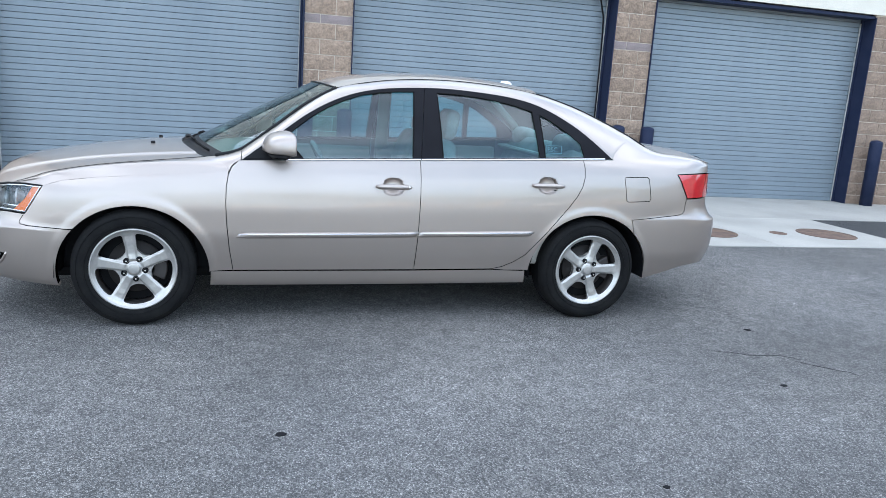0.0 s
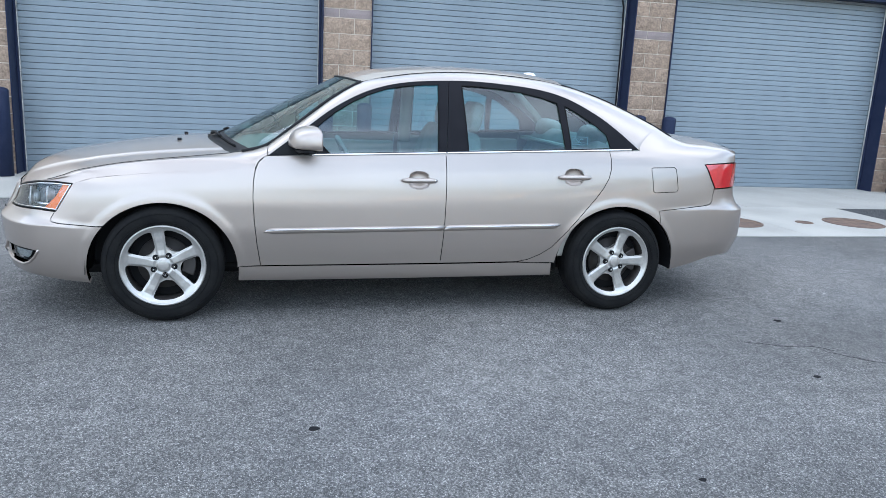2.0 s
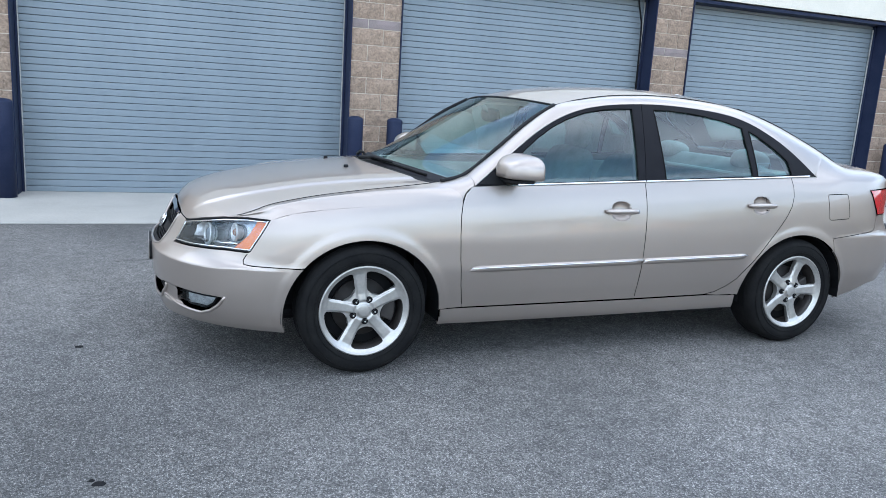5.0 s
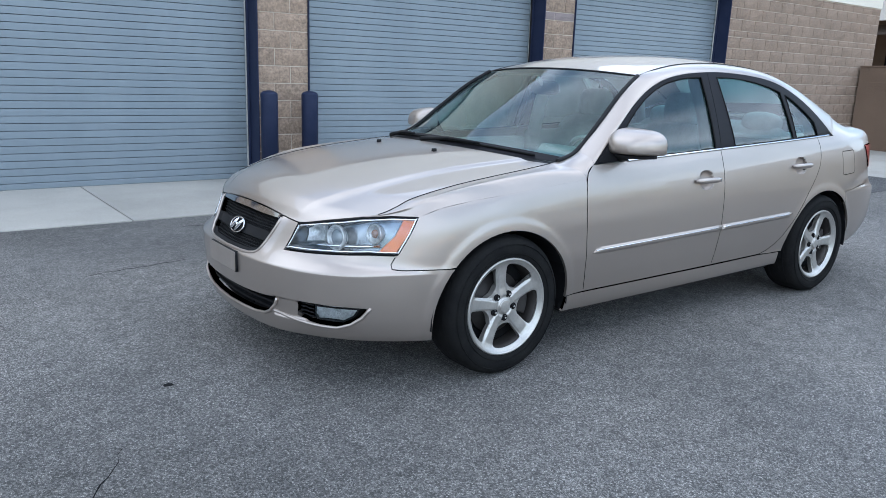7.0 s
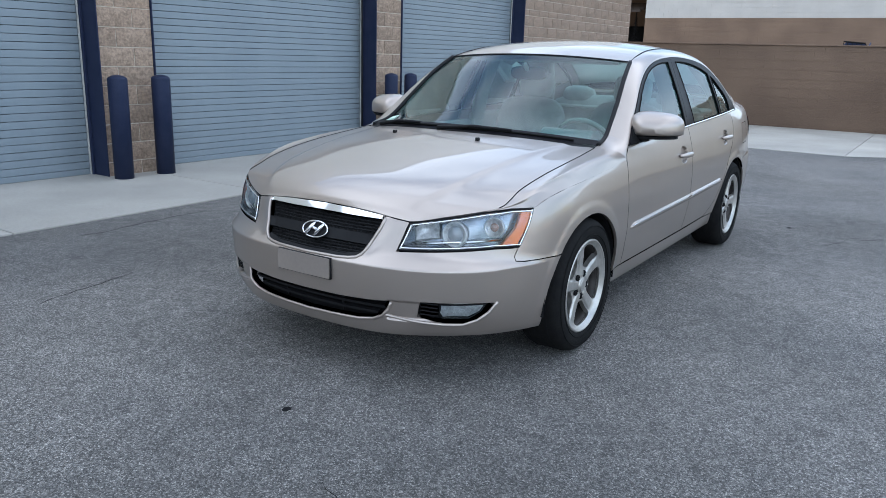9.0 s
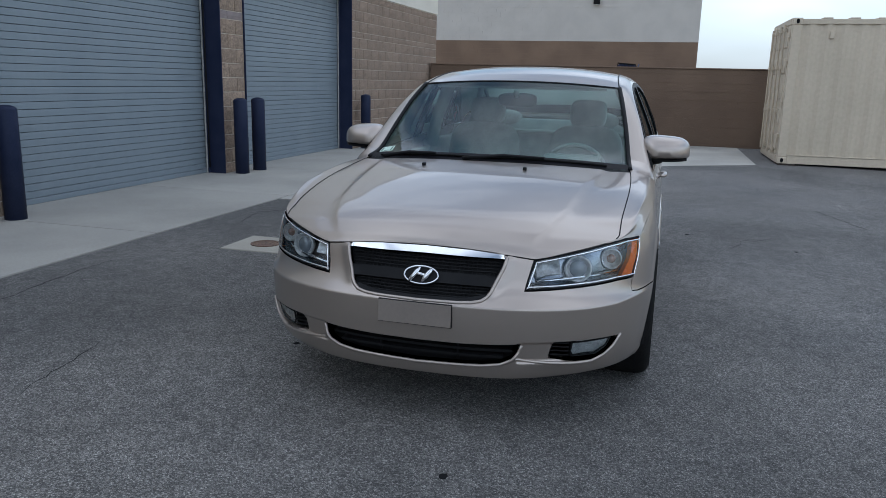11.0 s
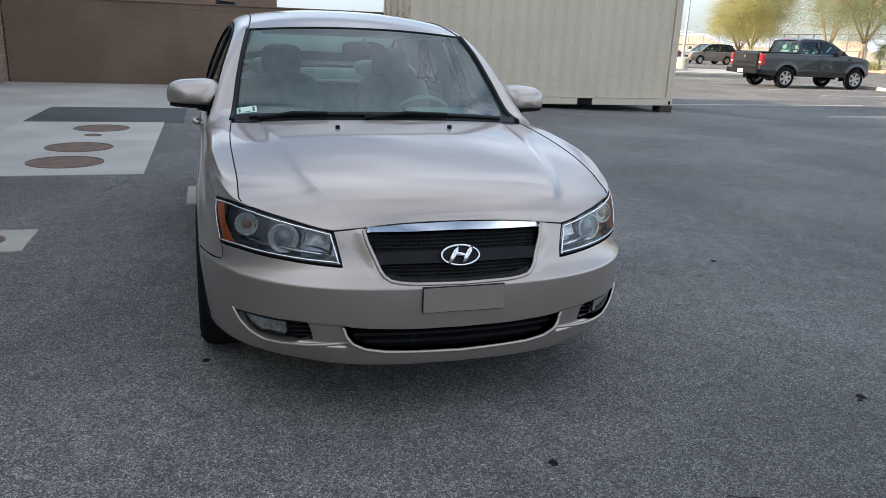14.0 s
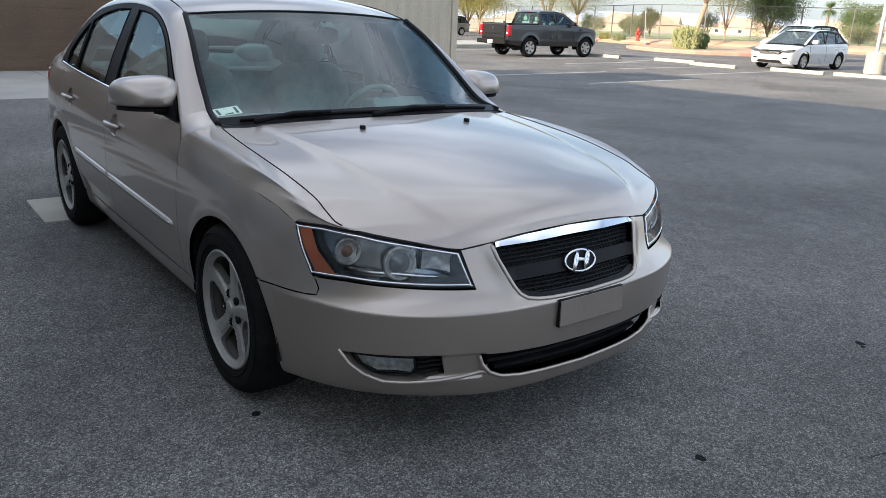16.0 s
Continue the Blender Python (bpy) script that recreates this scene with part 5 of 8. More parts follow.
front_outline = [(a, b) for a, b in nose] + [(-a, b) for a, b in nose[-2:0:-1]]
bumper = panel("front_bumper", front_outline, body, "paint", holes=[lower_hole, fog_r, fog_l], step=0.009, rim_depth=0.03)

# grille: dark mesh bed, bars, chrome strip and badge
panel("grille_bed", [(a * 1.02, b + (0.003 if b > 0.6 else -0.006)) for a, b in grille_hole], lambda a, b: body(a, b, -0.035), "plastic", gap=0, rim_depth=0)
grille = tagged(new("grille"), "matt black slatted grille")
grille.parent = sedan


def ridge(name, pts, out, radius, material, parent, squash=1.0, lab=""):
    """A rounded bar laid along (u, z) points on the nose."""
    bm = bmesh.new()
    add_tube(bm, [body(a, b, out) for a, b in pts], radius, 8)
    return part(name, bm, material, parent, lab, smooth=True)


def grille_width(z):
    zs, ys = [q[1] for q in GRILLE][::-1], [q[0] for q in GRILLE][::-1]
    return float(np.interp(z, zs, ys))


for z in [0.556, 0.567, 0.578, 0.589, 0.650, 0.662, 0.674, 0.686, 0.698]:
    w = u_y(grille_width(z) - 0.012)
    ridge("slat", [(w * k / 10, z) for k in range(-10, 11)], -0.022, 0.0032, "plastic", grille)
for k in range(-16, 17):
    w = k * 0.0195
    top = 0.70 if abs(w) < 0.30 else 0.66
    ridge("mesh_bar", [(w, 0.550 if abs(w) < 0.25 else 0.60), (w, top)], -0.028, 0.0018, "plastic", grille)
panel("cross_bar", [(-u_y(0.322), 0.640), (-u_y(0.306), 0.600), (-u_y(0.15), 0.603), (u_y(0.15), 0.603), (u_y(0.306), 0.600), (u_y(0.322), 0.640), (u_y(0.15), 0.643), (-u_y(0.15), 0.643)], lambda a, b: body(a, b, -0.004), "plastic", grille, gap=0, rim_depth=0.025)
panel("lower_edge", [(-u_y(0.275), 0.572)] + [(-a, b) for a, b in uf([(0.284, 0.566), (0.262, 0.553), (0.225, 0.547), (0.17, 0.544)])] + [(0, 0.542)] + uf([(0.17, 0.544), (0.225, 0.547), (0.262, 0.553), (0.284, 0.566), (0.275, 0.572), (0.2, 0.558)]) + [(0, 0.555), (-u_y(0.2), 0.558)],
                lambda a, b: body(a, b, -0.008), "plastic", grille, gap=0, rim_depth=0.02)
panel("chrome_strip", [(-u_y(0.350), 0.708), (-u_y(0.345), 0.722), (-u_y(0.2), 0.732), (0, 0.735), (u_y(0.2), 0.732), (u_y(0.345), 0.722), (u_y(0.350), 0.708), (u_y(0.2), 0.708), (0, 0.709), (-u_y(0.2), 0.708)],
      lambda a, b: body(a, b, 0.008), "chrome", gap=0, rim_depth=0.02, label="bright chrome strip over the grille")
badge = tagged(new("badge"), "oval chrome badge on the grille")
badge.parent = sedan
bx = body(0, 0.628, 0.004)
tilt = Matrix.Translation(bx) @ pose(0, 0, 0, 0, 28, 0)
ring = bmesh.new()
loop = [Vector((0, 0.071 * math.cos(k * math.pi / 20), 0.0365 * math.sin(k * math.pi / 20))) for k in range(41)]
add_tube(ring, loop, 0.0045, 8, caps=False)
ring.transform(tilt)
part("ring", ring, "chrome", badge, smooth=True)
back = prism([(0.066 * math.cos(k * math.pi / 16), 0.033 * math.sin(k * math.pi / 16)) for k in range(32)], 0.002, 0.010, "X")
back.transform(tilt)
part("backing", back, "plastic", badge)
for sgn, off in ((1, 0.026), (-1, -0.026)):
    bar = bmesh.new()
    pts = [(-0.004, -off - 0.020 * k, 0.030 * k) for k in (-1, -0.4, 0.4, 1)]
    add_tube(bar, pts, [0.004, 0.0108, 0.0108, 0.004], 8)
    bar.transform(tilt)
    part("slanted_bar", bar, "chrome", badge, smooth=True)
bar = bmesh.new()
add_tube(bar, [(-0.004, 0.026, 0.006), (-0.004, 0.0, 0.002), (-0.004, -0.026, -0.006)], 0.0080, 8)
bar.transform(tilt)
part("bridge", bar, "chrome", badge, smooth=True)

# rolled lip round the grille opening
lip = dense([(-a, b) for a, b in grille_half[:-1]] + grille_half[::-1], 0.02, False)
ridge("grille_lip", lip, -0.002, 0.008, "paint", sedan)

# lower intake
panel("intake_bed", [(a * 1.10, b + 0.02 if b > 0.36 else max(0.238, b - 0.08)) for a, b in lower_hole], lambda a, b: body(a, b, -0.07), "dark", gap=0, rim_depth=0)
intake = tagged(new("lower_grille"), "black slatted lower intake")
intake.parent = sedan
for z in (0.310, 0.340):
    w = u_y(float(np.interp(z, [q[1] for q in LOWER][::-1], [q[0] for q in LOWER][::-1])) - 0.004)
    panel("slat", [(-w, z), (w, z), (w, z + 0.011), (-w, z + 0.011)], lambda a, b: body(a, b, -0.030), "plastic", intake, gap=0, rim_depth=0.03)
for w in (-0.17, 0.17):
    ridge("post", [(w, 0.29), (w, 0.372)], -0.045, 0.005, "plastic", intake)
lip_pts = [(-a, b) for a, b in lower_half[:-1]] + lower_half[::-1]
ridge("intake_trim", [(a * 1.012, b - 0.006) for a, b in dense(lip_pts, 0.03, False)], 0.002, 0.0075, "paint", sedan, lab="silver trim under the intake")

# number-plate blank on the bumper
plate = [(-u_y(0.151), 0.444), (u_y(0.151), 0.444), (u_y(0.151), 0.533), (-u_y(0.151), 0.533)]
panel("plate_blank", plate, lambda a, b: Vector((-2.3475 + 0.05 * a * a, a, b)), "plate_plastic", gap=0, rim_depth=0.012, label="plain painted plate bracket")
# black sheet a little larger than the plate, painting the thin shadow round it
panel("plate_backing", [(-u_y(0.1525), 0.4405), (u_y(0.1525), 0.4405), (u_y(0.1525), 0.5345), (-u_y(0.1525), 0.5345)], lambda a, b: Vector((-2.3435 + 0.05 * a * a, a, b)), "plastic", gap=0, rim_depth=0.014)
for s in (-1, 1):
    fog = tagged(new("fog_lamp"), "rectangular fog lamp in a black louvred recess")
    fog.parent = sedan
    sg = lambda pts: [(s * a, b) for a, b in pts]
    panel("recess", sg([(a, b) for a, b in fog_r]), lambda a, b: body(a, b, -0.050), "plastic", fog, gap=-0.004, rim_depth=0)
    lens = uf([(0.766, 0.383), (0.752, 0.350), (0.718, 0.322), (0.63, 0.324), (0.618, 0.345), (0.622, 0.382)])
    panel("bowl", sg(lens), lambda a, b: body(a, b, -0.014 - 0.020 * max(0.0, math.cos((abs(a) - u_y(.685)) * 16))), "soft_chrome", fog, gap=0.001, rim_depth=0.0)
    panel("lens", sg(lens), lambda a, b: body(a, b, -0.007), "lens", fog, gap=0, rim_depth=0.0)
    rimp = sg(dense(lens, 0.012))
    ridge("bezel", rimp + rimp[:1], -0.013, 0.004, "plastic", fog)
    for z in (0.328, 0.345, 0.362, 0.378):
        w0, w1 = u_y(0.545), u_y(0.612)
        panel("louvre", sg([(w0, z), (w1, z), (w1, z + 0.006), (w0, z + 0.006)]), lambda a, b: body(a, b, -0.012), "plastic", fog, gap=0, rim_depth=0.03)
    trim = uf([(0.795, 0.392), (0.776, 0.348), (0.745, 0.314), (0.70, 0.293), (0.64, 0.293), (0.56, 0.300), (0.49, 0.306), (0.43, 0.312), (0.40, 0.322)])
    ridge("trim", sg(dense(trim, 0.02, False)), -0.001, 0.0075, "paint", fog, lab="silver trim under the fog lamp")

    # painted brow between lamp and bonnet
    panel("lamp_brow", sg([(HL_OUT[2][0], 0.761), (HL_OUT[3][0], 0.770), (HL_OUT[4][0], 0.767), (HL_OUT[4][0], 0.776), (HL_OUT[3][0], 0.788)]), lambda a, b: body(a, b, -0.003), "paint", gap=0, rim_depth=0, step=0.02)

    # headlamp
    hl = tagged(new("headlamp"), "clear headlamp with projector and amber corner")
    hl.parent = sedan
    out = sg(HL_OUT)
    deep = lambda a, b: body(a, b, -0.105 + 0.06 * min(1.0, max(0.0, (abs(a) - HL_OUT[0][0]) / 0.50)))
    panel("bowl", out, deep, "lamp_bowl", hl, gap=0.0, rim_depth=0, step=0.03)
    wall = bmesh.new()
    ringp = dense(out, 0.025)
    wf = [wall.verts.new(body(a, b, -0.004)) for a, b in ringp]
    wb = [wall.verts.new(deep(a, b)) for a, b in ringp]
    for k in range(len(ringp)):
        j = (k + 1) % len(ringp)
        wall.faces.new((wf[k], wf[j], wb[j], wb[k]))
    part("bowl_wall", wall, "lamp_bowl", hl, smooth=True)
    lens_ob = panel("lens", out, lambda a, b: body(a, b, 0.003), "lens", hl, gap=0.004, rim_depth=0.0, step=0.04)
    lens_ob.visible_shadow = False
    rimp = sg(shrink(dense(HL_OUT, 0.02), 0.009))
    ridge("bright_rim", rimp + rimp[:1], 0.001, 0.0036, "reflector", hl)
    seal = sg(dense(HL_OUT, 0.02))
    ridge("seal", seal + seal[:1], -0.006, 0.0045, "plastic", hl)
    ua, ub = HL_OUT[4][0], HL_OUT[0][0]
    amber = [(HL_OUT[4][0] - 0.012, 0.757), (HL_OUT[5][0] - 0.012, 0.69), (HL_OUT[6][0] - 0.012, 0.624), (HL_OUT[6][0] - 0.088, 0.625), (HL_OUT[5][0] - 0.064, 0.69), (HL_OUT[4][0] - 0.064, 0.759)]
    panel("amber_reflector", sg(amber), lambda a, b: body(a, b, -0.006), "amber", hl, gap=0.0, rim_depth=0.02, step=0.03, label="amber side reflector")

    def dish(name, u0, z0, r, depth, ball, material, ball_material):
        """A round reflector with a ring and a glass ball in it, facing out of the lamp."""
        c = body(s * u0, z0, -0.045)
        face = Vector((-1.0, s * 0.22, 0.10)).normalized()
        at = Matrix.Translation(c) @ face.to_track_quat("Z", "Y").to_matrix().to_4x4()
        b1 = lathe([(r, 0.008), (r * 0.96, 0.017), (r * 0.88, 0.019), (r * 0.79, 0.012), (r * 0.70, -depth * 0.6), (r * 0.35, -depth), (0.001, -depth)], 28)
        b1.transform(at)
        ob = part(name, b1, material, hl, smooth=True)
        if ball:
            b2 = lathe([(ball, -0.012), (ball * 0.97, 0.0), (ball * 0.8, 0.012), (ball * 0.5, 0.020), (0.001, 0.023)], 24)
            b2.transform(at)
            part("projector_glass", b2, ball_material, ob, smooth=True)

    dish("projector", u_y(0.675), 0.662, 0.056, 0.03, 0.041, "soft_chrome", "lens_dark")
    dish("turn_reflector", near_u(-2.0, 0.81), 0.690, 0.044, 0.03, 0.022, "soft_chrome", "bulb_brown")
    beam = sg([(u_y(0.505), 0.625), (u_y(0.50), 0.675), (u_y(0.535), 0.694), (u_y(0.60), 0.700), (u_y(0.605), 0.640)])
    panel("beam_reflector", beam, lambda a, b: body(a, b, -0.05 - 0.035 * math.cos((abs(a) - u_y(.55)) * 22) * math.cos((b - .66) * 30)), "soft_chrome", hl, gap=0, rim_depth=0.01, step=0.02)
    ridge("shelf", sg([(u_y(0.49), 0.616), (u_y(0.6), 0.624), (u_y(0.74), 0.634), (near_u(-1.98, 0.81), 0.640)]), -0.035, 0.008, "reflector", hl)

# ---------- windows ----------
def frame_top(x):
    return float(np.interp(x, [q[0] for q in FRAME_A_FINE], [q[1] for q in FRAME_A_FINE]))


FRAME_A_FINE = [tuple(p) for p in spline(FRAME_A, 8)]
GLASS_F = [(-0.46, 0.962), (-0.565, 1.078), (-0.50, 1.135), (-0.42, 1.196), (-0.32, 1.258), (-0.22, 1.304), (-0.12, 1.338), (0.0, 1.361), (0.10, 1.371), (0.195, 1.375), (0.178, 0.990)]
GLASS_R = [(0.362, 0.998), (0.338, 1.378), (0.45, 1.378), (0.58, 1.371), (0.70, 1.357), (0.83, 1.334), (0.945, 1.303), (0.982, 1.026)]
GLASS_Q = [(0.992, 1.287), (1.05, 1.262), (1.12, 1.222), (1.20, 1.170), (1.262, 1.122), (1.285, 1.040), (1.018, 1.028)]
B_LINE = 0.262
for s in (-1, 1):
    f = lambda a, b, s=s: pane(a, b, s, 0.004)
    upper_f = [p for p in FRAME_A_FINE if p[0] < B_LINE] + [(B_LINE, frame_top(B_LINE)), (0.226, 0.985)] + [(x, belt(x)) for x in (0.0, -0.3, -0.6)]
    upper_r = [(B_LINE, frame_top(B_LINE))] + [p for p in FRAME_A_FINE if p[0] > B_LINE] + [(x, belt(x) - 0.002) for x in (1.4, 1.1, 0.8, 0.5, 0.226)]
    hl_f = tagged(new("front_window"), "dark-framed front side window")
    hl_r = tagged(new("rear_side_window"), "dark-framed rear side window")
    hl_f.parent = hl_r.parent = sedan
    H2 = Vector((0.2, 0, 0.9))
    panel("window_frame", upper_f, f, "gloss_black", hl_f, holes=[GLASS_F], gap=0.0015, rim_depth=0.012, heart=H2)
    panel("window_frame", upper_r, f, "gloss_black", hl_r, holes=[GLASS_R, GLASS_Q], gap=0.0015, rim_depth=0.012, heart=H2)
    g = lambda a, b, s=s: pane(a, b, s, -0.004)
    for nm, o, par in (("pane", GLASS_F, hl_f), ("pane", GLASS_R, hl_r), ("quarter_pane", GLASS_Q, hl_r)):
        ob = panel(nm, o, g, "glass", par, gap=-0.004, rim_depth=0, heart=H2)
        ob.visible_shadow = False
        seal_pts = dense(o, 0.03)
        bm = bmesh.new()
        add_tube(bm, [pane(a, b, s, 0.003) for a, b in seal_pts + seal_pts[:1]], 0.0045, 6, caps=False)
        part("rubber_seal", bm, "rubber", par, smooth=True)
    for x0, x1 in ((-0.56, 0.222), (0.230, 1.43)):
        strip = bmesh.new()
        n_pt = 30
        rows = []
        for k in range(n_pt + 1):
            x = x0 + (x1 - x0) * k / n_pt
            p = body(s * u_x(x), belt(x) - 0.001)
            o = Vector((0, s, 0))
            rows.append([strip.verts.new(p + o * a + Vector((0, 0, b))) for a, b in ((0.0, -0.005), (0.005, -0.0045), (0.0075, 0.0), (0.005, 0.006), (-0.004, 0.008))])
        for a, b in zip(rows, rows[1:]):
            for k in range(4):
                strip.faces.new((a[k], a[k + 1], b[k + 1], b[k]))
        part("belt_trim", strip, "chrome", hl_f if x0 < 0 else hl_r, "bright strip under the window", smooth=True)

# raised dark tubes that paint the shade of the gaps round the bonnet
for s in (-1, 1):
    bm = bmesh.new()
    add_tube(bm, [Vector((p[0], s * p[1], p[2])) for p in spline(HOOD_E[1:], 5)[14:]], 0.0026, 6)
    part("bonnet_gap", bm, "dark", sedan, smooth=True)
    ridge("nose_gap", [(s * a, b) for a, b in ((u_y(0.352), 0.720), ((u_y(0.352) + HL_OUT[0][0]) / 2, 0.714), (HL_OUT[0][0], HL_OUT[0][1] + 0.003))], 0.001, 0.0028, "dark", sedan)
# windscreen and roof mouldings, cowl
for s in (-1, 1):
    bm = bmesh.new()
    add_tube(bm, [Vector((p[0], s * (p[1] + 0.001), p[2] + 0.002)) for p in spline([(-0.945, 0.740, 0.950)] + FRAME_B[:4], 8)], 0.0125, 6)
    part("screen_moulding", bm, "plastic", sedan, smooth=True)
    bm = bmesh.new()
    add_tube(bm, [Vector((p[0], s * p[1], p[2] + 0.0005)) for p in spline(FRAME_B[3:9], 6)], 0.0042, 6)
    part("roof_moulding", bm, "plastic", sedan, smooth=True)
    bm = bmesh.new()
    add_tube(bm, [Vector((p[0], s * (p[1] - 0.002), p[2] + 0.001)) for p in spline(FRAME_B[8:] + [(1.80, 0.665, 1.117)], 6)], 0.007, 6)
    part("rear_moulding", bm, "plastic", sedan, smooth=True)
bm = bmesh.new()
add_tube(bm, [screen_f(1.0, k / 20) + Vector((0, 0, 0.001)) for k in range(21)], 0.006, 6)
part("header_moulding", bm, "plastic", sedan, smooth=True)
grid_shell("cowl", crossing([(-1.005, 0.742, 0.930), (-0.95, 0.735, 0.945)], [(-1.17, 0.962), (-1.105, 0.980)], 2.2), 4, 30, "plastic", rim_depth=0.0)
frit = crossing([(-0.950, 0.735, 0.944), (-0.905, 0.732, 0.968)], [(-1.118, 0.976), (-1.062, 1.006)], 2.1)
grid_shell("frit_band", lambda a, b: frit(a, b) + Vector((-0.002, 0, 0.003)), 2, 30, "gloss_black", rim_depth=0.0)

# wipers
for y0, y1, lead in ((0.62, 0.02, 0.0), (-0.02, -0.60, 0.0)):
    wp = tagged(new("wiper"), "black wiper parked at the foot of the windscreen")
    wp.parent = sedan
    arm, blade = bmesh.new(), bmesh.new()

    def at_screen(y, a, up):
        p = screen_f(a, (y / float(Track(SCREEN_E)(a).y) + 1) / 2)
        return p + Vector((-0.4, 0, 0.9)) * up

    pivot = at_screen(y0 if y0 > 0.5 else 0.13, 0.0, 0.01) + Vector((-0.03, 0, 0.0))
    tipy = 0.30 if y0 > 0.5 else -0.30
    add_tube(arm, [pivot, at_screen((pivot.y + tipy) / 2, 0.012, 0.03), at_screen(tipy, 0.032, 0.02)], [0.012, 0.009, 0.006], 8)
    b0, b1 = (0.66, -0.02) if y0 > 0.5 else (0.02, -0.62)
    add_tube(blade, [at_screen(b0 + (b1 - b0) * k / 10, 0.022 + 0.010 * math.sin(k * math.pi / 10), 0.008) for k in range(11)], 0.0065, 6)
    part("arm", arm, "plastic", wp, smooth=True)
    part("blade", blade, "rubber", wp, smooth=True)
for s in (-1, 1):
    best = min((hood_f(a / 40, b / 40) for a in range(41) for b in range(41)), key=lambda q: (q.x + 1.32) ** 2 + (q.y - (0.29 if s > 0 else -0.24)) ** 2)
    at = Vector((-1.32, 0.29 if s > 0 else -0.24, best.z + 0.004))
    bmz = box(-0.012, 0.012, -0.009, 0.009, -0.01, 0.010, 0.004, 2)
    bmz.transform(Matrix.Translation(at))
    part("washer_jet", bmz, "plastic", sedan, smooth=True)
bm = lathe([(0.055, -0.02), (0.05, 0.008), (0.032, 0.018), (0.001, 0.021)], 20)
bm.transform(Matrix.Translation((1.02, 0.0, 1.466)) @ Matrix.Diagonal((0.95, 0.7, 1.25, 1)))
part("aerial_dome", bm, "white_ink", sedan, smooth=True)

# ---------- doors, handles, mouldings, mirrors ----------
for s in (-1, 1):
    for nm, o, hx in (("front_door", FRONT_DOOR, 0.06), ("rear_door", REAR_DOOR, 1.035)):
        hz = 0.826 if hx < 0.5 else 0.863
        cup = on_side([(hx + 0.062 * math.copysign(abs(math.cos(q)) ** 0.62, math.cos(q)), hz + 0.051 * math.copysign(abs(math.sin(q)) ** 0.62, math.sin(q))) for q in [k * math.pi / 14 for k in range(28)]], s)
        d = panel(nm, on_side(o, s), body, "paint", holes=[cup])
        uc = s * u_x(hx)

        def hollow(a, b, uc=uc, hz=hz):
            r = min(1.0, math.hypot((a - uc) / 0.064, (b - hz) / 0.053))
            return body(a, b, -0.026 * math.sqrt(max(0.0, 1 - r ** 3)))
        panel("handle_cup", cup, hollow, "paint", d, gap=-0.003, rim_depth=0, step=0.010, edge=0.014)
        hb = bmesh.new()
        pts = []
        for k in range(13):
            q = -1 + k / 6
            x = hx + q * 0.105
            p = body(s * u_x(x), hz + 0.003 * (1 - q * q))
            pts.append(p + Vector((0, s * (0.006 + 0.026 * (1 - abs(q) ** 3)), 0)))
        add_tube(hb, pts, [0.008, 0.0125, 0.0145] + [0.0155] * 7 + [0.0145, 0.0125, 0.008], 10)
        part("handle", hb, "paint", d, smooth=True)
        if hx < 0.5 and s < 0:
            lk = lathe([(0.010, -0.004), (0.010, 0.003), (0.007, 0.004), (0.001, 0.0035)], 16)
            lk.transform(Matrix.Translation(body(s * u_x(hx + 0.088), hz) + Vector((0, s * 0.026, 0))) @ Vector((0, s, 0)).to_track_quat("Z", "Y").to_matrix().to_4x4())
            part("key_lock", lk, "chrome", d, smooth=True)
        x0, x1 = (-0.815, 0.213) if hx < 0.5 else (0.224, 0.955)
        mld = bmesh.new()
        rows = []
        for k in range(25):
            x = x0 + (x1 - x0) * k / 24
            zc = 0.527 + (x + 0.815) * 0.0215
            e = 0.25 if (k == 0 and hx < 0.5) or (k == 24 and hx > 0.5) else 1.0
            rows.append([mld.verts.new(body(s * u_x(x + (0.012 * (b / 0.017) if k in (0, 24) else 0)), zc + b * (e * 0.5 + 0.5), a * e)) for a, b in ((0.001, -0.019), (0.010, -0.0165), (0.0135, -0.004), (0.0135, 0.007), (0.009, 0.014), (0.001, 0.0165))])
        for a, b in zip(rows, rows[1:]):
            for k in range(5):
                mld.faces.new((a[k], a[k + 1], b[k + 1], b[k]))
        mld.faces.new(rows[0])
        mld.faces.new(rows[-1])
        part("side_moulding", mld, "paint", d, smooth=True)
        ch = bmesh.new()
        add_tube(ch, [body(s * u_x(x0 + (x1 - x0) * k / 12), 0.527 + (x0 + (x1 - x0) * k / 12 + 0.815) * 0.0215 + 0.0045, 0.0122) for k in range(13)], 0.0030, 6)
        part("bright_line", ch, "chrome", d, smooth=True)
    # mirror: a rounded shell with an open back that holds the glass
    mr = tagged(new("door_mirror"), "body-coloured door mirror with dark base")
    mr.parent = sedan
    c = Vector((-0.605, s * 0.912, 1.024))
    sh = bmesh.new()
    rings = []
    NA, NB = 16, 36
    for i in range(NA + 1):
        q = 0.02 + 0.98 * i / NA
        k = math.sqrt(max(0.0, 1 - (1 - q) ** 2.5))
        ring = []
        for j in range(NB):
            an = 2 * math.pi * j / NB
            cy, cz = math.cos(an), math.sin(an)
            yy = math.copysign(abs(cy) ** 0.58, cy) * 0.138 * (0.10 + 0.90 * k)
            zz = abs(cz) ** 0.66 * 0.092 * k if cz > 0 else -abs(cz) ** 0.30 * 0.038 * k ** 0.5
            zz *= 1 - 0.10 * yy / 0.138
            ring.append(sh.verts.new(c + Vector((0.066 - 0.148 * (1 - q) + 0.024 * yy / 0.138, s * yy, zz))))
        rings.append(ring)
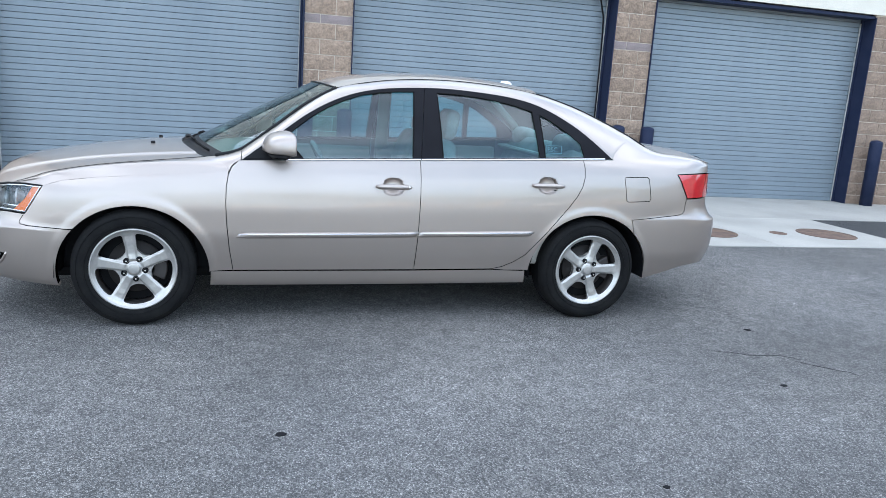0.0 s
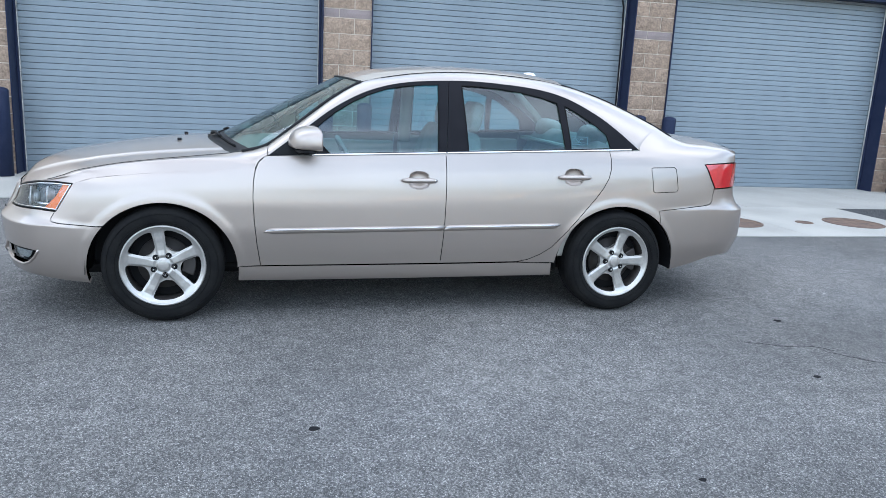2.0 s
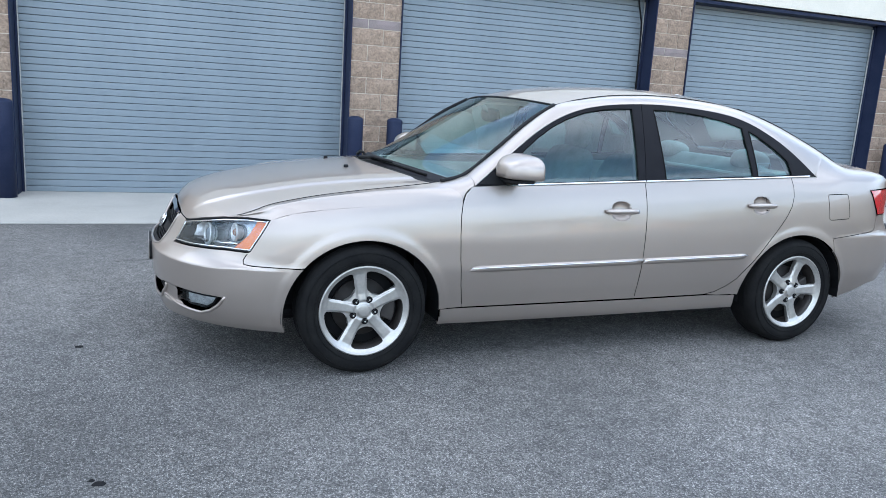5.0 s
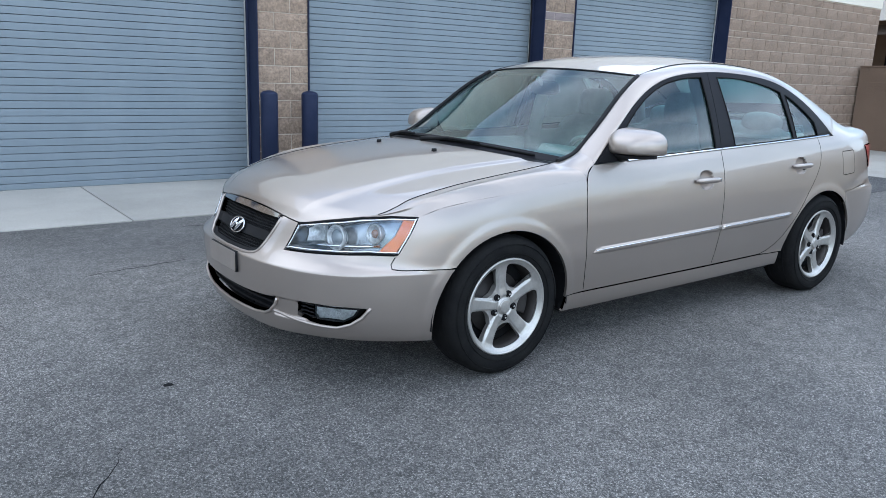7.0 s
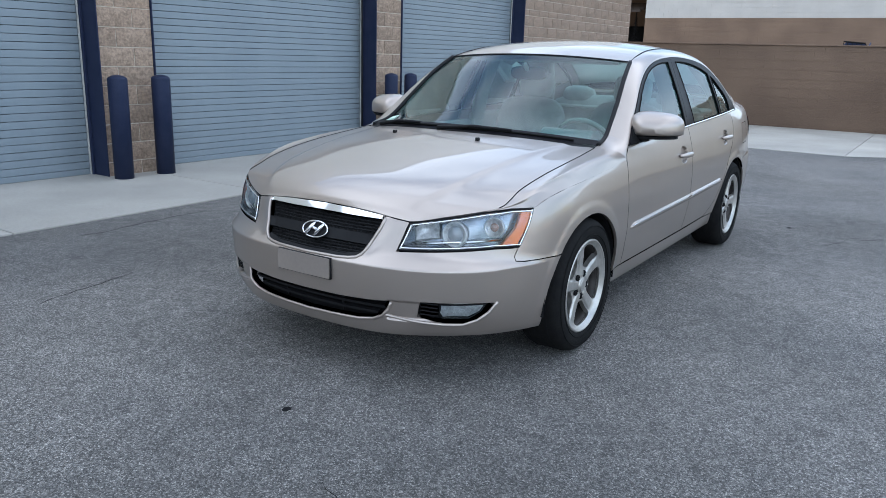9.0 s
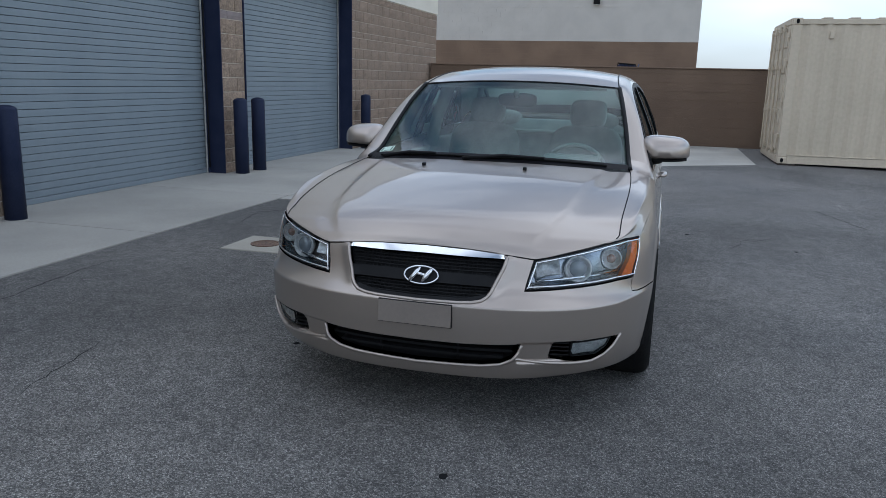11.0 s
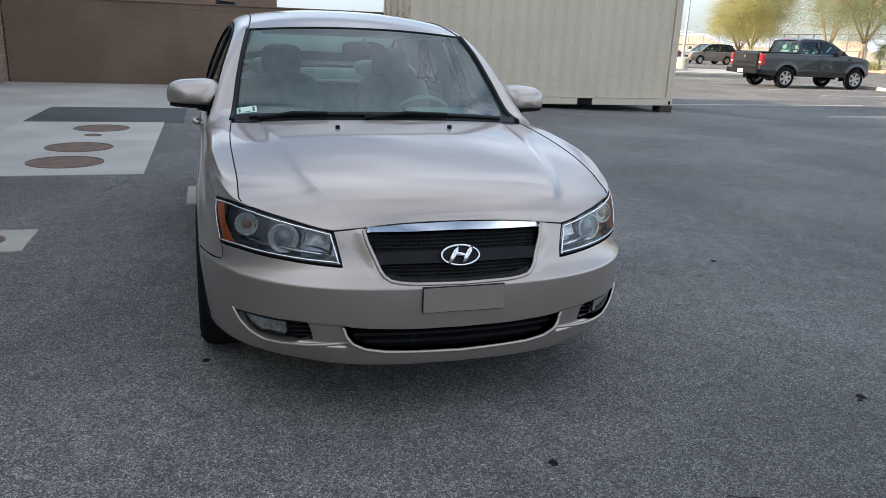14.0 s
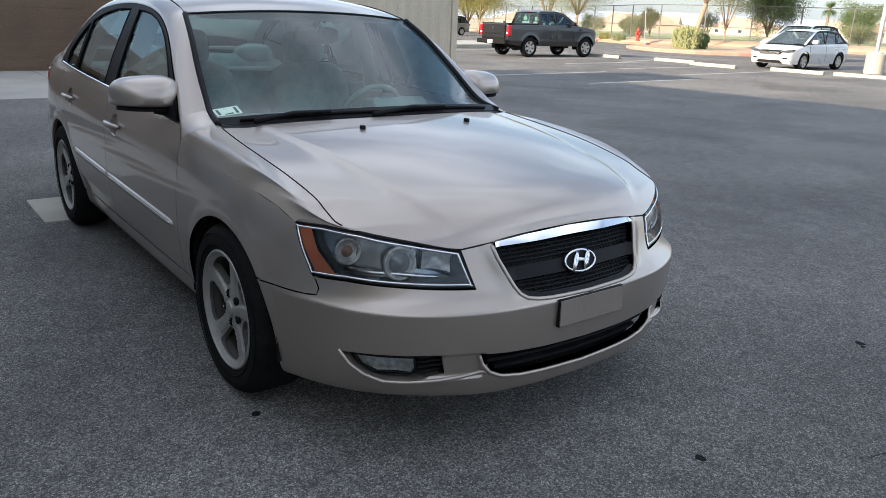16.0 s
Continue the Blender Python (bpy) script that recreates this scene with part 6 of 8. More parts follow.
    for a, b in zip(rings, rings[1:]):
        for j in range(NB):
            sh.faces.new((a[j], a[(j + 1) % NB], b[(j + 1) % NB], b[j]))
    sh.faces.new(rings[0])
    inner = [sh.verts.new(v.co + Vector((-0.012, 0, 0)) + (c - v.co) * 0.06) for v in rings[-1]]
    for j in range(NB):
        sh.faces.new((rings[-1][j], rings[-1][(j + 1) % NB], inner[(j + 1) % NB], inner[j]))
    gl = bmesh.new()
    gl.faces.new([gl.verts.new(v.co + Vector((-0.014, 0, 0.0)) + (c + Vector((0, 0, 0.02)) - v.co) * 0.04) for v in rings[-1]])
    part("mirror_shell", sh, "paint", mr, smooth=True)
    part("mirror_glass", gl, "chrome", mr)
    ft = bmesh.new()
    add_tube(ft, [pane(-0.62, 0.985, s, 0.0), pane(-0.62, 0.985, s, 0.04), c + Vector((0.0, -s * 0.06, -0.026))], [0.036, 0.030, 0.026], 12)
    part("mirror_arm", ft, "plastic", mr, smooth=True)
    bs = bmesh.new()
    rows = []
    for k in range(11):
        q = -1 + k / 5
        w = 0.055 * math.sqrt(max(0.05, 1 - abs(q) ** 3))
        rows.append([bs.verts.new(c + Vector((0.004 + 0.024 * q + dx * w, s * q * 0.122, dz - 0.006 * (1 - q * q)))) for dx, dz in ((-1, -0.030), (-0.85, -0.044), (0.85, -0.044), (1, -0.030))])
    for a, b in zip(rows, rows[1:]):
        for k in range(4):
            bs.faces.new((a[k], a[(k + 1) % 4], b[(k + 1) % 4], b[k]))
    bs.faces.new(rows[0])
    bs.faces.new(rows[-1])
    part("mirror_foot", bs, "plastic", mr, "black strip under the mirror shell")
    panel("sail_panel", [(-0.775, 0.955), (-0.60, 1.080), (-0.575, 1.07), (-0.478, 0.962)], lambda a, b: pane(a, b, s, 0.0075), "plastic", mr, gap=0, rim_depth=0.004, heart=Vector((0.2, 0, 0.9)))


# ---------- wheels ----------
def wheel(at, spoke_turn):
    """A five-spoke alloy wheel facing -y."""
    w = tagged(new("wheel"), "five-spoke silver alloy wheel with black tyre")
    w.parent = sedan
    w.matrix_world = at
    R, r = 0.327, 0.222
    ty = [(r - 0.004, -0.098), (r + 0.012, -0.108), (r + 0.030, -0.114), (0.272, -0.116), (0.295, -0.112), (0.308, -0.104), (0.318, -0.090), (R - 0.002, -0.070), (R, -0.03), (R, 0.03), (R - 0.002, 0.070), (0.318, 0.09), (0.30, 0.108), (0.27, 0.114), (r, 0.10)]
    b = lathe(ty, 64, "Y", closed=True)
    tyre = part("tyre", b, "rubber", w, smooth=True)
    for h in (-0.052, -0.018, 0.018, 0.052):
        gr = lathe([(R + 0.0008, h - 0.004), (R + 0.0008, h + 0.004), (R - 0.008, h + 0.003), (R - 0.008, h - 0.003)], 48, "Y", closed=True)
        part("tread_groove", gr, "dark", tyre)
    for ring_r in (0.250, 0.292):
        part("sidewall_rib", lathe([(ring_r - 0.002, -0.1145), (ring_r, -0.1175), (ring_r + 0.002, -0.1145)], 64, "Y", closed=True), "rubber", tyre, smooth=True)
    prof = [(r + 0.006, -0.100), (r + 0.007, -0.106), (r + 0.002, -0.111), (r - 0.004, -0.110), (r - 0.006, -0.100), (r - 0.012, -0.086), (r - 0.002, -0.086)]
    rim = part("rim", lathe(prof, 64, "Y", closed=True), "alloy", w, smooth=True)
    # dark iron on the alloy barrel paints the shade inside the rim
    part("rim_barrel", lathe([(r - 0.011, -0.087), (r - 0.022, -0.05), (r - 0.026, 0.02), (r - 0.004, 0.09), (r - 0.001, 0.09), (r - 0.003, -0.085)], 64, "Y", closed=True), "iron", w, "inner rim barrel in dark iron that paints its shade", smooth=True)
    axes = [radians(spoke_turn + 72 * i) for i in range(5)]

    def face(x, z):
        q = math.hypot(x, z)
        y = float(np.interp(q, (0, 0.034, 0.044, 0.085, 0.13, 0.165, 0.185, 0.203, 0.214, 0.220), (-0.086, -0.086, -0.079, -0.073, -0.073, -0.077, -0.083, -0.094, -0.104, -0.107)))
        off = min((abs(x * math.sin(a) - z * math.cos(a)) for a in axes if x * math.cos(a) + z * math.sin(a) > 0), default=1.0)
        half = 0.014 + 0.045 * q
        return Vector((x, y - 0.010 * (1 - smooth_step((off - half) / 0.010)) * smooth_step((q - 0.036) / 0.02) * (1 - smooth_step((q - 0.150) / 0.060)), z))

    holes = []
    for i in range(5):
        mid = radians(spoke_turn + 36 + 72 * i)
        limit = lambda q: radians(36) - math.asin((0.023 + 0.055 * q) / q)
        pts = [(q, -limit(q)) for q in (0.104, 0.125, 0.150, 0.172, 0.188)] + [(0.198, -limit(0.198) + 0.05)] + [(0.201, t * limit(0.201) * 0.75) for t in (-0.7, 0, 0.7)] + [(0.198, limit(0.198) - 0.05)] + [(q, limit(q)) for q in (0.188, 0.172, 0.150, 0.125, 0.104)] + [(0.090, 0.10), (0.090, -0.10)]
        for _ in range(2):
            xy = [(q * math.cos(mid + t), q * math.sin(mid + t)) if _ == 0 else (q, t) for q, t in pts]
            pts = []
            for (x0, z0), (x1, z1) in zip(xy, xy[1:] + xy[:1]):
                pts += [(0.75 * x0 + 0.25 * x1, 0.75 * z0 + 0.25 * z1), (0.25 * x0 + 0.75 * x1, 0.25 * z0 + 0.75 * z1)]
        holes.append(pts)
    disc = [(0.219 * math.cos(k * math.pi / 40), 0.219 * math.sin(k * math.pi / 40)) for k in range(80)]
    spokes = panel("spokes", disc, face, "alloy", rim, holes=holes, gap=0, step=0.0075, edge=0.009, rim_depth=0.030, heart=Vector((0, 1, 0)))
    hub = part("hub", lathe([(0.060, -0.03), (0.060, -0.070), (0.040, -0.080), (0.034, -0.086), (0.030, -0.090), (0.001, -0.092)], 36, "Y"), "alloy", w, smooth=True)
    part("centre_cap", lathe([(0.031, -0.0885), (0.030, -0.0935), (0.027, -0.0945), (0.001, -0.0945)], 28, "Y"), "alloy", hub, smooth=True)
    for i in range(5):
        a = radians(spoke_turn + 36 + 72 * i)
        c = Vector((0.058 * math.cos(a), 0, 0.058 * math.sin(a)))
        # nut and pocket in near-black, painting the shade of the lug hole
        nut = lathe([(0.0165, -0.06), (0.0165, -0.0835), (0.0125, -0.0845), (0.012, -0.078), (0.0095, -0.078), (0.0095, -0.088), (0.006, -0.091), (0.001, -0.091)], 14, "Y")
        nut.transform(Matrix.Translation(c))
        socket = part("lug_nut", nut, "dark", hub)
        tip = lathe([(0.005, -0.0905), (0.004, -0.0925), (0.001, -0.093)], 10, "Y")
        tip.transform(Matrix.Translation(c))
        part("stud", tip, "alloy", w, smooth=True)
    part("brake_disc", lathe([(0.145, 0.0), (0.145, -0.02), (0.075, -0.02), (0.07, -0.045), (0.001, -0.045)], 40, "Y"), "iron", w, smooth=True)
    cal = prism([(0.10 * math.cos(radians(q)), 0.10 * math.sin(radians(q))) for q in range(-25, 30, 9)] + [(0.17 * math.cos(radians(q)), 0.17 * math.sin(radians(q))) for q in range(29, -30, -9)], -0.055, 0.03, "Y", 0.006)
    part("brake_caliper", cal, "iron", w)
    # near-black bowl that paints the shade seen through the spokes
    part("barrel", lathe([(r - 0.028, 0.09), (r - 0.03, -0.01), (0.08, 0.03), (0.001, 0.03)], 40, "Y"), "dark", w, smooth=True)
    return w


wheel(pose(-1.365, -0.800, 0.327), 98)
wheel(pose(1.365, -0.800, 0.327), 73)
wheel(pose(-1.365, 0.800, 0.327, 0, 0, 180), 80)
wheel(pose(1.365, 0.800, 0.327, 0, 0, 180), 60)

# ---------- under the skin: wells, floor, engine bay, cabin ----------
for s in (-1, 1):
    for xw in WHEELS:
        well = bmesh.new()
        ring0, ring1 = [], []
        for k in range(25):
            a = radians(-4 + 188 * k / 24)
            rx = 0.405
            ring0.append(well.verts.new((xw + rx * math.cos(a), s * 0.886, 0.300 + 0.388 * math.sin(a))))
            ring1.append(well.verts.new((xw + rx * math.cos(a), s * 0.60, 0.300 + 0.388 * math.sin(a))))
        for k in range(24):
            well.faces.new((ring0[k], ring0[k + 1], ring1[k + 1], ring1[k]))
        well.faces.new(ring1)
        part("wheel_well", well, "plastic", sedan, smooth=False)
    for nm, x0, x1 in (("front_door_trim", -0.84, 0.20), ("rear_door_trim", 0.24, 1.24)):
        tr = bmesh.new()
        add_box(tr, x0, x1, min(s * 0.735, s * 0.80), max(s * 0.735, s * 0.80), 0.34, 0.925 + (x0 + 0.8) * 0.0425, 0.02, 2)
        add_box(tr, x0 + 0.2, x1 - 0.1, min(s * 0.66, s * 0.735), max(s * 0.66, s * 0.735), 0.64, 0.70, 0.02, 2)
        part(nm, tr, "cabin", sedan)
    pl = bmesh.new()
    add_tube(pl, [Vector((0.285, s * 0.745, 0.93)), Vector((0.28, s * 0.69, 1.15)), Vector((0.275, s * 0.60, 1.38))], [0.05, 0.045, 0.05], 8)
    part("inner_pillar", pl, "cabin", sedan, smooth=True)
    cp = bmesh.new()
    add_tube(cp, [Vector((1.46, s * 0.73, 1.0)), Vector((1.36, s * 0.66, 1.16)), Vector((1.12, s * 0.565, 1.36))], [0.045, 0.03, 0.025], 8)
    part("inner_rear_pillar", cp, "cabin", sedan, smooth=True)
part("underbody", box(-2.0, 1.80, -0.62, 0.62, 0.215, 0.30, 0.03), "plastic", sedan)
part("sill_floor", box(-0.95, 0.93, -0.84, 0.84, 0.21, 0.33, 0.02), "plastic", sedan)
part("bulkhead", box(-1.06, -0.98, -0.72, 0.72, 0.30, 0.90), "dark", sedan)
part("engine_block", box(-2.05, -1.10, -0.55, 0.55, 0.30, 0.70, 0.05), "dark", sedan)
part("boot_floor", box(1.35, 2.25, -0.60, 0.60, 0.30, 0.95, 0.03), "dark", sedan)
part("parcel_shelf", box(1.22, 1.86, -0.64, 0.64, 0.98, 1.01, 0.01), "cabin", sedan)
part("headlining", prism([(-0.25, 1.365), (0.1, 1.415), (0.5, 1.43), (0.85, 1.415), (1.05, 1.385), (1.05, 1.375), (0.5, 1.415), (0.1, 1.40), (-0.25, 1.35)], -0.54, 0.54, "Y"), "cabin", sedan)
dash = prism([(-1.05, 0.92), (-0.80, 0.955), (-0.55, 0.935), (-0.44, 0.86), (-0.42, 0.72), (-0.60, 0.55), (-1.0, 0.5)], -0.72, 0.72, "Y", 0.02)
part("dashboard", dash, "dash", sedan, smooth=False)
part("instrument_hood", prism([(-0.62, 0.93), (-0.56, 0.985), (-0.46, 0.975), (-0.43, 0.91)], -0.55, -0.22, "Y", 0.015), "dash", sedan)
part("centre_console", box(-0.5, 0.35, -0.13, 0.13, 0.3, 0.58, 0.04, 2), "cabin", sedan)

st = tagged(new("steering_wheel"), "grey four-spoke steering wheel")
st.parent = sedan
sw_at = Matrix.Translation((-0.28, -0.38, 0.86)) @ Vector((0.88, 0, 0.47)).to_track_quat("Z", "Y").to_matrix().to_4x4()
rb = bmesh.new()
add_tube(rb, [(0.185 * math.cos(k * math.pi / 16), 0.185 * math.sin(k * math.pi / 16), 0) for k in range(33)], 0.015, 8, caps=False)
rb.transform(sw_at)
part("wheel_rim", rb, "dash", st, smooth=True)
for k in range(4):
    a = radians(20 + (0, 140, 200, 320)[k])
    hb = bmesh.new()
    add_tube(hb, [(0.03 * math.cos(a), 0.03 * math.sin(a), -0.02), (0.18 * math.cos(a), 0.18 * math.sin(a), 0)], [0.022, 0.014], 6)
    hb.transform(sw_at)
    part("spoke", hb, "dash", st, smooth=True)
hb = lathe([(0.001, 0.01), (0.06, 0.008), (0.075, -0.01), (0.05, -0.05)], 20)
hb.transform(sw_at)
part("boss", hb, "dash", st, smooth=True)


def cushion(name, size, at, material, parent, power=3.0, n=10):
    """A padded block: a rounded box of half sizes, posed."""
    bm = bmesh.new()
    bmesh.ops.create_uvsphere(bm, u_segments=24, v_segments=14, radius=1.0)
    e = 2.0 / power
    for v in bm.verts:
        v.co = Vector([math.copysign(abs(c) ** e, c) * h for c, h in zip(v.co, size)])
    bm.transform(at)
    return part(name, bm, material, parent, smooth=True)


for s in (-1, 1):
    seat = tagged(new("front_seat"), "beige-grey cloth front seat with headrest")
    seat.parent = sedan
    cushion("seat_base", (0.27, 0.255, 0.10), pose(0.10, s * 0.37, 0.48, 0, -8, 0), "cloth", seat)
    cushion("seat_back", (0.085, 0.265, 0.325), pose(0.39, s * 0.37, 0.78, 0, 16, 0), "cloth", seat, 4.2)
    hr = cushion("headrest", (0.050, 0.130, 0.098), pose(0.51, s * 0.37, 1.182, 0, 10, 0), "cloth", seat, 3.8)
    for q in (-0.055, 0.055):
        bm = bmesh.new()
        add_tube(bm, [(0.465, s * 0.37 + q, 1.03), (0.497, s * 0.37 + q, 1.14)], 0.007, 6)
        part("headrest_post", bm, "chrome", hr, smooth=True)
bench = tagged(new("rear_seat"), "beige-grey cloth rear bench with headrests")
bench.parent = sedan
cushion("bench_base", (0.28, 0.66, 0.11), pose(0.98, 0, 0.50, 0, -6, 0), "cloth", bench, 5)
cushion("bench_back", (0.10, 0.66, 0.32), pose(1.28, 0, 0.78, 0, 22, 0), "cloth", bench, 5)
for y in (-0.40, 0.40):
    cushion("headrest", (0.085, 0.14, 0.075), pose(1.36, y, 1.085, 0, 12, 0), "cloth", bench, 2.6)
rv = tagged(new("rear_view_mirror"), "dark oval mirror under the roof")
rv.parent = sedan
cushion("housing", (0.022, 0.122, 0.042), pose(-0.36, -0.01, 1.285, 0, -8, 0), "plastic", rv, 3.4)
bm = bmesh.new()
add_tube(bm, [(-0.37, -0.01, 1.30), (-0.42, -0.01, 1.34)], 0.014, 8)
part("stem", bm, "dash", rv, smooth=True)

# printed stickers behind glass
stk = tagged(new("windscreen_sticker"), "pale green sticker with illegible print")
stk.parent = sedan


def on_screen(y, a, d=-0.004):
    e = float(Track(SCREEN_E)(a).y)
    return screen_f(a, (y / e + 1) / 2) + Vector((-0.5, 0, 0.85)) * d


def screen_patch(name, y0, y1, a0, a1, d, material, parent):
    bm = bmesh.new()
    bm.faces.new([bm.verts.new(on_screen(y, a, d)) for y, a in ((y0, a0), (y1, a0), (y1, a1), (y0, a1))])
    return part(name, bm, material, parent)


card = screen_patch("card", 0.712, 0.618, 0.150, 0.245, 0.0015, "sticker", stk)
for ya, yb, a0, a1 in ((0.704, 0.694, 0.162, 0.232), (0.682, 0.648, 0.160, 0.178), (0.638, 0.627, 0.162, 0.232)):
    screen_patch("print_bar", ya, yb, a0, a1, 0.0025, "ink", card)
digit = bpy.data.curves.new("digit", "FONT")
digit.body, digit.size = "5", 0.045
carrier = bpy.data.objects.new("digit_source", digit)
flat = bpy.data.meshes.new_from_object(carrier)
bpy.data.objects.remove(carrier)
for vert in flat.vertices:
    vert.co = on_screen(0.680 - vert.co.x, 0.190 + vert.co.y * 1.2, 0.0025)
flat.materials.clear()
flat.materials.append(M["ink"])
lettering = new("lettering", flat)
lettering.parent = card
qs = tagged(new("window_sticker"), "white print on the rear quarter glass")
qs.parent = sedan
for x0, x1, z0, z1 in ((1.03, 1.135, 1.058, 1.061), (1.03, 1.135, 1.104, 1.107), (1.03, 1.033, 1.058, 1.107), (1.132, 1.135, 1.058, 1.107)):
    bm = bmesh.new()
    bm.faces.new([bm.verts.new(pane(x, z, -1, -0.007)) for x, z in ((x0, z0), (x1, z0), (x1, z1), (x0, z1))])
    part("print_frame", bm, "faint_print", qs)
words = bpy.data.curves.new("print", "FONT")
words.body, words.size = "ESC", 0.042
carrier = bpy.data.objects.new("print_source", words)
flat = bpy.data.meshes.new_from_object(carrier)
bpy.data.objects.remove(carrier)
for vert in flat.vertices:
    vert.co = pane(1.037 + vert.co.x, 1.067 + vert.co.y, -1, -0.007)
flat.materials.clear()
flat.materials.append(M["faint_print"])
lettering = new("lettering", flat)
lettering.parent = qs


GZ = -0.12


# ---------- parked vehicles ----------
M["post_steel"] = surface("weathered_post_steel", (0.20, 0.19, 0.18), (0.15, 0.145, 0.14), scale=6, rough=0.6, metal=0.3)
M["sage_leaf"] = surface("sage_leaf", (0.30, 0.31, 0.15), (0.20, 0.22, 0.10), scale=3.0, rough=0.8)
M["car_glass"] = surface("dark_car_glass", (0.035, 0.045, 0.05), (0.05, 0.06, 0.065), scale=2, rough=0.06)
M["grey_paint"] = surface("dark_grey_paint", (0.013, 0.0132, 0.0145), (0.016, 0.0162, 0.0175), scale=2, rough=0.3, metal=0.2, coat=0.6)
M["white_paint"] = surface("white_car_paint", (0.46, 0.47, 0.49), (0.43, 0.44, 0.46), scale=2, rough=0.3, coat=0.8)
M["tan_paint"] = surface("bronze_car_paint", (0.22, 0.19, 0.16), (0.20, 0.17, 0.14), scale=2, rough=0.3, metal=0.4, coat=0.8)
M["maroon_paint"] = surface("maroon_car_paint", (0.055, 0.012, 0.016), (0.045, 0.010, 0.013), scale=2, rough=0.3, metal=0.3, coat=0.8)


def far_wheel(parent, x, y, r, side):
    w = tagged(new("wheel"), "six-spoke alloy wheel with black tyre")
    w.parent = parent
    w.matrix_parent_inverse = Matrix()
    w.matrix_basis = pose(x, y, r, 0, 0, 0 if side < 0 else 180)
    part("tyre", lathe([(r * 0.66, -0.10), (r * 0.80, -0.12), (r * 0.94, -0.115), (r, -0.08), (r, 0.08), (r * 0.94, 0.11), (r * 0.66, 0.10)], 30, "Y", closed=True), "rubber", w, smooth=True)
    rim = bmesh.new()
    merge(rim, lathe([(r * 0.67, -0.10), (r * 0.64, -0.115), (r * 0.58, -0.10), (r * 0.56, 0.05), (r * 0.66, 0.08)], 30, "Y", closed=True))
    for i in range(6):
        a = i * math.pi / 3 + 0.3
        d, t = Vector((math.cos(a), 0, math.sin(a))), Vector((-math.sin(a), 0, math.cos(a)))
        front = [d * q + t * h + Vector((0, yy, 0)) for q, h, yy in ((r * 0.06, -0.035, -0.098), (r * 0.06, 0.035, -0.098), (r * 0.62, 0.052, -0.108), (r * 0.62, -0.052, -0.108))]
        fv = [rim.verts.new(p) for p in front]
        bv = [rim.verts.new(p + Vector((0, 0.035, 0))) for p in front]
        rim.faces.new(fv)
        for k in range(4):
            rim.faces.new((fv[k], bv[k], bv[(k + 1) % 4], fv[(k + 1) % 4]))
    merge(rim, lathe([(r * 0.17, -0.06), (r * 0.16, -0.105), (r * 0.10, -0.112), (0.001, -0.112)], 16, "Y"))
    part("rim", rim, "alloy", w)
    part("brake_disc", lathe([(r * 0.50, 0.02), (r * 0.50, -0.01), (0.001, -0.01)], 20, "Y"), "iron", w)


def strip(name, pts, width, material, parent, end=0.0, crown=0.03, reach=1.0, lab=""):
    """A cross panel that joins both sides along (x, z) points; end bows it fore and aft."""
    bm = bmesh.new()
    rows = []
    for x, z in pts:
        rows.append([bm.verts.new((x + end * (1 - q * q), q * reach * width(x, z), z + crown * (1 - q ** 4))) for q in (-1, -0.93, -0.75, -0.4, 0, 0.4, 0.75, 0.93, 1)])
    for a, b in zip(rows, rows[1:]):
        for k in range(8):
            bm.faces.new((a[k], a[k + 1], b[k + 1], b[k]))
    return part(name, bm, material, parent, lab, smooth=True)


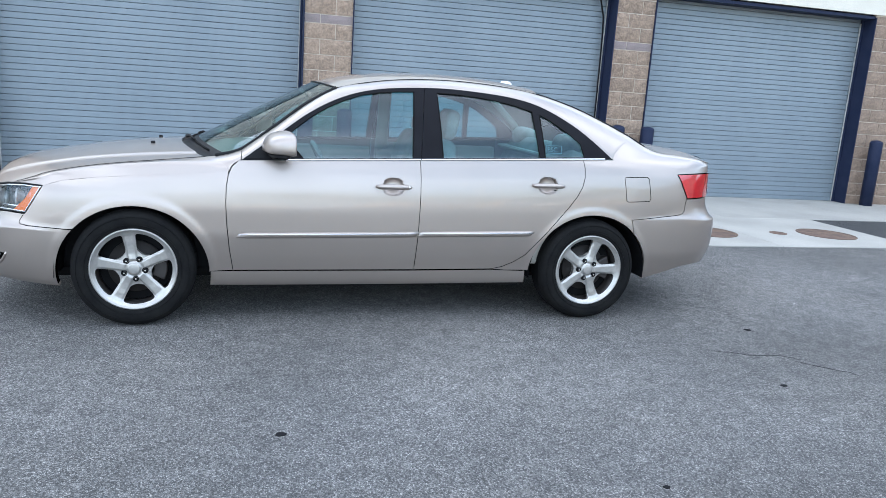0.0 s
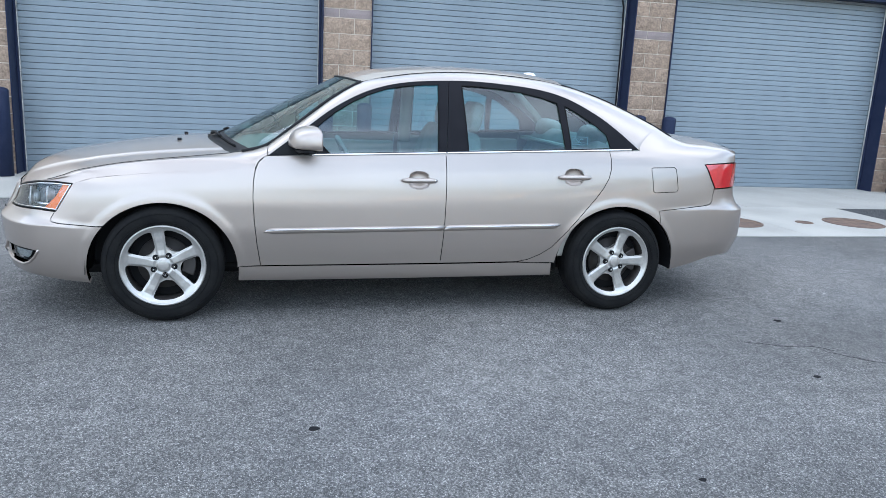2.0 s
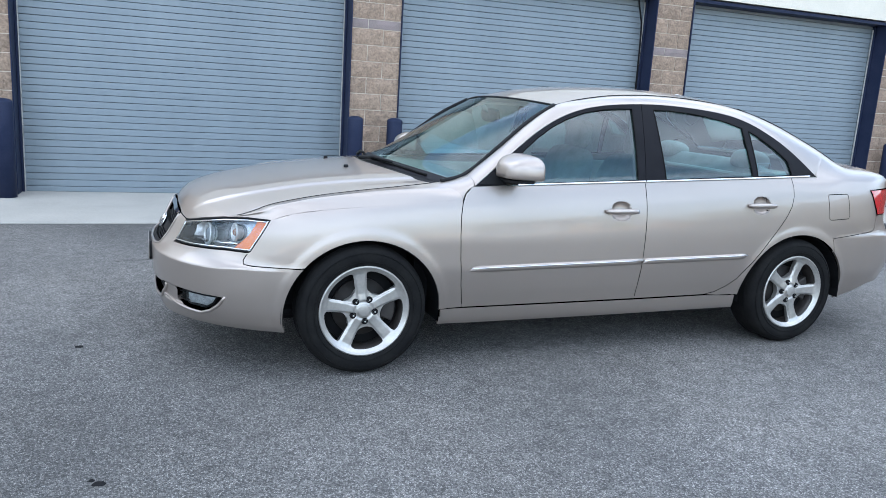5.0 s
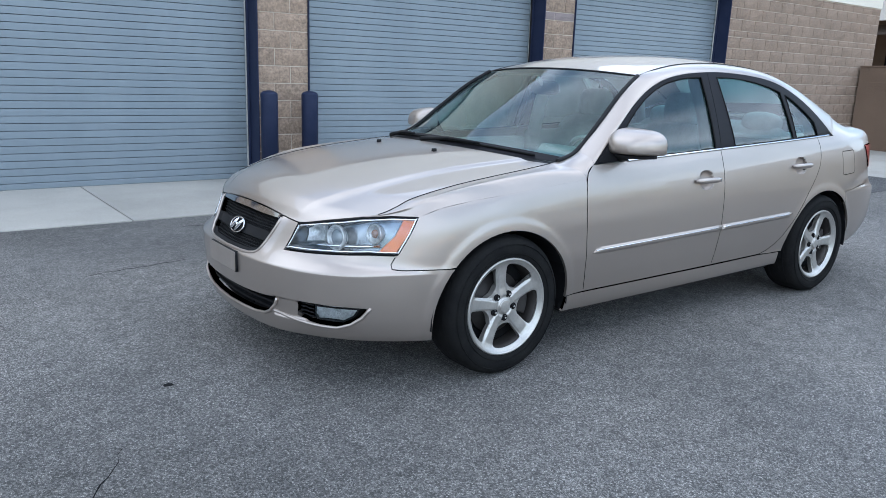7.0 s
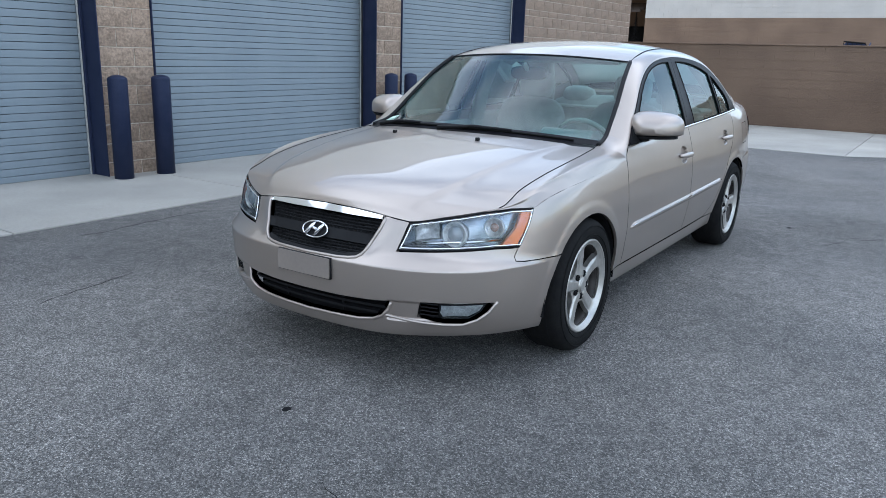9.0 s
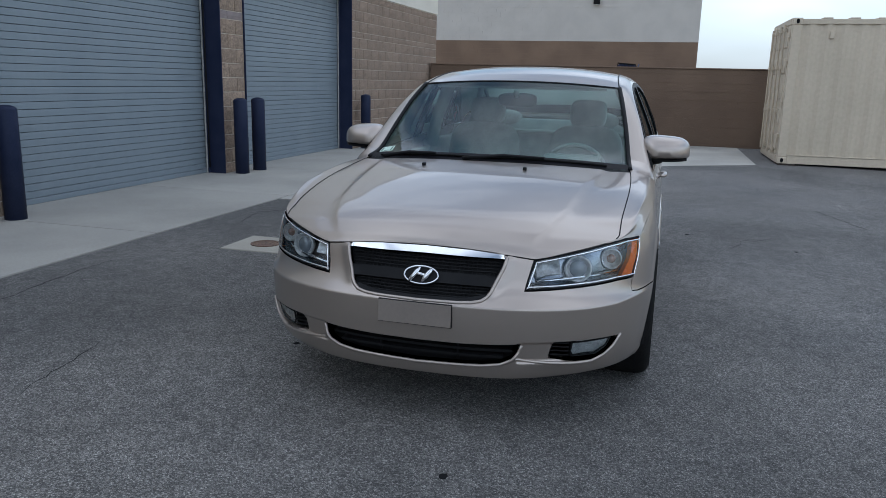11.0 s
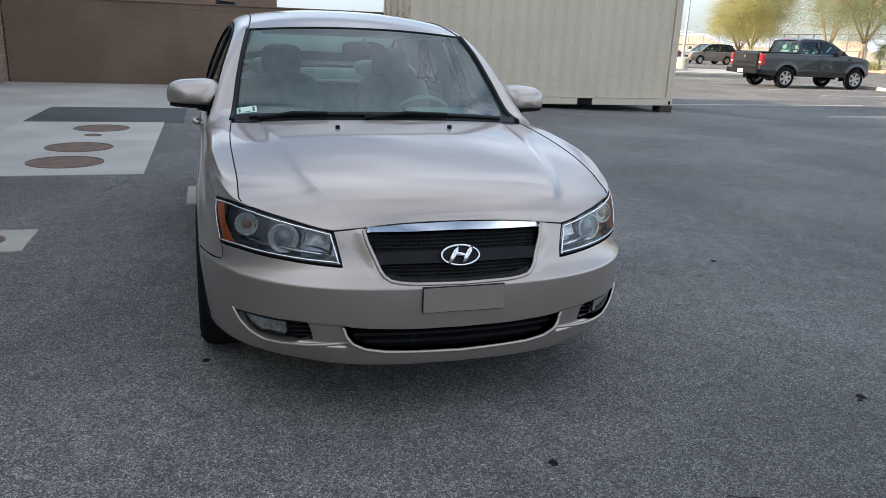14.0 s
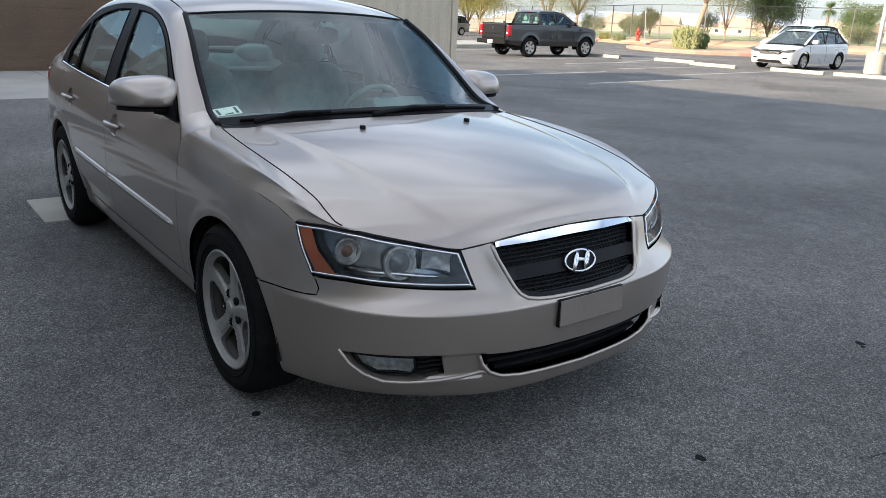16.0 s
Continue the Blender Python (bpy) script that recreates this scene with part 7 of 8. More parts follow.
def vehicle(name, label, at, paint, half, low, belt, back, upper, nose, cabin, windows, roof_half, wheels, radius, gap=0.065, frame_paint=None):
    """A parked car. back, upper and nose: (x, z) of tail, hood line and front; cabin: rear glass foot, roof points, screen foot."""
    v = thing(name, label, "car", at=at)
    heart = Vector((0, 0, 0.8))
    x0, x1 = min(p[0] for p in back), max(p[0] for p in nose)

    def half_width(x, z):
        d = min(1.0, max(0.0, min(x - x0, x1 - x) / 0.55))
        plan = 1 - 0.13 * (1 - math.sqrt(max(0.0, 1 - (1 - d) ** 2)))
        prof = float(np.interp(z, (low, low + 0.14, 0.62, belt - 0.20, belt - 0.06, belt + 0.02), (0.945, 0.975, 1.0, 0.985, 0.965, 0.92)))
        flare = 0.0
        for xw in wheels:
            q = math.hypot(x - xw, z - radius) - radius
            flare = max(flare, 0.020 * smooth_step((0.24 - q) / 0.16))
        return half * plan * prof + flare

    under = []
    for xw in sorted(wheels, reverse=True):
        R = radius + gap
        h = math.asin(max(-1, min(1, (low - radius) / R)))
        for k in range(15):
            q = h + (math.pi - 2 * h) * k / 14
            under.append((xw + R * math.cos(q), radius + R * math.sin(q)))
    outline = back + upper + nose + under
    glass_w = lambda x, z: half * 0.915 + (roof_half - half * 0.915) * (z - belt) / (max(p[1] for p in cabin) - belt)
    for s in (-1, 1):
        side = lambda x, z, s=s: Vector((x, s * half_width(x, z), z))
        panel("body_side", outline, side, paint, v, gap=0, step=0.07, edge=0.05, rim_depth=0.05, heart=heart)
        upside = lambda x, z, s=s: Vector((x, s * glass_w(x, z), z))
        panel("cabin_side", cabin, upside, frame_paint or paint, v, holes=windows, gap=0, step=0.14, edge=0.08, rim_depth=0.03, heart=heart)
        inner = lambda x, z, s=s: Vector((x, s * (glass_w(x, z) - 0.012), z))
        for w in windows:
            panel("side_window", w, inner, "glass", v, gap=0, step=0.2, edge=0.12, rim_depth=0.004, heart=heart)
        for xa, xb in zip(windows, windows[1:]):
            xm = 0.5 * (max(p[0] for p in xa) + min(p[0] for p in xb))
            part("pillar_trim", prism([(xm - 0.03, belt + 0.03), (xm + 0.03, belt + 0.03), (xm + 0.02, max(p[1] for p in xa)), (xm - 0.04, max(p[1] for p in xa))], *sorted((s * (glass_w(xm, belt) - 0.02), s * (glass_w(xm, belt) - 0.015))), "Y"), "plastic", v)
            seam = [(xm, s * (half_width(xm, z) + 0.001), z) for z in np.linspace(low + 0.12, belt, 8)]
            part("door_seam", add_tube(bmesh.new(), seam, 0.006, 4), "dark", v)
        xf = max(p[0] for p in cabin)
        seam = [(xf - 0.30, s * (half_width(xf - 0.3, z) + 0.001), z) for z in np.linspace(low + 0.12, belt - 0.05, 8)]
        part("door_seam", add_tube(bmesh.new(), seam, 0.006, 4), "dark", v)
        mirror = box(xf - 0.52, xf - 0.36, *sorted((s * (half * 0.96), s * (half + 0.19))), belt + 0.0, belt + 0.16, 0.05, 3)
        part("mirror", mirror, paint if paint == "white_paint" else "plastic", v, smooth=True)
        for w in windows[:2] if len(windows) > 1 else windows:
            hx = min(p[0] for p in w) + 0.06
            part("door_handle", box(hx, hx + 0.20, *sorted((s * (half_width(hx, belt - 0.16) - 0.01), s * (half_width(hx, belt - 0.16) + 0.03))), belt - 0.18, belt - 0.145, 0.01), paint, v)
        for xw in wheels:
            well = prism([(xw + (radius + 0.10) * math.cos(radians(q)), radius + (radius + 0.10) * math.sin(radians(q))) for q in range(-10, 191, 20)], *sorted((s * (half - 0.34), s * (half - 0.31))), "Y")
            part("wheel_well", well, "dark", v)
            far_wheel(v, xw, s * (half - 0.115), radius, s)
    part("underbody", box(x0 + 0.25, x1 - 0.2, -half * 0.82, half * 0.82, low + 0.02, low + 0.16), "dark", v)
    strip("tail_panel", back, half_width, paint, v, end=-0.05, crown=0.0)
    hood = [p for p in upper if p[0] >= max(q[0] for q in cabin) - 0.08]
    strip("hood", hood + [nose[0]], half_width, paint, v, crown=0.035)
    strip("front_fascia", nose, half_width, paint, v, end=0.10, crown=0.0)
    (xa, za), (xb, zb) = cabin[:2]
    along = lambda q: (xa + (xb - xa) * q, za + (zb - za) * q + 0.004)
    strip("rear_window", [along(0.13), along(0.90)], glass_w, "screen_glass", v, crown=0.0, end=-0.04, reach=0.90)
    strip("window_surround", [along(0.0), along(0.13)], glass_w, paint, v, crown=0.0, end=-0.04, reach=0.96)
    strip("window_surround", [along(0.90), along(1.0)], glass_w, paint, v, crown=0.0, end=-0.04, reach=0.96)
    for s in (-1, 1):
        for (xa, za), (xb, zb) in ((cabin[0], cabin[1]), (cabin[-2], cabin[-1])):
            part("pillar", add_tube(bmesh.new(), [(xa, s * glass_w(xa, za) * 0.975, za), (xb, s * glass_w(xb, zb) * 0.975, zb)], 0.045, 6), paint, v, smooth=True)
    strip("roof", [(x, z + 0.006) for x, z in cabin[1:-1]], glass_w, paint, v, crown=0.035)
    strip("windscreen", [(x, z + 0.004) for x, z in cabin[-2:]], glass_w, "screen_glass", v, crown=0.0, end=0.07, reach=0.94)
    for sx in (0.35, -0.55):
        if sx - 0.3 < min(p[0] for p in cabin):
            continue
        for s in (-1, 1):
            part("seat_back", box(sx - 0.10, sx + 0.04, *sorted((s * 0.12, s * 0.58)), belt - 0.45, belt + 0.14, 0.05, 2), "dash", v)
            part("head_rest", box(sx - 0.13, sx - 0.03, *sorted((s * 0.24, s * 0.47)), belt + 0.16, belt + 0.33, 0.04, 2), "dash", v)
    return v


def lamp_patch(v, name, pts, x, material, lab="", depth=0.07):
    """A lamp lens or opening let into an end of a car: outline of (y, z), mirrored."""
    for s in (-1, 1):
        part(name, prism([(s * y, z) for y, z in pts], x - depth, x + depth, "X"), material, v, lab)



pick = vehicle("pickup_truck", "dark grey crew-cab pickup with silver wheels", pose(20.43, -21.55, GZ, 0, 0, -91), "grey_paint", 0.93, 0.44, 1.27,
               [(-2.55, 0.50), (-2.60, 0.66), (-2.60, 1.25), (-2.55, 1.30)], [(-1.0, 1.30), (-0.95, 1.275), (1.22, 1.265), (1.80, 1.22), (2.22, 1.14)], [(2.38, 1.04), (2.45, 0.90), (2.46, 0.62), (2.36, 0.50)],
               [(-0.97, 1.27), (-0.88, 1.74), (-0.72, 1.81), (0.15, 1.82), (0.48, 1.76), (1.30, 1.26)],
               [[(-0.80, 1.30), (-0.74, 1.71), (-0.06, 1.74), (-0.04, 1.30)], [(0.06, 1.30), (0.04, 1.74), (0.42, 1.70), (1.06, 1.32), (1.0, 1.29)]], 0.66, (-1.45, 1.77), 0.385, gap=0.10)
part("rear_bumper", box(-2.80, -2.56, -0.90, 0.90, 0.50, 0.68, 0.03), "plastic", pick)
part("bumper_step", box(-2.81, -2.70, -0.34, 0.34, 0.49, 0.60, 0.02), "plastic", pick)
part("bed_floor", box(-2.52, -1.0, -0.75, 0.75, 0.72, 0.78), "plastic", pick)
for s in (-1, 1):
    part("bed_rail", box(-2.58, -1.0, *sorted((s * 0.74, s * 0.885)), 1.28, 1.312, 0.01), "plastic", pick)
    part("tail_lamp", box(-2.635, -2.45, *sorted((s * 0.785, s * 0.925)), 0.83, 1.23, 0.02), "tail_red", pick)
    part("lamp_inset", box(-2.642, -2.60, *sorted((s * 0.78, s * 0.88)), 0.90, 0.97, 0.01), "white_ink", pick)
    part("side_vent", box(1.30, 1.46, *sorted((s * 0.90, s * 0.94)), 1.10, 1.15, 0.005), "plastic", pick)
    part("rear_mud_flap", box(-1.98, -1.94, *sorted((s * 0.66, s * 0.90)), 0.28, 0.62), "plastic", pick)
part("tailgate_panel", box(-2.665, -2.62, -0.70, 0.70, 0.72, 1.27, 0.015), "grey_paint", pick)
part("tailgate_badge", lathe([(0.06, -0.008), (0.06, 0.0), (0.001, 0.004)], 20, "X"), "chrome", pick, at=None).location = (-2.672, 0, 1.12)
for k in range(6):
    part("tailgate_print", box(-2.672, -2.664, -0.52 + 0.18 * k, -0.40 + 0.18 * k, 0.86, 0.93), "plastic", pick)
part("plate_blank", box(-2.815, -2.80, -0.15, 0.15, 0.52, 0.65), "white_ink", pick)
part("high_brake_lamp", box(-0.84, -0.78, -0.11, 0.11, 1.79, 1.815, 0.005), "tail_red", pick)
part("exhaust", add_tube(bmesh.new(), [(-1.9, -0.5, 0.38), (-2.3, -0.55, 0.36)], 0.045, 8), "iron", pick)
part("differential", lathe([(0.001, -0.6), (0.05, -0.6), (0.05, -0.15), (0.15, -0.1), (0.15, 0.1), (0.05, 0.15), (0.05, 0.6), (0.001, 0.6)], 12, "Y"), "iron", pick).location = (-1.45, 0, 0.37)
hatch = vehicle("hatchback", "white five-door hatchback with dark lower grille", pose(12.5, -28.25, GZ, 0, 0, 90), "white_paint", 0.91, 0.22, 0.97,
                [(-2.02, 0.30), (-2.12, 0.50), (-2.10, 0.72), (-2.02, 0.98)], [(-1.9, 1.01), (-0.8, 0.985), (1.05, 0.945), (1.45, 0.875), (1.75, 0.80), (1.95, 0.735)], [(2.06, 0.68), (2.16, 0.55), (2.17, 0.38), (2.06, 0.22)],
                [(-2.0, 0.99), (-1.62, 1.36), (-1.45, 1.42), (-0.7, 1.475), (0.0, 1.465), (0.33, 1.40), (1.28, 0.95)],
                [[(-1.70, 1.08), (-1.52, 1.31), (-1.22, 1.36), (-1.10, 1.02)], [(-1.05, 1.01), (-1.16, 1.37), (-0.30, 1.42), (-0.25, 1.00)], [(-0.18, 1.00), (-0.22, 1.42), (0.26, 1.37), (0.98, 0.995)]], 0.62, (-1.32, 1.33), 0.32, frame_paint="plastic")
lamp_patch(hatch, "headlamp", [(0.42, 0.64), (0.70, 0.635), (0.85, 0.69), (0.86, 0.76), (0.72, 0.745), (0.44, 0.69)], 1.96, "lamp_bowl", depth=0.20)
lamp_patch(hatch, "lower_vent", [(0.42, 0.37), (0.70, 0.42), (0.72, 0.46), (0.50, 0.44)], 2.16, "plastic", depth=0.06)
lamp_patch(hatch, "tail_lamp", [(0.58, 0.74), (0.82, 0.74), (0.80, 1.0), (0.66, 0.96)], -2.02, "tail_red", depth=0.09)
part("grille", prism([(-0.40, 0.56), (0.40, 0.56), (0.45, 0.665), (0.30, 0.685), (-0.30, 0.685), (-0.45, 0.665)], 2.10, 2.275, "X", 0.01), "plastic", hatch)
for k in range(4):
    part("grille_bar", box(2.27, 2.281, -0.41, 0.41, 0.575 + 0.026 * k, 0.581 + 0.026 * k), "steel", hatch)
part("lower_intake", prism([(-0.50, 0.26), (0.50, 0.26), (0.42, 0.35), (-0.42, 0.35)], 2.10, 2.275, "X", 0.01), "plastic", hatch)
part("plate_blank", box(2.27, 2.285, -0.15, 0.15, 0.38, 0.50), "white_ink", hatch)
suv_args = dict(half=0.92, low=0.28, belt=1.06, back=[(-2.2, 0.36), (-2.30, 0.60), (-2.28, 0.9), (-2.2, 1.06)], upper=[(-2.1, 1.08), (1.0, 1.06), (1.5, 1.04), (2.0, 0.96)], nose=[(2.22, 0.84), (2.32, 0.62), (2.30, 0.42), (2.2, 0.30)],
                cabin=[(-2.2, 1.07), (-1.95, 1.56), (-1.6, 1.66), (-0.7, 1.70), (0.15, 1.68), (0.48, 1.61), (1.30, 1.06)],
                windows=[[(-1.98, 1.14), (-1.80, 1.52), (-1.35, 1.58), (-1.25, 1.12)], [(-1.17, 1.12), (-1.22, 1.59), (-0.38, 1.61), (-0.34, 1.10)], [(-0.24, 1.10), (-0.28, 1.61), (0.36, 1.55), (0.98, 1.12)]],
                roof_half=0.68, wheels=(-1.35, 1.35), radius=0.35, frame_paint="plastic")
suv = vehicle("sport_utility", "white sport utility parked beyond the hatchback", pose(16.5, -35.5, GZ, 0, 0, 90), "white_paint", **suv_args)
tan = vehicle("sport_utility", "bronze-grey sport utility parked by the pole", pose(46.6, -35.9, GZ, 0, 0, 90) @ Matrix.Scale(0.88, 4), "tan_paint", **suv_args)
for v in (suv, tan):
    part("grille", box(2.20, 2.42, -0.55, 0.55, 0.55, 0.72, 0.04), "plastic", v)
    lamp_patch(v, "headlamp", [(0.56, 0.76), (0.86, 0.79), (0.86, 0.88), (0.60, 0.85)], 2.16, "lens_grey", depth=0.10)
    lamp_patch(v, "tail_lamp", [(0.62, 0.84), (0.86, 0.84), (0.84, 1.04), (0.66, 1.02)], -2.22, "tail_red", depth=0.08)
saloon = vehicle("saloon_car", "maroon saloon parked behind the container", pose(38.2, -25.0, GZ, 0, 0, 90), "maroon_paint", 0.91, 0.22, 0.98,
                 [(-2.3, 0.30), (-2.40, 0.52), (-2.38, 0.85), (-2.30, 1.02)], [(-2.1, 1.04), (-1.8, 1.03), (0.95, 0.97), (1.6, 0.91), (2.05, 0.82)], [(2.30, 0.68), (2.42, 0.52), (2.40, 0.36), (2.3, 0.24)],
                 [(-1.85, 1.02), (-1.15, 1.36), (-0.8, 1.44), (0.05, 1.45), (0.35, 1.38), (1.28, 0.96)],
                 [[(-1.25, 1.05), (-0.95, 1.33), (-0.36, 1.38), (-0.33, 1.03)], [(-0.23, 1.03), (-0.26, 1.38), (0.24, 1.34), (0.90, 1.01)]], 0.62, (-1.42, 1.42), 0.34)
lamp_patch(saloon, "tail_lamp", [(0.50, 0.80), (0.86, 0.82), (0.86, 0.95), (0.52, 0.94)], -2.34, "tail_red", depth=0.09)
lamp_patch(saloon, "headlamp", [(0.48, 0.66), (0.82, 0.68), (0.82, 0.77), (0.50, 0.73)], 2.2, "lens_grey", depth=0.10)

# ---------- lot furniture ----------


def wheel_stop(x, y):
    w = thing("wheel_stop", "pale concrete wheel stop on the asphalt", "wheel stop", "wheel stops in the lot", at=pose(x, y, GZ))
    part("bar", prism([(-0.09, 0.0), (0.09, 0.0), (0.065, 0.13), (-0.065, 0.13)], -1.0, 1.0, "X", 0.015), "pale_concrete", w)


for sx, sy in ((19.45, -24.4), (16.2, -25.2), (13.75, -24.3), (10.75, -25.0), (8.55, -25.3)):
    wheel_stop(sx, sy)
lines = tagged(new("parking_line"), "worn white parking bay lines", "parking lines", kind="structure")
for x0, y0, x1, y1 in ([(x, -18.6, x + 0.45, -25.4) for x in (5.75, 8.35, 10.95, 13.45, 15.95, 18.5, 22.1, 24.8)] + [(9.45, -12.8, 9.67, -17.7), (11.98, -10.2, 12.5, -16.9), (16.2, -21.6, 17.9, -26.5), (19.4, -26.5, 19.4, -30.5)]):
    part("stripe", prism([(x0, y0), (x1, y1), (x1 + 0.1, y1), (x0 + 0.1, y0)], GZ - 0.02, GZ + 0.006), "line", lines)


def light_pole(x, y, heading):
    p = thing("light_pole", "pale grey light pole on a concrete base", "light pole", "light poles in the lot", at=pose(x, y, GZ, 0, 0, heading))
    part("base", lathe([(0.33, -0.1), (0.33, 0.72), (0.29, 0.76), (0.001, 0.76)], 24), "pale_concrete", p)
    part("plate", box(-0.2, 0.2, -0.2, 0.2, 0.76, 0.79, 0.01), "pole", p)
    part("mast", add_tube(bmesh.new(), [(0, 0, 0.79), (0, 0, 4.0), (0, 0, 8.2)], [0.075, 0.068, 0.06], 10), "pole", p, smooth=True)
    part("cross_arm", box(-0.8, 0.8, -0.04, 0.04, 8.1, 8.18), "pole", p)
    for s in (-1, 1):
        part("lamp_head", box(s * 0.8 - 0.32, s * 0.8 + 0.32, -0.17, 0.17, 8.13, 8.24, 0.03), "steel", p)


light_pole(9.75, -28.6, 10)
light_pole(30.17, -22.65, 80)
light_pole(67.0, -21.0, 70)


def island(outline, z, kerb_material, fill, label):
    t = tagged(new("island"), label, "kerb island", kind="structure")
    part("kerb", prism(outline, GZ - 0.1, z, bevel=0.02), kerb_material, t)
    part("fill", prism(shrink(outline, 0.22), GZ, z + 0.03), fill, t)
    return t


island([(26.6, -18.0), (26.7, -26.5), (27.6, -27.6), (31.6, -27.0), (32.0, -18.0)], GZ + 0.15, "pale_concrete", "concrete", "kerbed concrete island under a light pole")
island([(28.2, -36.3), (26.4, -34.6), (23.6, -33.6), (21.6, -34.2), (20.0, -35.8), (18.4, -38.6), (18.0, -41.0), (20.5, -44.0), (25.0, -44.6), (28.6, -41.5), (29.0, -38.0)], GZ + 0.15, "red_kerb", "gravel", "gravel island with a faded red kerb")


verge = tagged(new("verge"), "tan soil verge along a chain-link fence", "verge", kind="structure")
berm, edge_line = bmesh.new(), []
rows = []
for k in range(66):
    x = 92 - 2.0 * k
    y = fence_y(x)
    top = float(np.interp(x, (10, 20, 28, 34, 42, 60), (0.30, 0.42, 0.40, 0.28, 0.12, 0.08)))
    rows.append([berm.verts.new(q) for q in ((x, y + 2.2, -0.5), (x, y + 2.2, GZ + 0.13), (x, y + 1.2, 0.5 * (top + GZ + 0.2)), (x, y, top), (x, y - 1.5, top - 0.06), (x, y - 7, -0.1))])
    edge_line.append((x, y + 2.25))
for a, b in zip(rows, rows[1:]):
    for k in range(5):
        berm.faces.new((a[k], a[k + 1], b[k + 1], b[k]))
part("soil", berm, "gravel", verge, smooth=True)
part("kerb", prism([(x, y + 0.09) for x, y in edge_line] + [(x, y - 0.09) for x, y in edge_line[::-1]], -0.4, GZ + 0.15), "red_kerb", verge)


def fence_base(x):
    return float(np.interp(x, (10, 20, 28, 34, 42, 60), (0.30, 0.42, 0.40, 0.28, 0.12, 0.08)))


fence = thing("chain_link_fence", "tall grey chain-link fence with steel posts", "fence")
fx = [80 - 2.6 * k for k in range(36)]
for x in fx:
    z = fence_base(x)
    part("post", add_tube(bmesh.new(), [(x, fence_y(x), z - 0.2), (x, fence_y(x), z + 2.45)], 0.045, 6), "post_steel", fence)
for lift in (0.08, 2.42):
    part("rail", add_tube(bmesh.new(), [(x, fence_y(x), fence_base(x) + lift) for x in fx], 0.028, 5), "post_steel", fence)
wire = bmesh.new()
for k in range(0, 99 * 6):
    x = 80 - 0.16 * k
    if x < -11:
        break
    for sgn in (1, -1):
        x2 = x - sgn * 2.0
        a, b = Vector((x, fence_y(x), fence_base(x) + 0.08)), Vector((x2, fence_y(x2), fence_base(x2) + 2.4))
        o = Vector((0.003, 0, 0))
        wire.faces.new([wire.verts.new(q) for q in (a - o, a + o, b + o, b - o)])
tagged(part("wire_mesh", wire, "steel", fence), kind="stuff")

hyd = thing("fire_hydrant", "red fire hydrant on the verge", "fire hydrant", at=pose(32.6, -42.7, 0.16) @ Matrix.Scale(1.0, 4))
part("barrel", lathe([(0.17, 0), (0.17, 0.05), (0.12, 0.07), (0.12, 0.62), (0.16, 0.64), (0.16, 0.68), (0.12, 0.72), (0.09, 0.84), (0.03, 0.88), (0.03, 0.94), (0.001, 0.94)], 20), "red", hyd, smooth=True)
for q in (0, 90, 180):
    nz = lathe([(0.06, 0.1), (0.06, 0.19), (0.075, 0.19), (0.075, 0.23), (0.001, 0.23)], 12, "X")
    nz.transform(pose(0, 0, 0.48, 0, 0, q))
    part("outlet", nz, "red", hyd)
sign = thing("road_sign", "thin sign post seen edge-on", "road sign", at=pose(28.3, -38.2, GZ, 0, 4, 40))
part("post", box(-0.03, 0.03, -0.03, 0.03, 0.0, 2.4), "steel", sign)
part("plate", box(-0.02, 0.0, -0.16, 0.16, 1.85, 2.45, 0.005), "steel", sign)


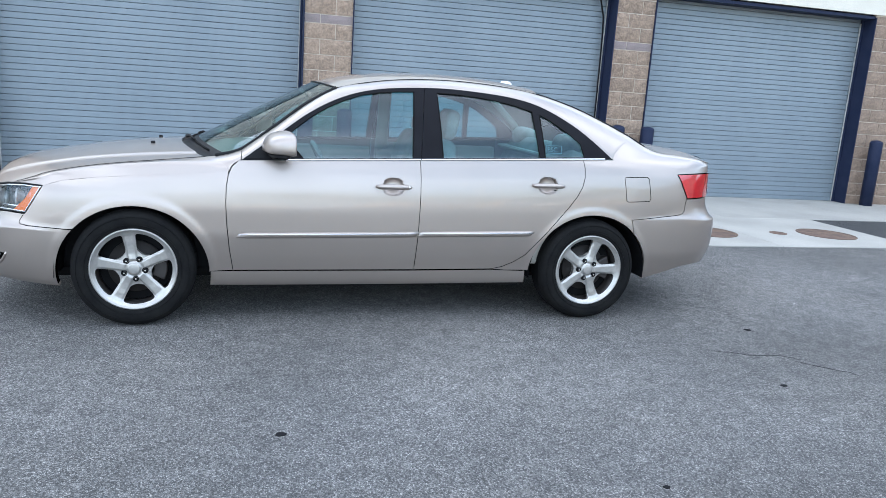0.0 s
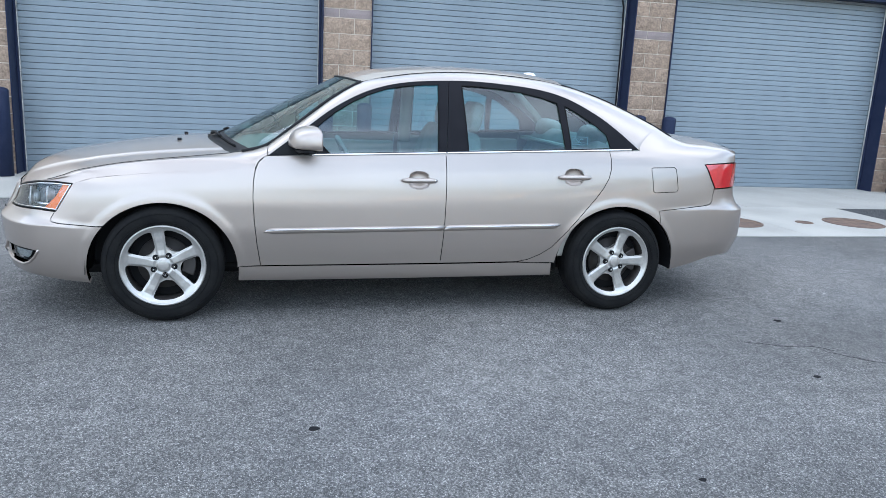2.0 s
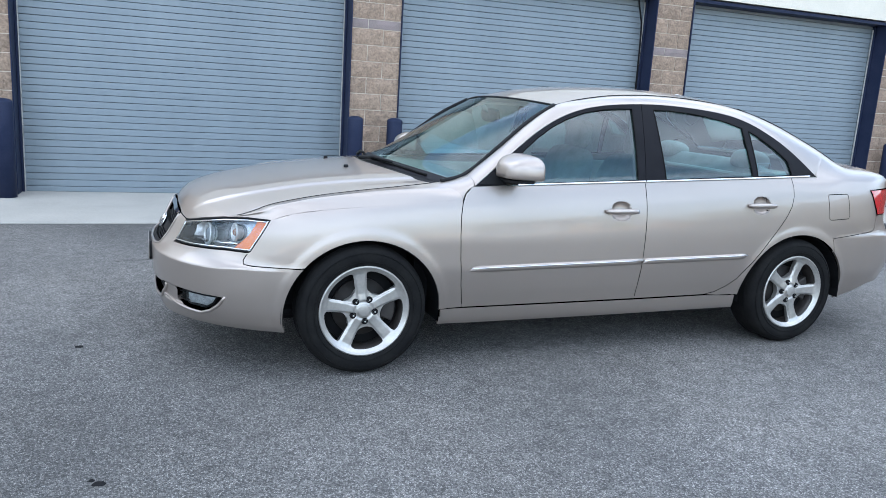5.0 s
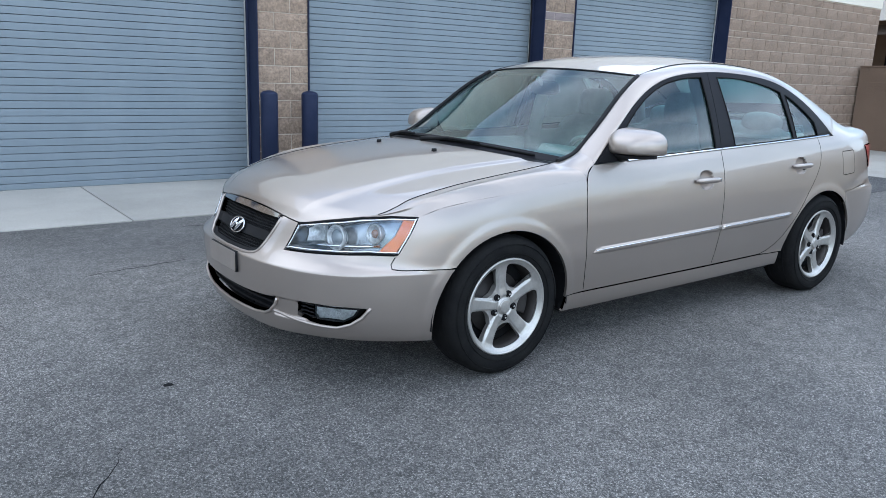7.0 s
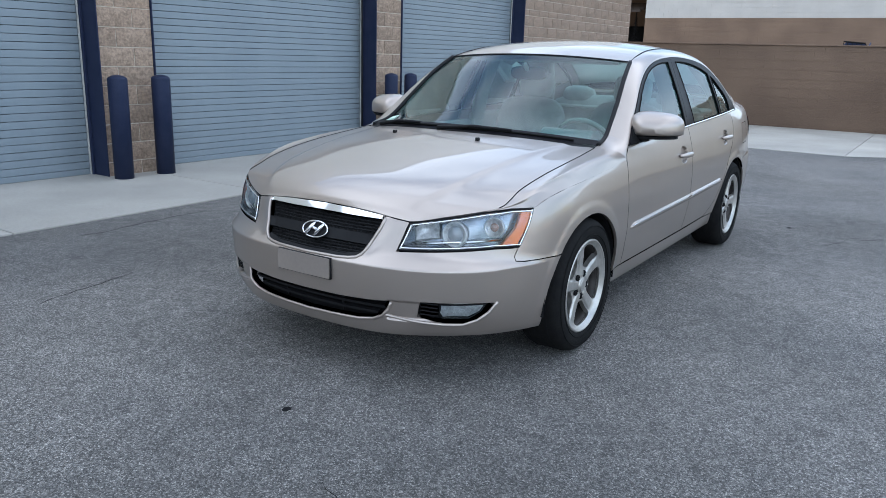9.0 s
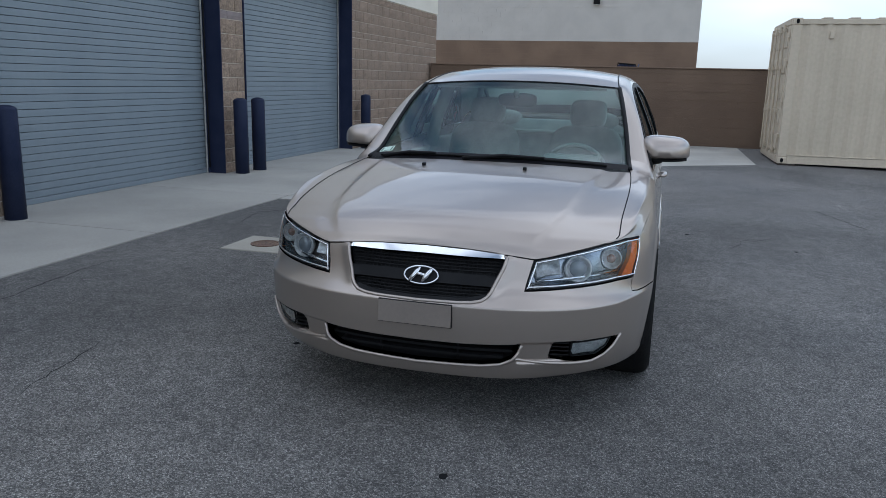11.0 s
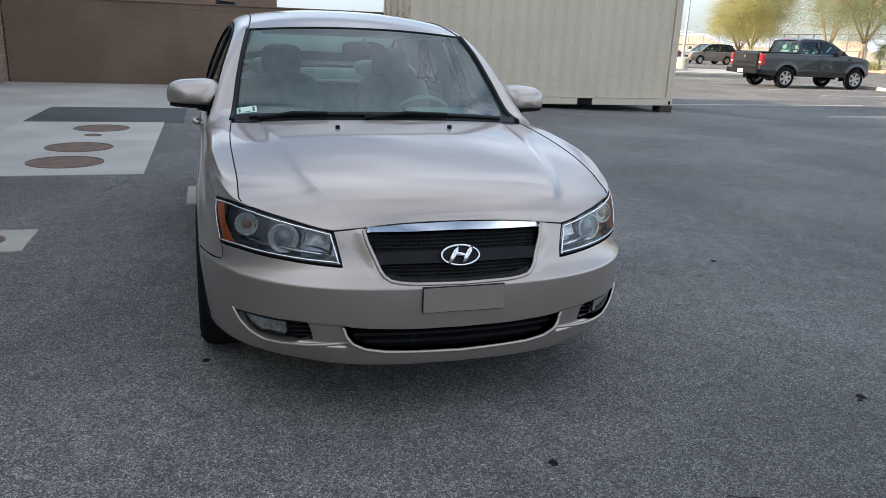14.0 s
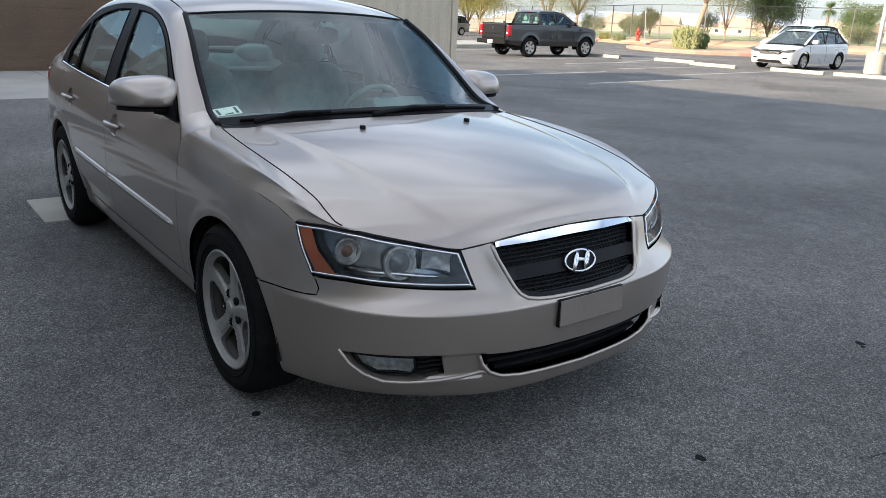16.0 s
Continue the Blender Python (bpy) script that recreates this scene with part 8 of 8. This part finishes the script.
# ---------- trees and shrubs ----------
def tree(x, y, z0, height, spread, leaf, seed, leaves=6000, lean=0.0, leaf_size=0.10, low=0.28, clumps=150, droop=0.5, trunk=0.13, fork_at=0.14, name="tree", label="desert tree with thin feathery crown"):
    """A low-forked trunk with limbs and a loose crown of fine twigs and many small leaves."""
    r = random.Random(seed)
    t = thing(name, label, "tree", at=pose(x, y, z0))
    wood = bmesh.new()
    fork = height * fork_at
    top = Vector((lean * fork, 0, fork))
    add_tube(wood, [(0, 0, -0.2), (lean * fork * 0.4, 0.02, fork * 0.5), top], [trunk * 1.25, trunk, trunk * 0.85], 8)
    bones = [top]
    for i in range(6):
        a = 2 * math.pi * (i + r.random() * 0.6) / 6
        out = spread * (0.22 + 0.18 * r.random())
        shift = Vector((lean * height * 0.35, 0, 0))
        p1 = top + shift * 0.4 + Vector((math.cos(a) * out * 0.45, math.sin(a) * out * 0.45, (height - fork) * 0.36))
        p2 = top + shift + Vector((math.cos(a) * out, math.sin(a) * out, (height - fork) * (0.62 + 0.25 * r.random())))
        mid = p1.lerp(p2, 0.5) + Vector((r.gauss(0, 0.12), r.gauss(0, 0.12), 0.1))
        add_tube(wood, [top, p1, mid, p2], [trunk * 0.6, trunk * 0.42, trunk * 0.27, trunk * 0.12], 6)
        bones += [p1, mid, p2, top.lerp(p1, 0.6)]
    verts, faces = [], []
    mid_z = height * (low + 1) / 2
    half_z = height * (1 - low) / 2
    for c in range(clumps):
        d = Vector((r.gauss(0, 1), r.gauss(0, 1), r.gauss(0, 1))).normalized() * (r.random() ** 0.46)
        wob = 0.80 + 0.62 * noise.noise(d * 1.7 + Vector((seed * 3.1, 0, 0)))
        p = Vector((lean * height * 0.35 + d.x * spread / 2 * wob, d.y * spread / 2 * wob, mid_z + d.z * half_z * wob))
        near = min(bones, key=lambda q: (q - p).length + (0.6 if q.z > p.z + 0.4 else 0))
        bend = near.lerp(p, 0.6) + Vector((0, 0, 0.25 * droop))
        add_tube(wood, [near, bend, p - Vector((0, 0, 0.35 * droop))], [trunk * 0.11 + 0.006, 0.012, 0.005], 4, caps=False)
        rad = spread * r.uniform(0.045, 0.085)
        for _ in range(int(2.6 * leaves / clumps)):
            along = r.random()
            o = bend.lerp(p, 0.3 + 0.9 * along) + Vector([max(-1.5, min(1.5, r.gauss(0, 1))) * k for k in (1, 1, 0.75)]) * rad - Vector((0, 0, abs(r.gauss(0, 1)) * rad * droop))
            u = Vector((r.gauss(0, 1), r.gauss(0, 1), r.gauss(-droop, 1))).normalized()
            v = u.orthogonal().normalized()
            v.rotate(Matrix.Rotation(r.uniform(0, 6.28), 3, u))
            s = leaf_size * r.uniform(0.28, 0.66)
            n = len(verts)
            verts += [o + u * s, o + v * s * 0.33, o - u * s, o - v * s * 0.33]
            faces.append((n, n + 1, n + 2, n + 3))
    part("trunk", wood, "bark", t, smooth=True)
    me = bpy.data.meshes.new("crown")
    me.from_pydata([tuple(q) for q in verts], [], faces)
    me.materials.append(M[leaf])
    crown = new("crown", me)
    crown.parent = t
    tagged(crown, kind="stuff")
    return t


tree(51.8, -43.8, GZ, 8.4, 9.6, "yellow_leaf", 1, 34000, low=0.14, clumps=240, droop=0.5, leaf_size=0.10, label="yellow-green feathery tree behind the lot")
tree(57.5, -47.0, GZ, 6.6, 7.0, "yellow_leaf", 2, 16000, low=0.12, label="smaller yellow-green tree beside a larger one")
tree(42.5, -43.2, GZ, 9.0, 7.4, "grey_leaf", 3, 22000, low=0.20, leaf_size=0.075, clumps=420, label="thin grey-green tree with open crown and bare limbs")
tree(37.6, -41.6, GZ, 8.6, 9.0, "grey_leaf", 4, 40000, low=0.20, leaf_size=0.075, clumps=520, droop=0.9, fork_at=0.22, label="grey-green tree with fine drooping twigs")
tree(27.5, -42.1, GZ + 0.15, 9.0, 8.6, "grey_leaf", 5, 28000, lean=-0.22, low=0.32, leaf_size=0.085, clumps=260, droop=0.9, trunk=0.16, fork_at=0.30, label="pale leaning tree on the gravel island")
tree(28.2, -51.9, 0.0, 6.4, 5.6, "green_leaf", 6, 20000, low=0.16, leaf_size=0.12, clumps=200, label="dense dark green tree by the fence")
tree(30.6, -50.2, 0.0, 7.6, 5.0, "grey_leaf", 15, 14000, low=0.28, leaf_size=0.085, clumps=200, droop=0.9, trunk=0.08, label="thin drooping tree beside a dense green one")
tree(36.9, -83.9, -0.4, 4.8, 5.2, "green_leaf", 7, 12000, low=0.15, leaf_size=0.15, droop=0.0, label="round green tree among the houses")
tree(40.3, -53.6, 0.0, 2.9, 2.4, "yellow_leaf", 8, 2600, low=0.3, trunk=0.06, label="small pale tree past the fence")
tree(37.0, -57.2, 0.0, 2.7, 2.2, "grey_leaf", 9, 2000, low=0.3, trunk=0.06, label="small pale tree past the fence")
tree(62.5, -19.0, GZ, 8.3, 4.6, "yellow_leaf", 10, 9000, low=0.15, label="yellow-green tree behind the container")
tree(59.2, -27.6, GZ, 7.9, 5.6, "yellow_leaf", 11, 10000, low=0.15, label="yellow-green tree behind the container")
tree(58.0, -31.2, GZ, 7.7, 5.6, "grey_leaf", 12, 9000, leaf_size=0.08, label="thin pale tree behind the container")
for k, (tx, ty, th, tw) in enumerate(((45.0, -57.5, 2.2, 3.0), (49.5, -62.0, 2.3, 3.4), (60.0, -68.0, 2.6, 4.4), (66.0, -64.0, 2.4, 4.0), (31.0, -92.0, 3.4, 5.0), (72.0, -90.0, 3.0, 5.0), (30.0, -70.0, 2.2, 3.4))):
    tree(tx, ty, -0.1, th, tw, "green_leaf" if k % 2 else "grey_leaf", 80 + k, 3000, low=0.1, leaf_size=0.12, clumps=80, label="low bushy tree past the fence")


def palm(x, y, z0, h, size, seed):
    r = random.Random(seed)
    t = thing("palm_tree", "fan palm with a ragged crown", "palm", at=pose(x, y, z0))
    part("trunk", add_tube(bmesh.new(), [(0, 0, -0.2), (0.05, 0, h * 0.5), (0, 0, h)], [0.24, 0.19, 0.17], 8), "bark", t, smooth=True)
    fr = bmesh.new()
    for k in range(46):
        a, e = r.uniform(0, 6.28), r.uniform(-0.9, 1.3)
        d = Vector((math.cos(a) * math.cos(e), math.sin(a) * math.cos(e), math.sin(e)))
        side = d.cross(Vector((0, 0, 1)))
        side = side.normalized() if side.length > 0.01 else Vector((1, 0, 0))
        c = Vector((0, 0, h))
        for m in range(-3, 4):
            tip = c + d * size * (1 - 0.06 * abs(m)) + side * m * size * 0.13 - Vector((0, 0, size * 0.18))
            root = c + d * size * 0.04
            fr.faces.new([fr.verts.new(root), fr.verts.new(root.lerp(tip, 0.5) + side * size * 0.035), fr.verts.new(tip)])
    tagged(part("fronds", fr, "green_leaf", t), kind="stuff")


palm(54.1, -60.4, -0.1, 1.6, 1.15, 1)
palm(46.6, -95.8, -0.4, 4.3, 1.45, 2)
palm(54.8, -9.8, GZ, 2.25, 0.95, 3)


def shrub(x, y, z0, w, h, leaf, seed, label, count=1500):
    r = random.Random(seed)
    t = thing("shrub", label, "shrub", at=pose(x, y, z0))
    st = bmesh.new()
    bush = bmesh.new()
    for k in range(40):
        a, q = r.uniform(0, 6.28), math.sqrt(r.random())
        tip = Vector((math.cos(a) * q * w / 2 * 0.8, math.sin(a) * q * w / 2 * 0.8, h * (0.98 - 0.20 * q * q) * r.uniform(0.8, 1.0)))
        add_tube(st, [tip * 0.1 * Vector((1, 1, 0)).length, tip * 0.6, tip], [0.02, 0.012, 0.005], 4)
        for m in range(count // 40):
            q = r.uniform(0.04, 1.03)
            p = Vector((tip.x * (0.78 + 0.24 * q), tip.y * (0.78 + 0.24 * q), tip.z * q)) + Vector((r.gauss(0, 0.07), r.gauss(0, 0.07), r.gauss(0, 0.05))) * w * 0.6
            p.z = max(0.02, p.z)
            u = Vector((r.gauss(0, 0.5), r.gauss(0, 0.5), 1)).normalized()
            v = u.orthogonal().normalized()
            s = 0.075 * r.uniform(0.6, 1.3)
            bush.faces.new([bush.verts.new(p + o) for o in (u * s, v * s * 0.4, -u * s, -v * s * 0.4)])
    part("stems", st, "bark", t)
    tagged(part("foliage", bush, leaf, t), kind="stuff")


shrub(23.75, -36.1, GZ + 0.15, 2.0, 1.35, "sage_leaf", 21, "rounded grey-green shrub on the gravel island", 6500)
shrub(23.7, -37.3, GZ + 0.15, 1.3, 0.95, "green_leaf", 22, "darker low shrub beside a larger one", 2600)
for k in range(9):
    q = random.Random(40 + k)
    xx = 52 - k * 2.1
    shrub(xx, fence_y(xx) + 1.2 + q.random(), GZ + 0.1, 1.2, 0.6, "yellow_leaf" if k % 2 else "grey_leaf", 60 + k, "dry straw-coloured brush along the fence", 500)


# ---------- houses, field and hills ----------
def house(x, y, z0, heading, L, W, wall_h, roof_h, seed):
    r = random.Random(seed)
    h = thing("house", "tan stucco house with clay tile roof", "house", "houses past the fence", at=pose(x, y, z0, 0, 0, heading))
    part("wall", box(-L / 2, L / 2, -W / 2, W / 2, -1, wall_h), "stucco", h)
    rf = bmesh.new()
    e = 0.5
    pts = [(-L / 2 - e, -W / 2 - e, wall_h), (L / 2 + e, -W / 2 - e, wall_h), (L / 2 + e, W / 2 + e, wall_h), (-L / 2 - e, W / 2 + e, wall_h), (-L / 2 + (0 if seed % 2 else W / 2), 0, wall_h + roof_h), (L / 2 - W / 2, 0, wall_h + roof_h)]
    v = [rf.verts.new(p) for p in pts]
    for f in ((0, 1, 5, 4), (1, 2, 5), (2, 3, 4, 5), (3, 0, 4), (3, 2, 1, 0)):
        rf.faces.new([v[i] for i in f])
    part("roof", rf, "roof_tile", h)
    for s in (-1, 1):
        for k in range(3):
            wx = -L / 2 + L * (k + 0.5) / 3 + r.uniform(-0.5, 0.5)
            w = part("window", box(wx - 0.7, wx + 0.7, *sorted((s * W / 2 - s * 0.05, s * (W / 2 + 0.04))), 0.9, 2.1), "white_ink", h)
            part("pane", box(wx - 0.6, wx + 0.6, *sorted((s * W / 2, s * (W / 2 + 0.055))), 1.0, 2.0), "car_glass", w)
    part("chimney", box(L * 0.2, L * 0.2 + 0.8, 0.4, 1.1, wall_h, wall_h + roof_h + 0.5), "stucco", h)


# the row runs on out of view: unseen houses added to block reflected low sky
for k, (x, y, hd, L, W, wh) in enumerate(((77, -93, 40, 13, 10, 2.7), (84, -108, -30, 18, 10, 2.6), (66, -109, 20, 16, 11, 2.7), (56, -120, -15, 17, 10, 2.7), (39, -108, 15, 15, 11, 2.9), (20, -112, -10, 16, 10, 2.8),
                                          (0, -114, 12, 15, 10, 2.8), (-20, -112, -8, 17, 11, 2.8), (-42, -118, 10, 15, 10, 2.8), (100, -95, 35, 18, 11, 2.6), (112, -78, 60, 16, 10, 2.6), (118, -58, 75, 15, 10, 2.6))):
    if k < 8:
        house(-10 + 2.45 * (x + 7), 2 + 2.45 * (y - 2), -1.7, -hd, L * 1.5, W * 1.4, wh, 3.4, k + 20)
    house(-4 + 2.05 * (x + 4), 2 + 2.05 * (y - 2), -1.7, hd, L * 1.35, W * 1.25, wh, 3.0, k)
field = [(x, fence_y(x) - 9) for x in (70, 55, 42, 34, 26.5, 20, 10, -20)] + [(-35, -118), (0, -108), (30, -100), (55, -92), (78, -78)]
turf = prism(field, -0.5, 0.06)
tagged(part("lawn", turf, "lawn"), "pale green playing field", "field", kind="structure")
hills = tagged(new("backdrop"), "far hills with blue-grey haze painted into their colour", "hills", kind="structure")
rg = random.Random(5)
ridge_m = bmesh.new()
prev = None
for k in range(121):
    a = radians(-170 + 240 * k / 120)
    R = 2300
    hgt = 34 + 26 * noise.noise(Vector((k * 0.11, 1.3, 0))) + 16 * noise.noise(Vector((k * 0.37, 4.1, 0)))
    p = (ridge_m.verts.new((R * math.cos(a), R * math.sin(a), -5)), ridge_m.verts.new((R * math.cos(a) * 1.04, R * math.sin(a) * 1.04, max(6, hgt))), ridge_m.verts.new((R * math.cos(a) * 1.1, R * math.sin(a) * 1.1, -5)))
    if prev:
        for i in range(2):
            ridge_m.faces.new((prev[i], p[i], p[i + 1], prev[i + 1]))
    prev = p
# ridge colour carries the painted haze
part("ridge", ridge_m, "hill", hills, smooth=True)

# small black spots and cracks on the asphalt by the sedan
for k, (x, y, r) in enumerate(((-0.652, -2.34, 0.022), (0.728, -2.96, 0.016), (-2.515, -1.72, 0.022), (-2.686, -0.231, 0.020), (-2.54, -1.69, 0.012), (1.95, -2.1, 0.02), (2.4, -1.2, 0.025), (-3.3, -2.2, 0.016), (-1.6, 0.9, 0.02), (-3.9, 0.6, 0.015))):
    q = random.Random(k)
    sp = thing("tar_spot", "small flat black spot on the asphalt", "spot", "spots on the asphalt", at=pose(x, y, 0.0) @ Matrix.Scale(0.82, 4))
    part("blot", prism([((r + q.uniform(-0.004, 0.004)) * math.cos(a) * 1.2, (r + q.uniform(-0.004, 0.004)) * math.sin(a)) for a in [i * math.pi / 7 for i in range(14)]], -0.003, 0.0022), "dark", sp)


def crack(x, y, heading, length, seed):
    """A thin uneven crack in the asphalt."""
    q = random.Random(seed)
    c = thing("crack", "thin dark crack in the asphalt", "crack", "cracks in the asphalt", at=pose(x, y, 0.0, 0, 0, heading))
    n = max(6, int(length / 0.05))
    mid, off = [], 0.0
    for k in range(n + 1):
        off += q.gauss(0, 0.012)
        mid.append((length * k / n, off, (0.001 + 0.002 * q.random()) * math.sin(math.pi * (k + 0.3) / (n + 0.6))))
    part("fissure", prism([(a, b - w) for a, b, w in mid] + [(a, b + w) for a, b, w in mid[::-1]], -0.004, 0.0016), "dark", c)


for k, (x, y, hd, ln) in enumerate(((1.9, -1.55, -20, 0.5), (2.3, -1.75, -55, 0.35), (-3.2, -1.1, 60, 0.45), (-2.6, 1.7, 15, 0.7), (3.4, -3.0, 10, 1.1), (5.6, -2.2, -12, 1.4), (1.2, 2.9, 20, 0.8), (1.9, 3.1, -40, 0.5), (0.4, 1.9, 75, 0.7), (1.6, 1.75, -15, 0.9), (-1.6, 3.0, 5, 1.2), (5.1, 1.5, 80, 0.9))):
    crack(x, y, hd, ln, 300 + k)

lay_blocks()
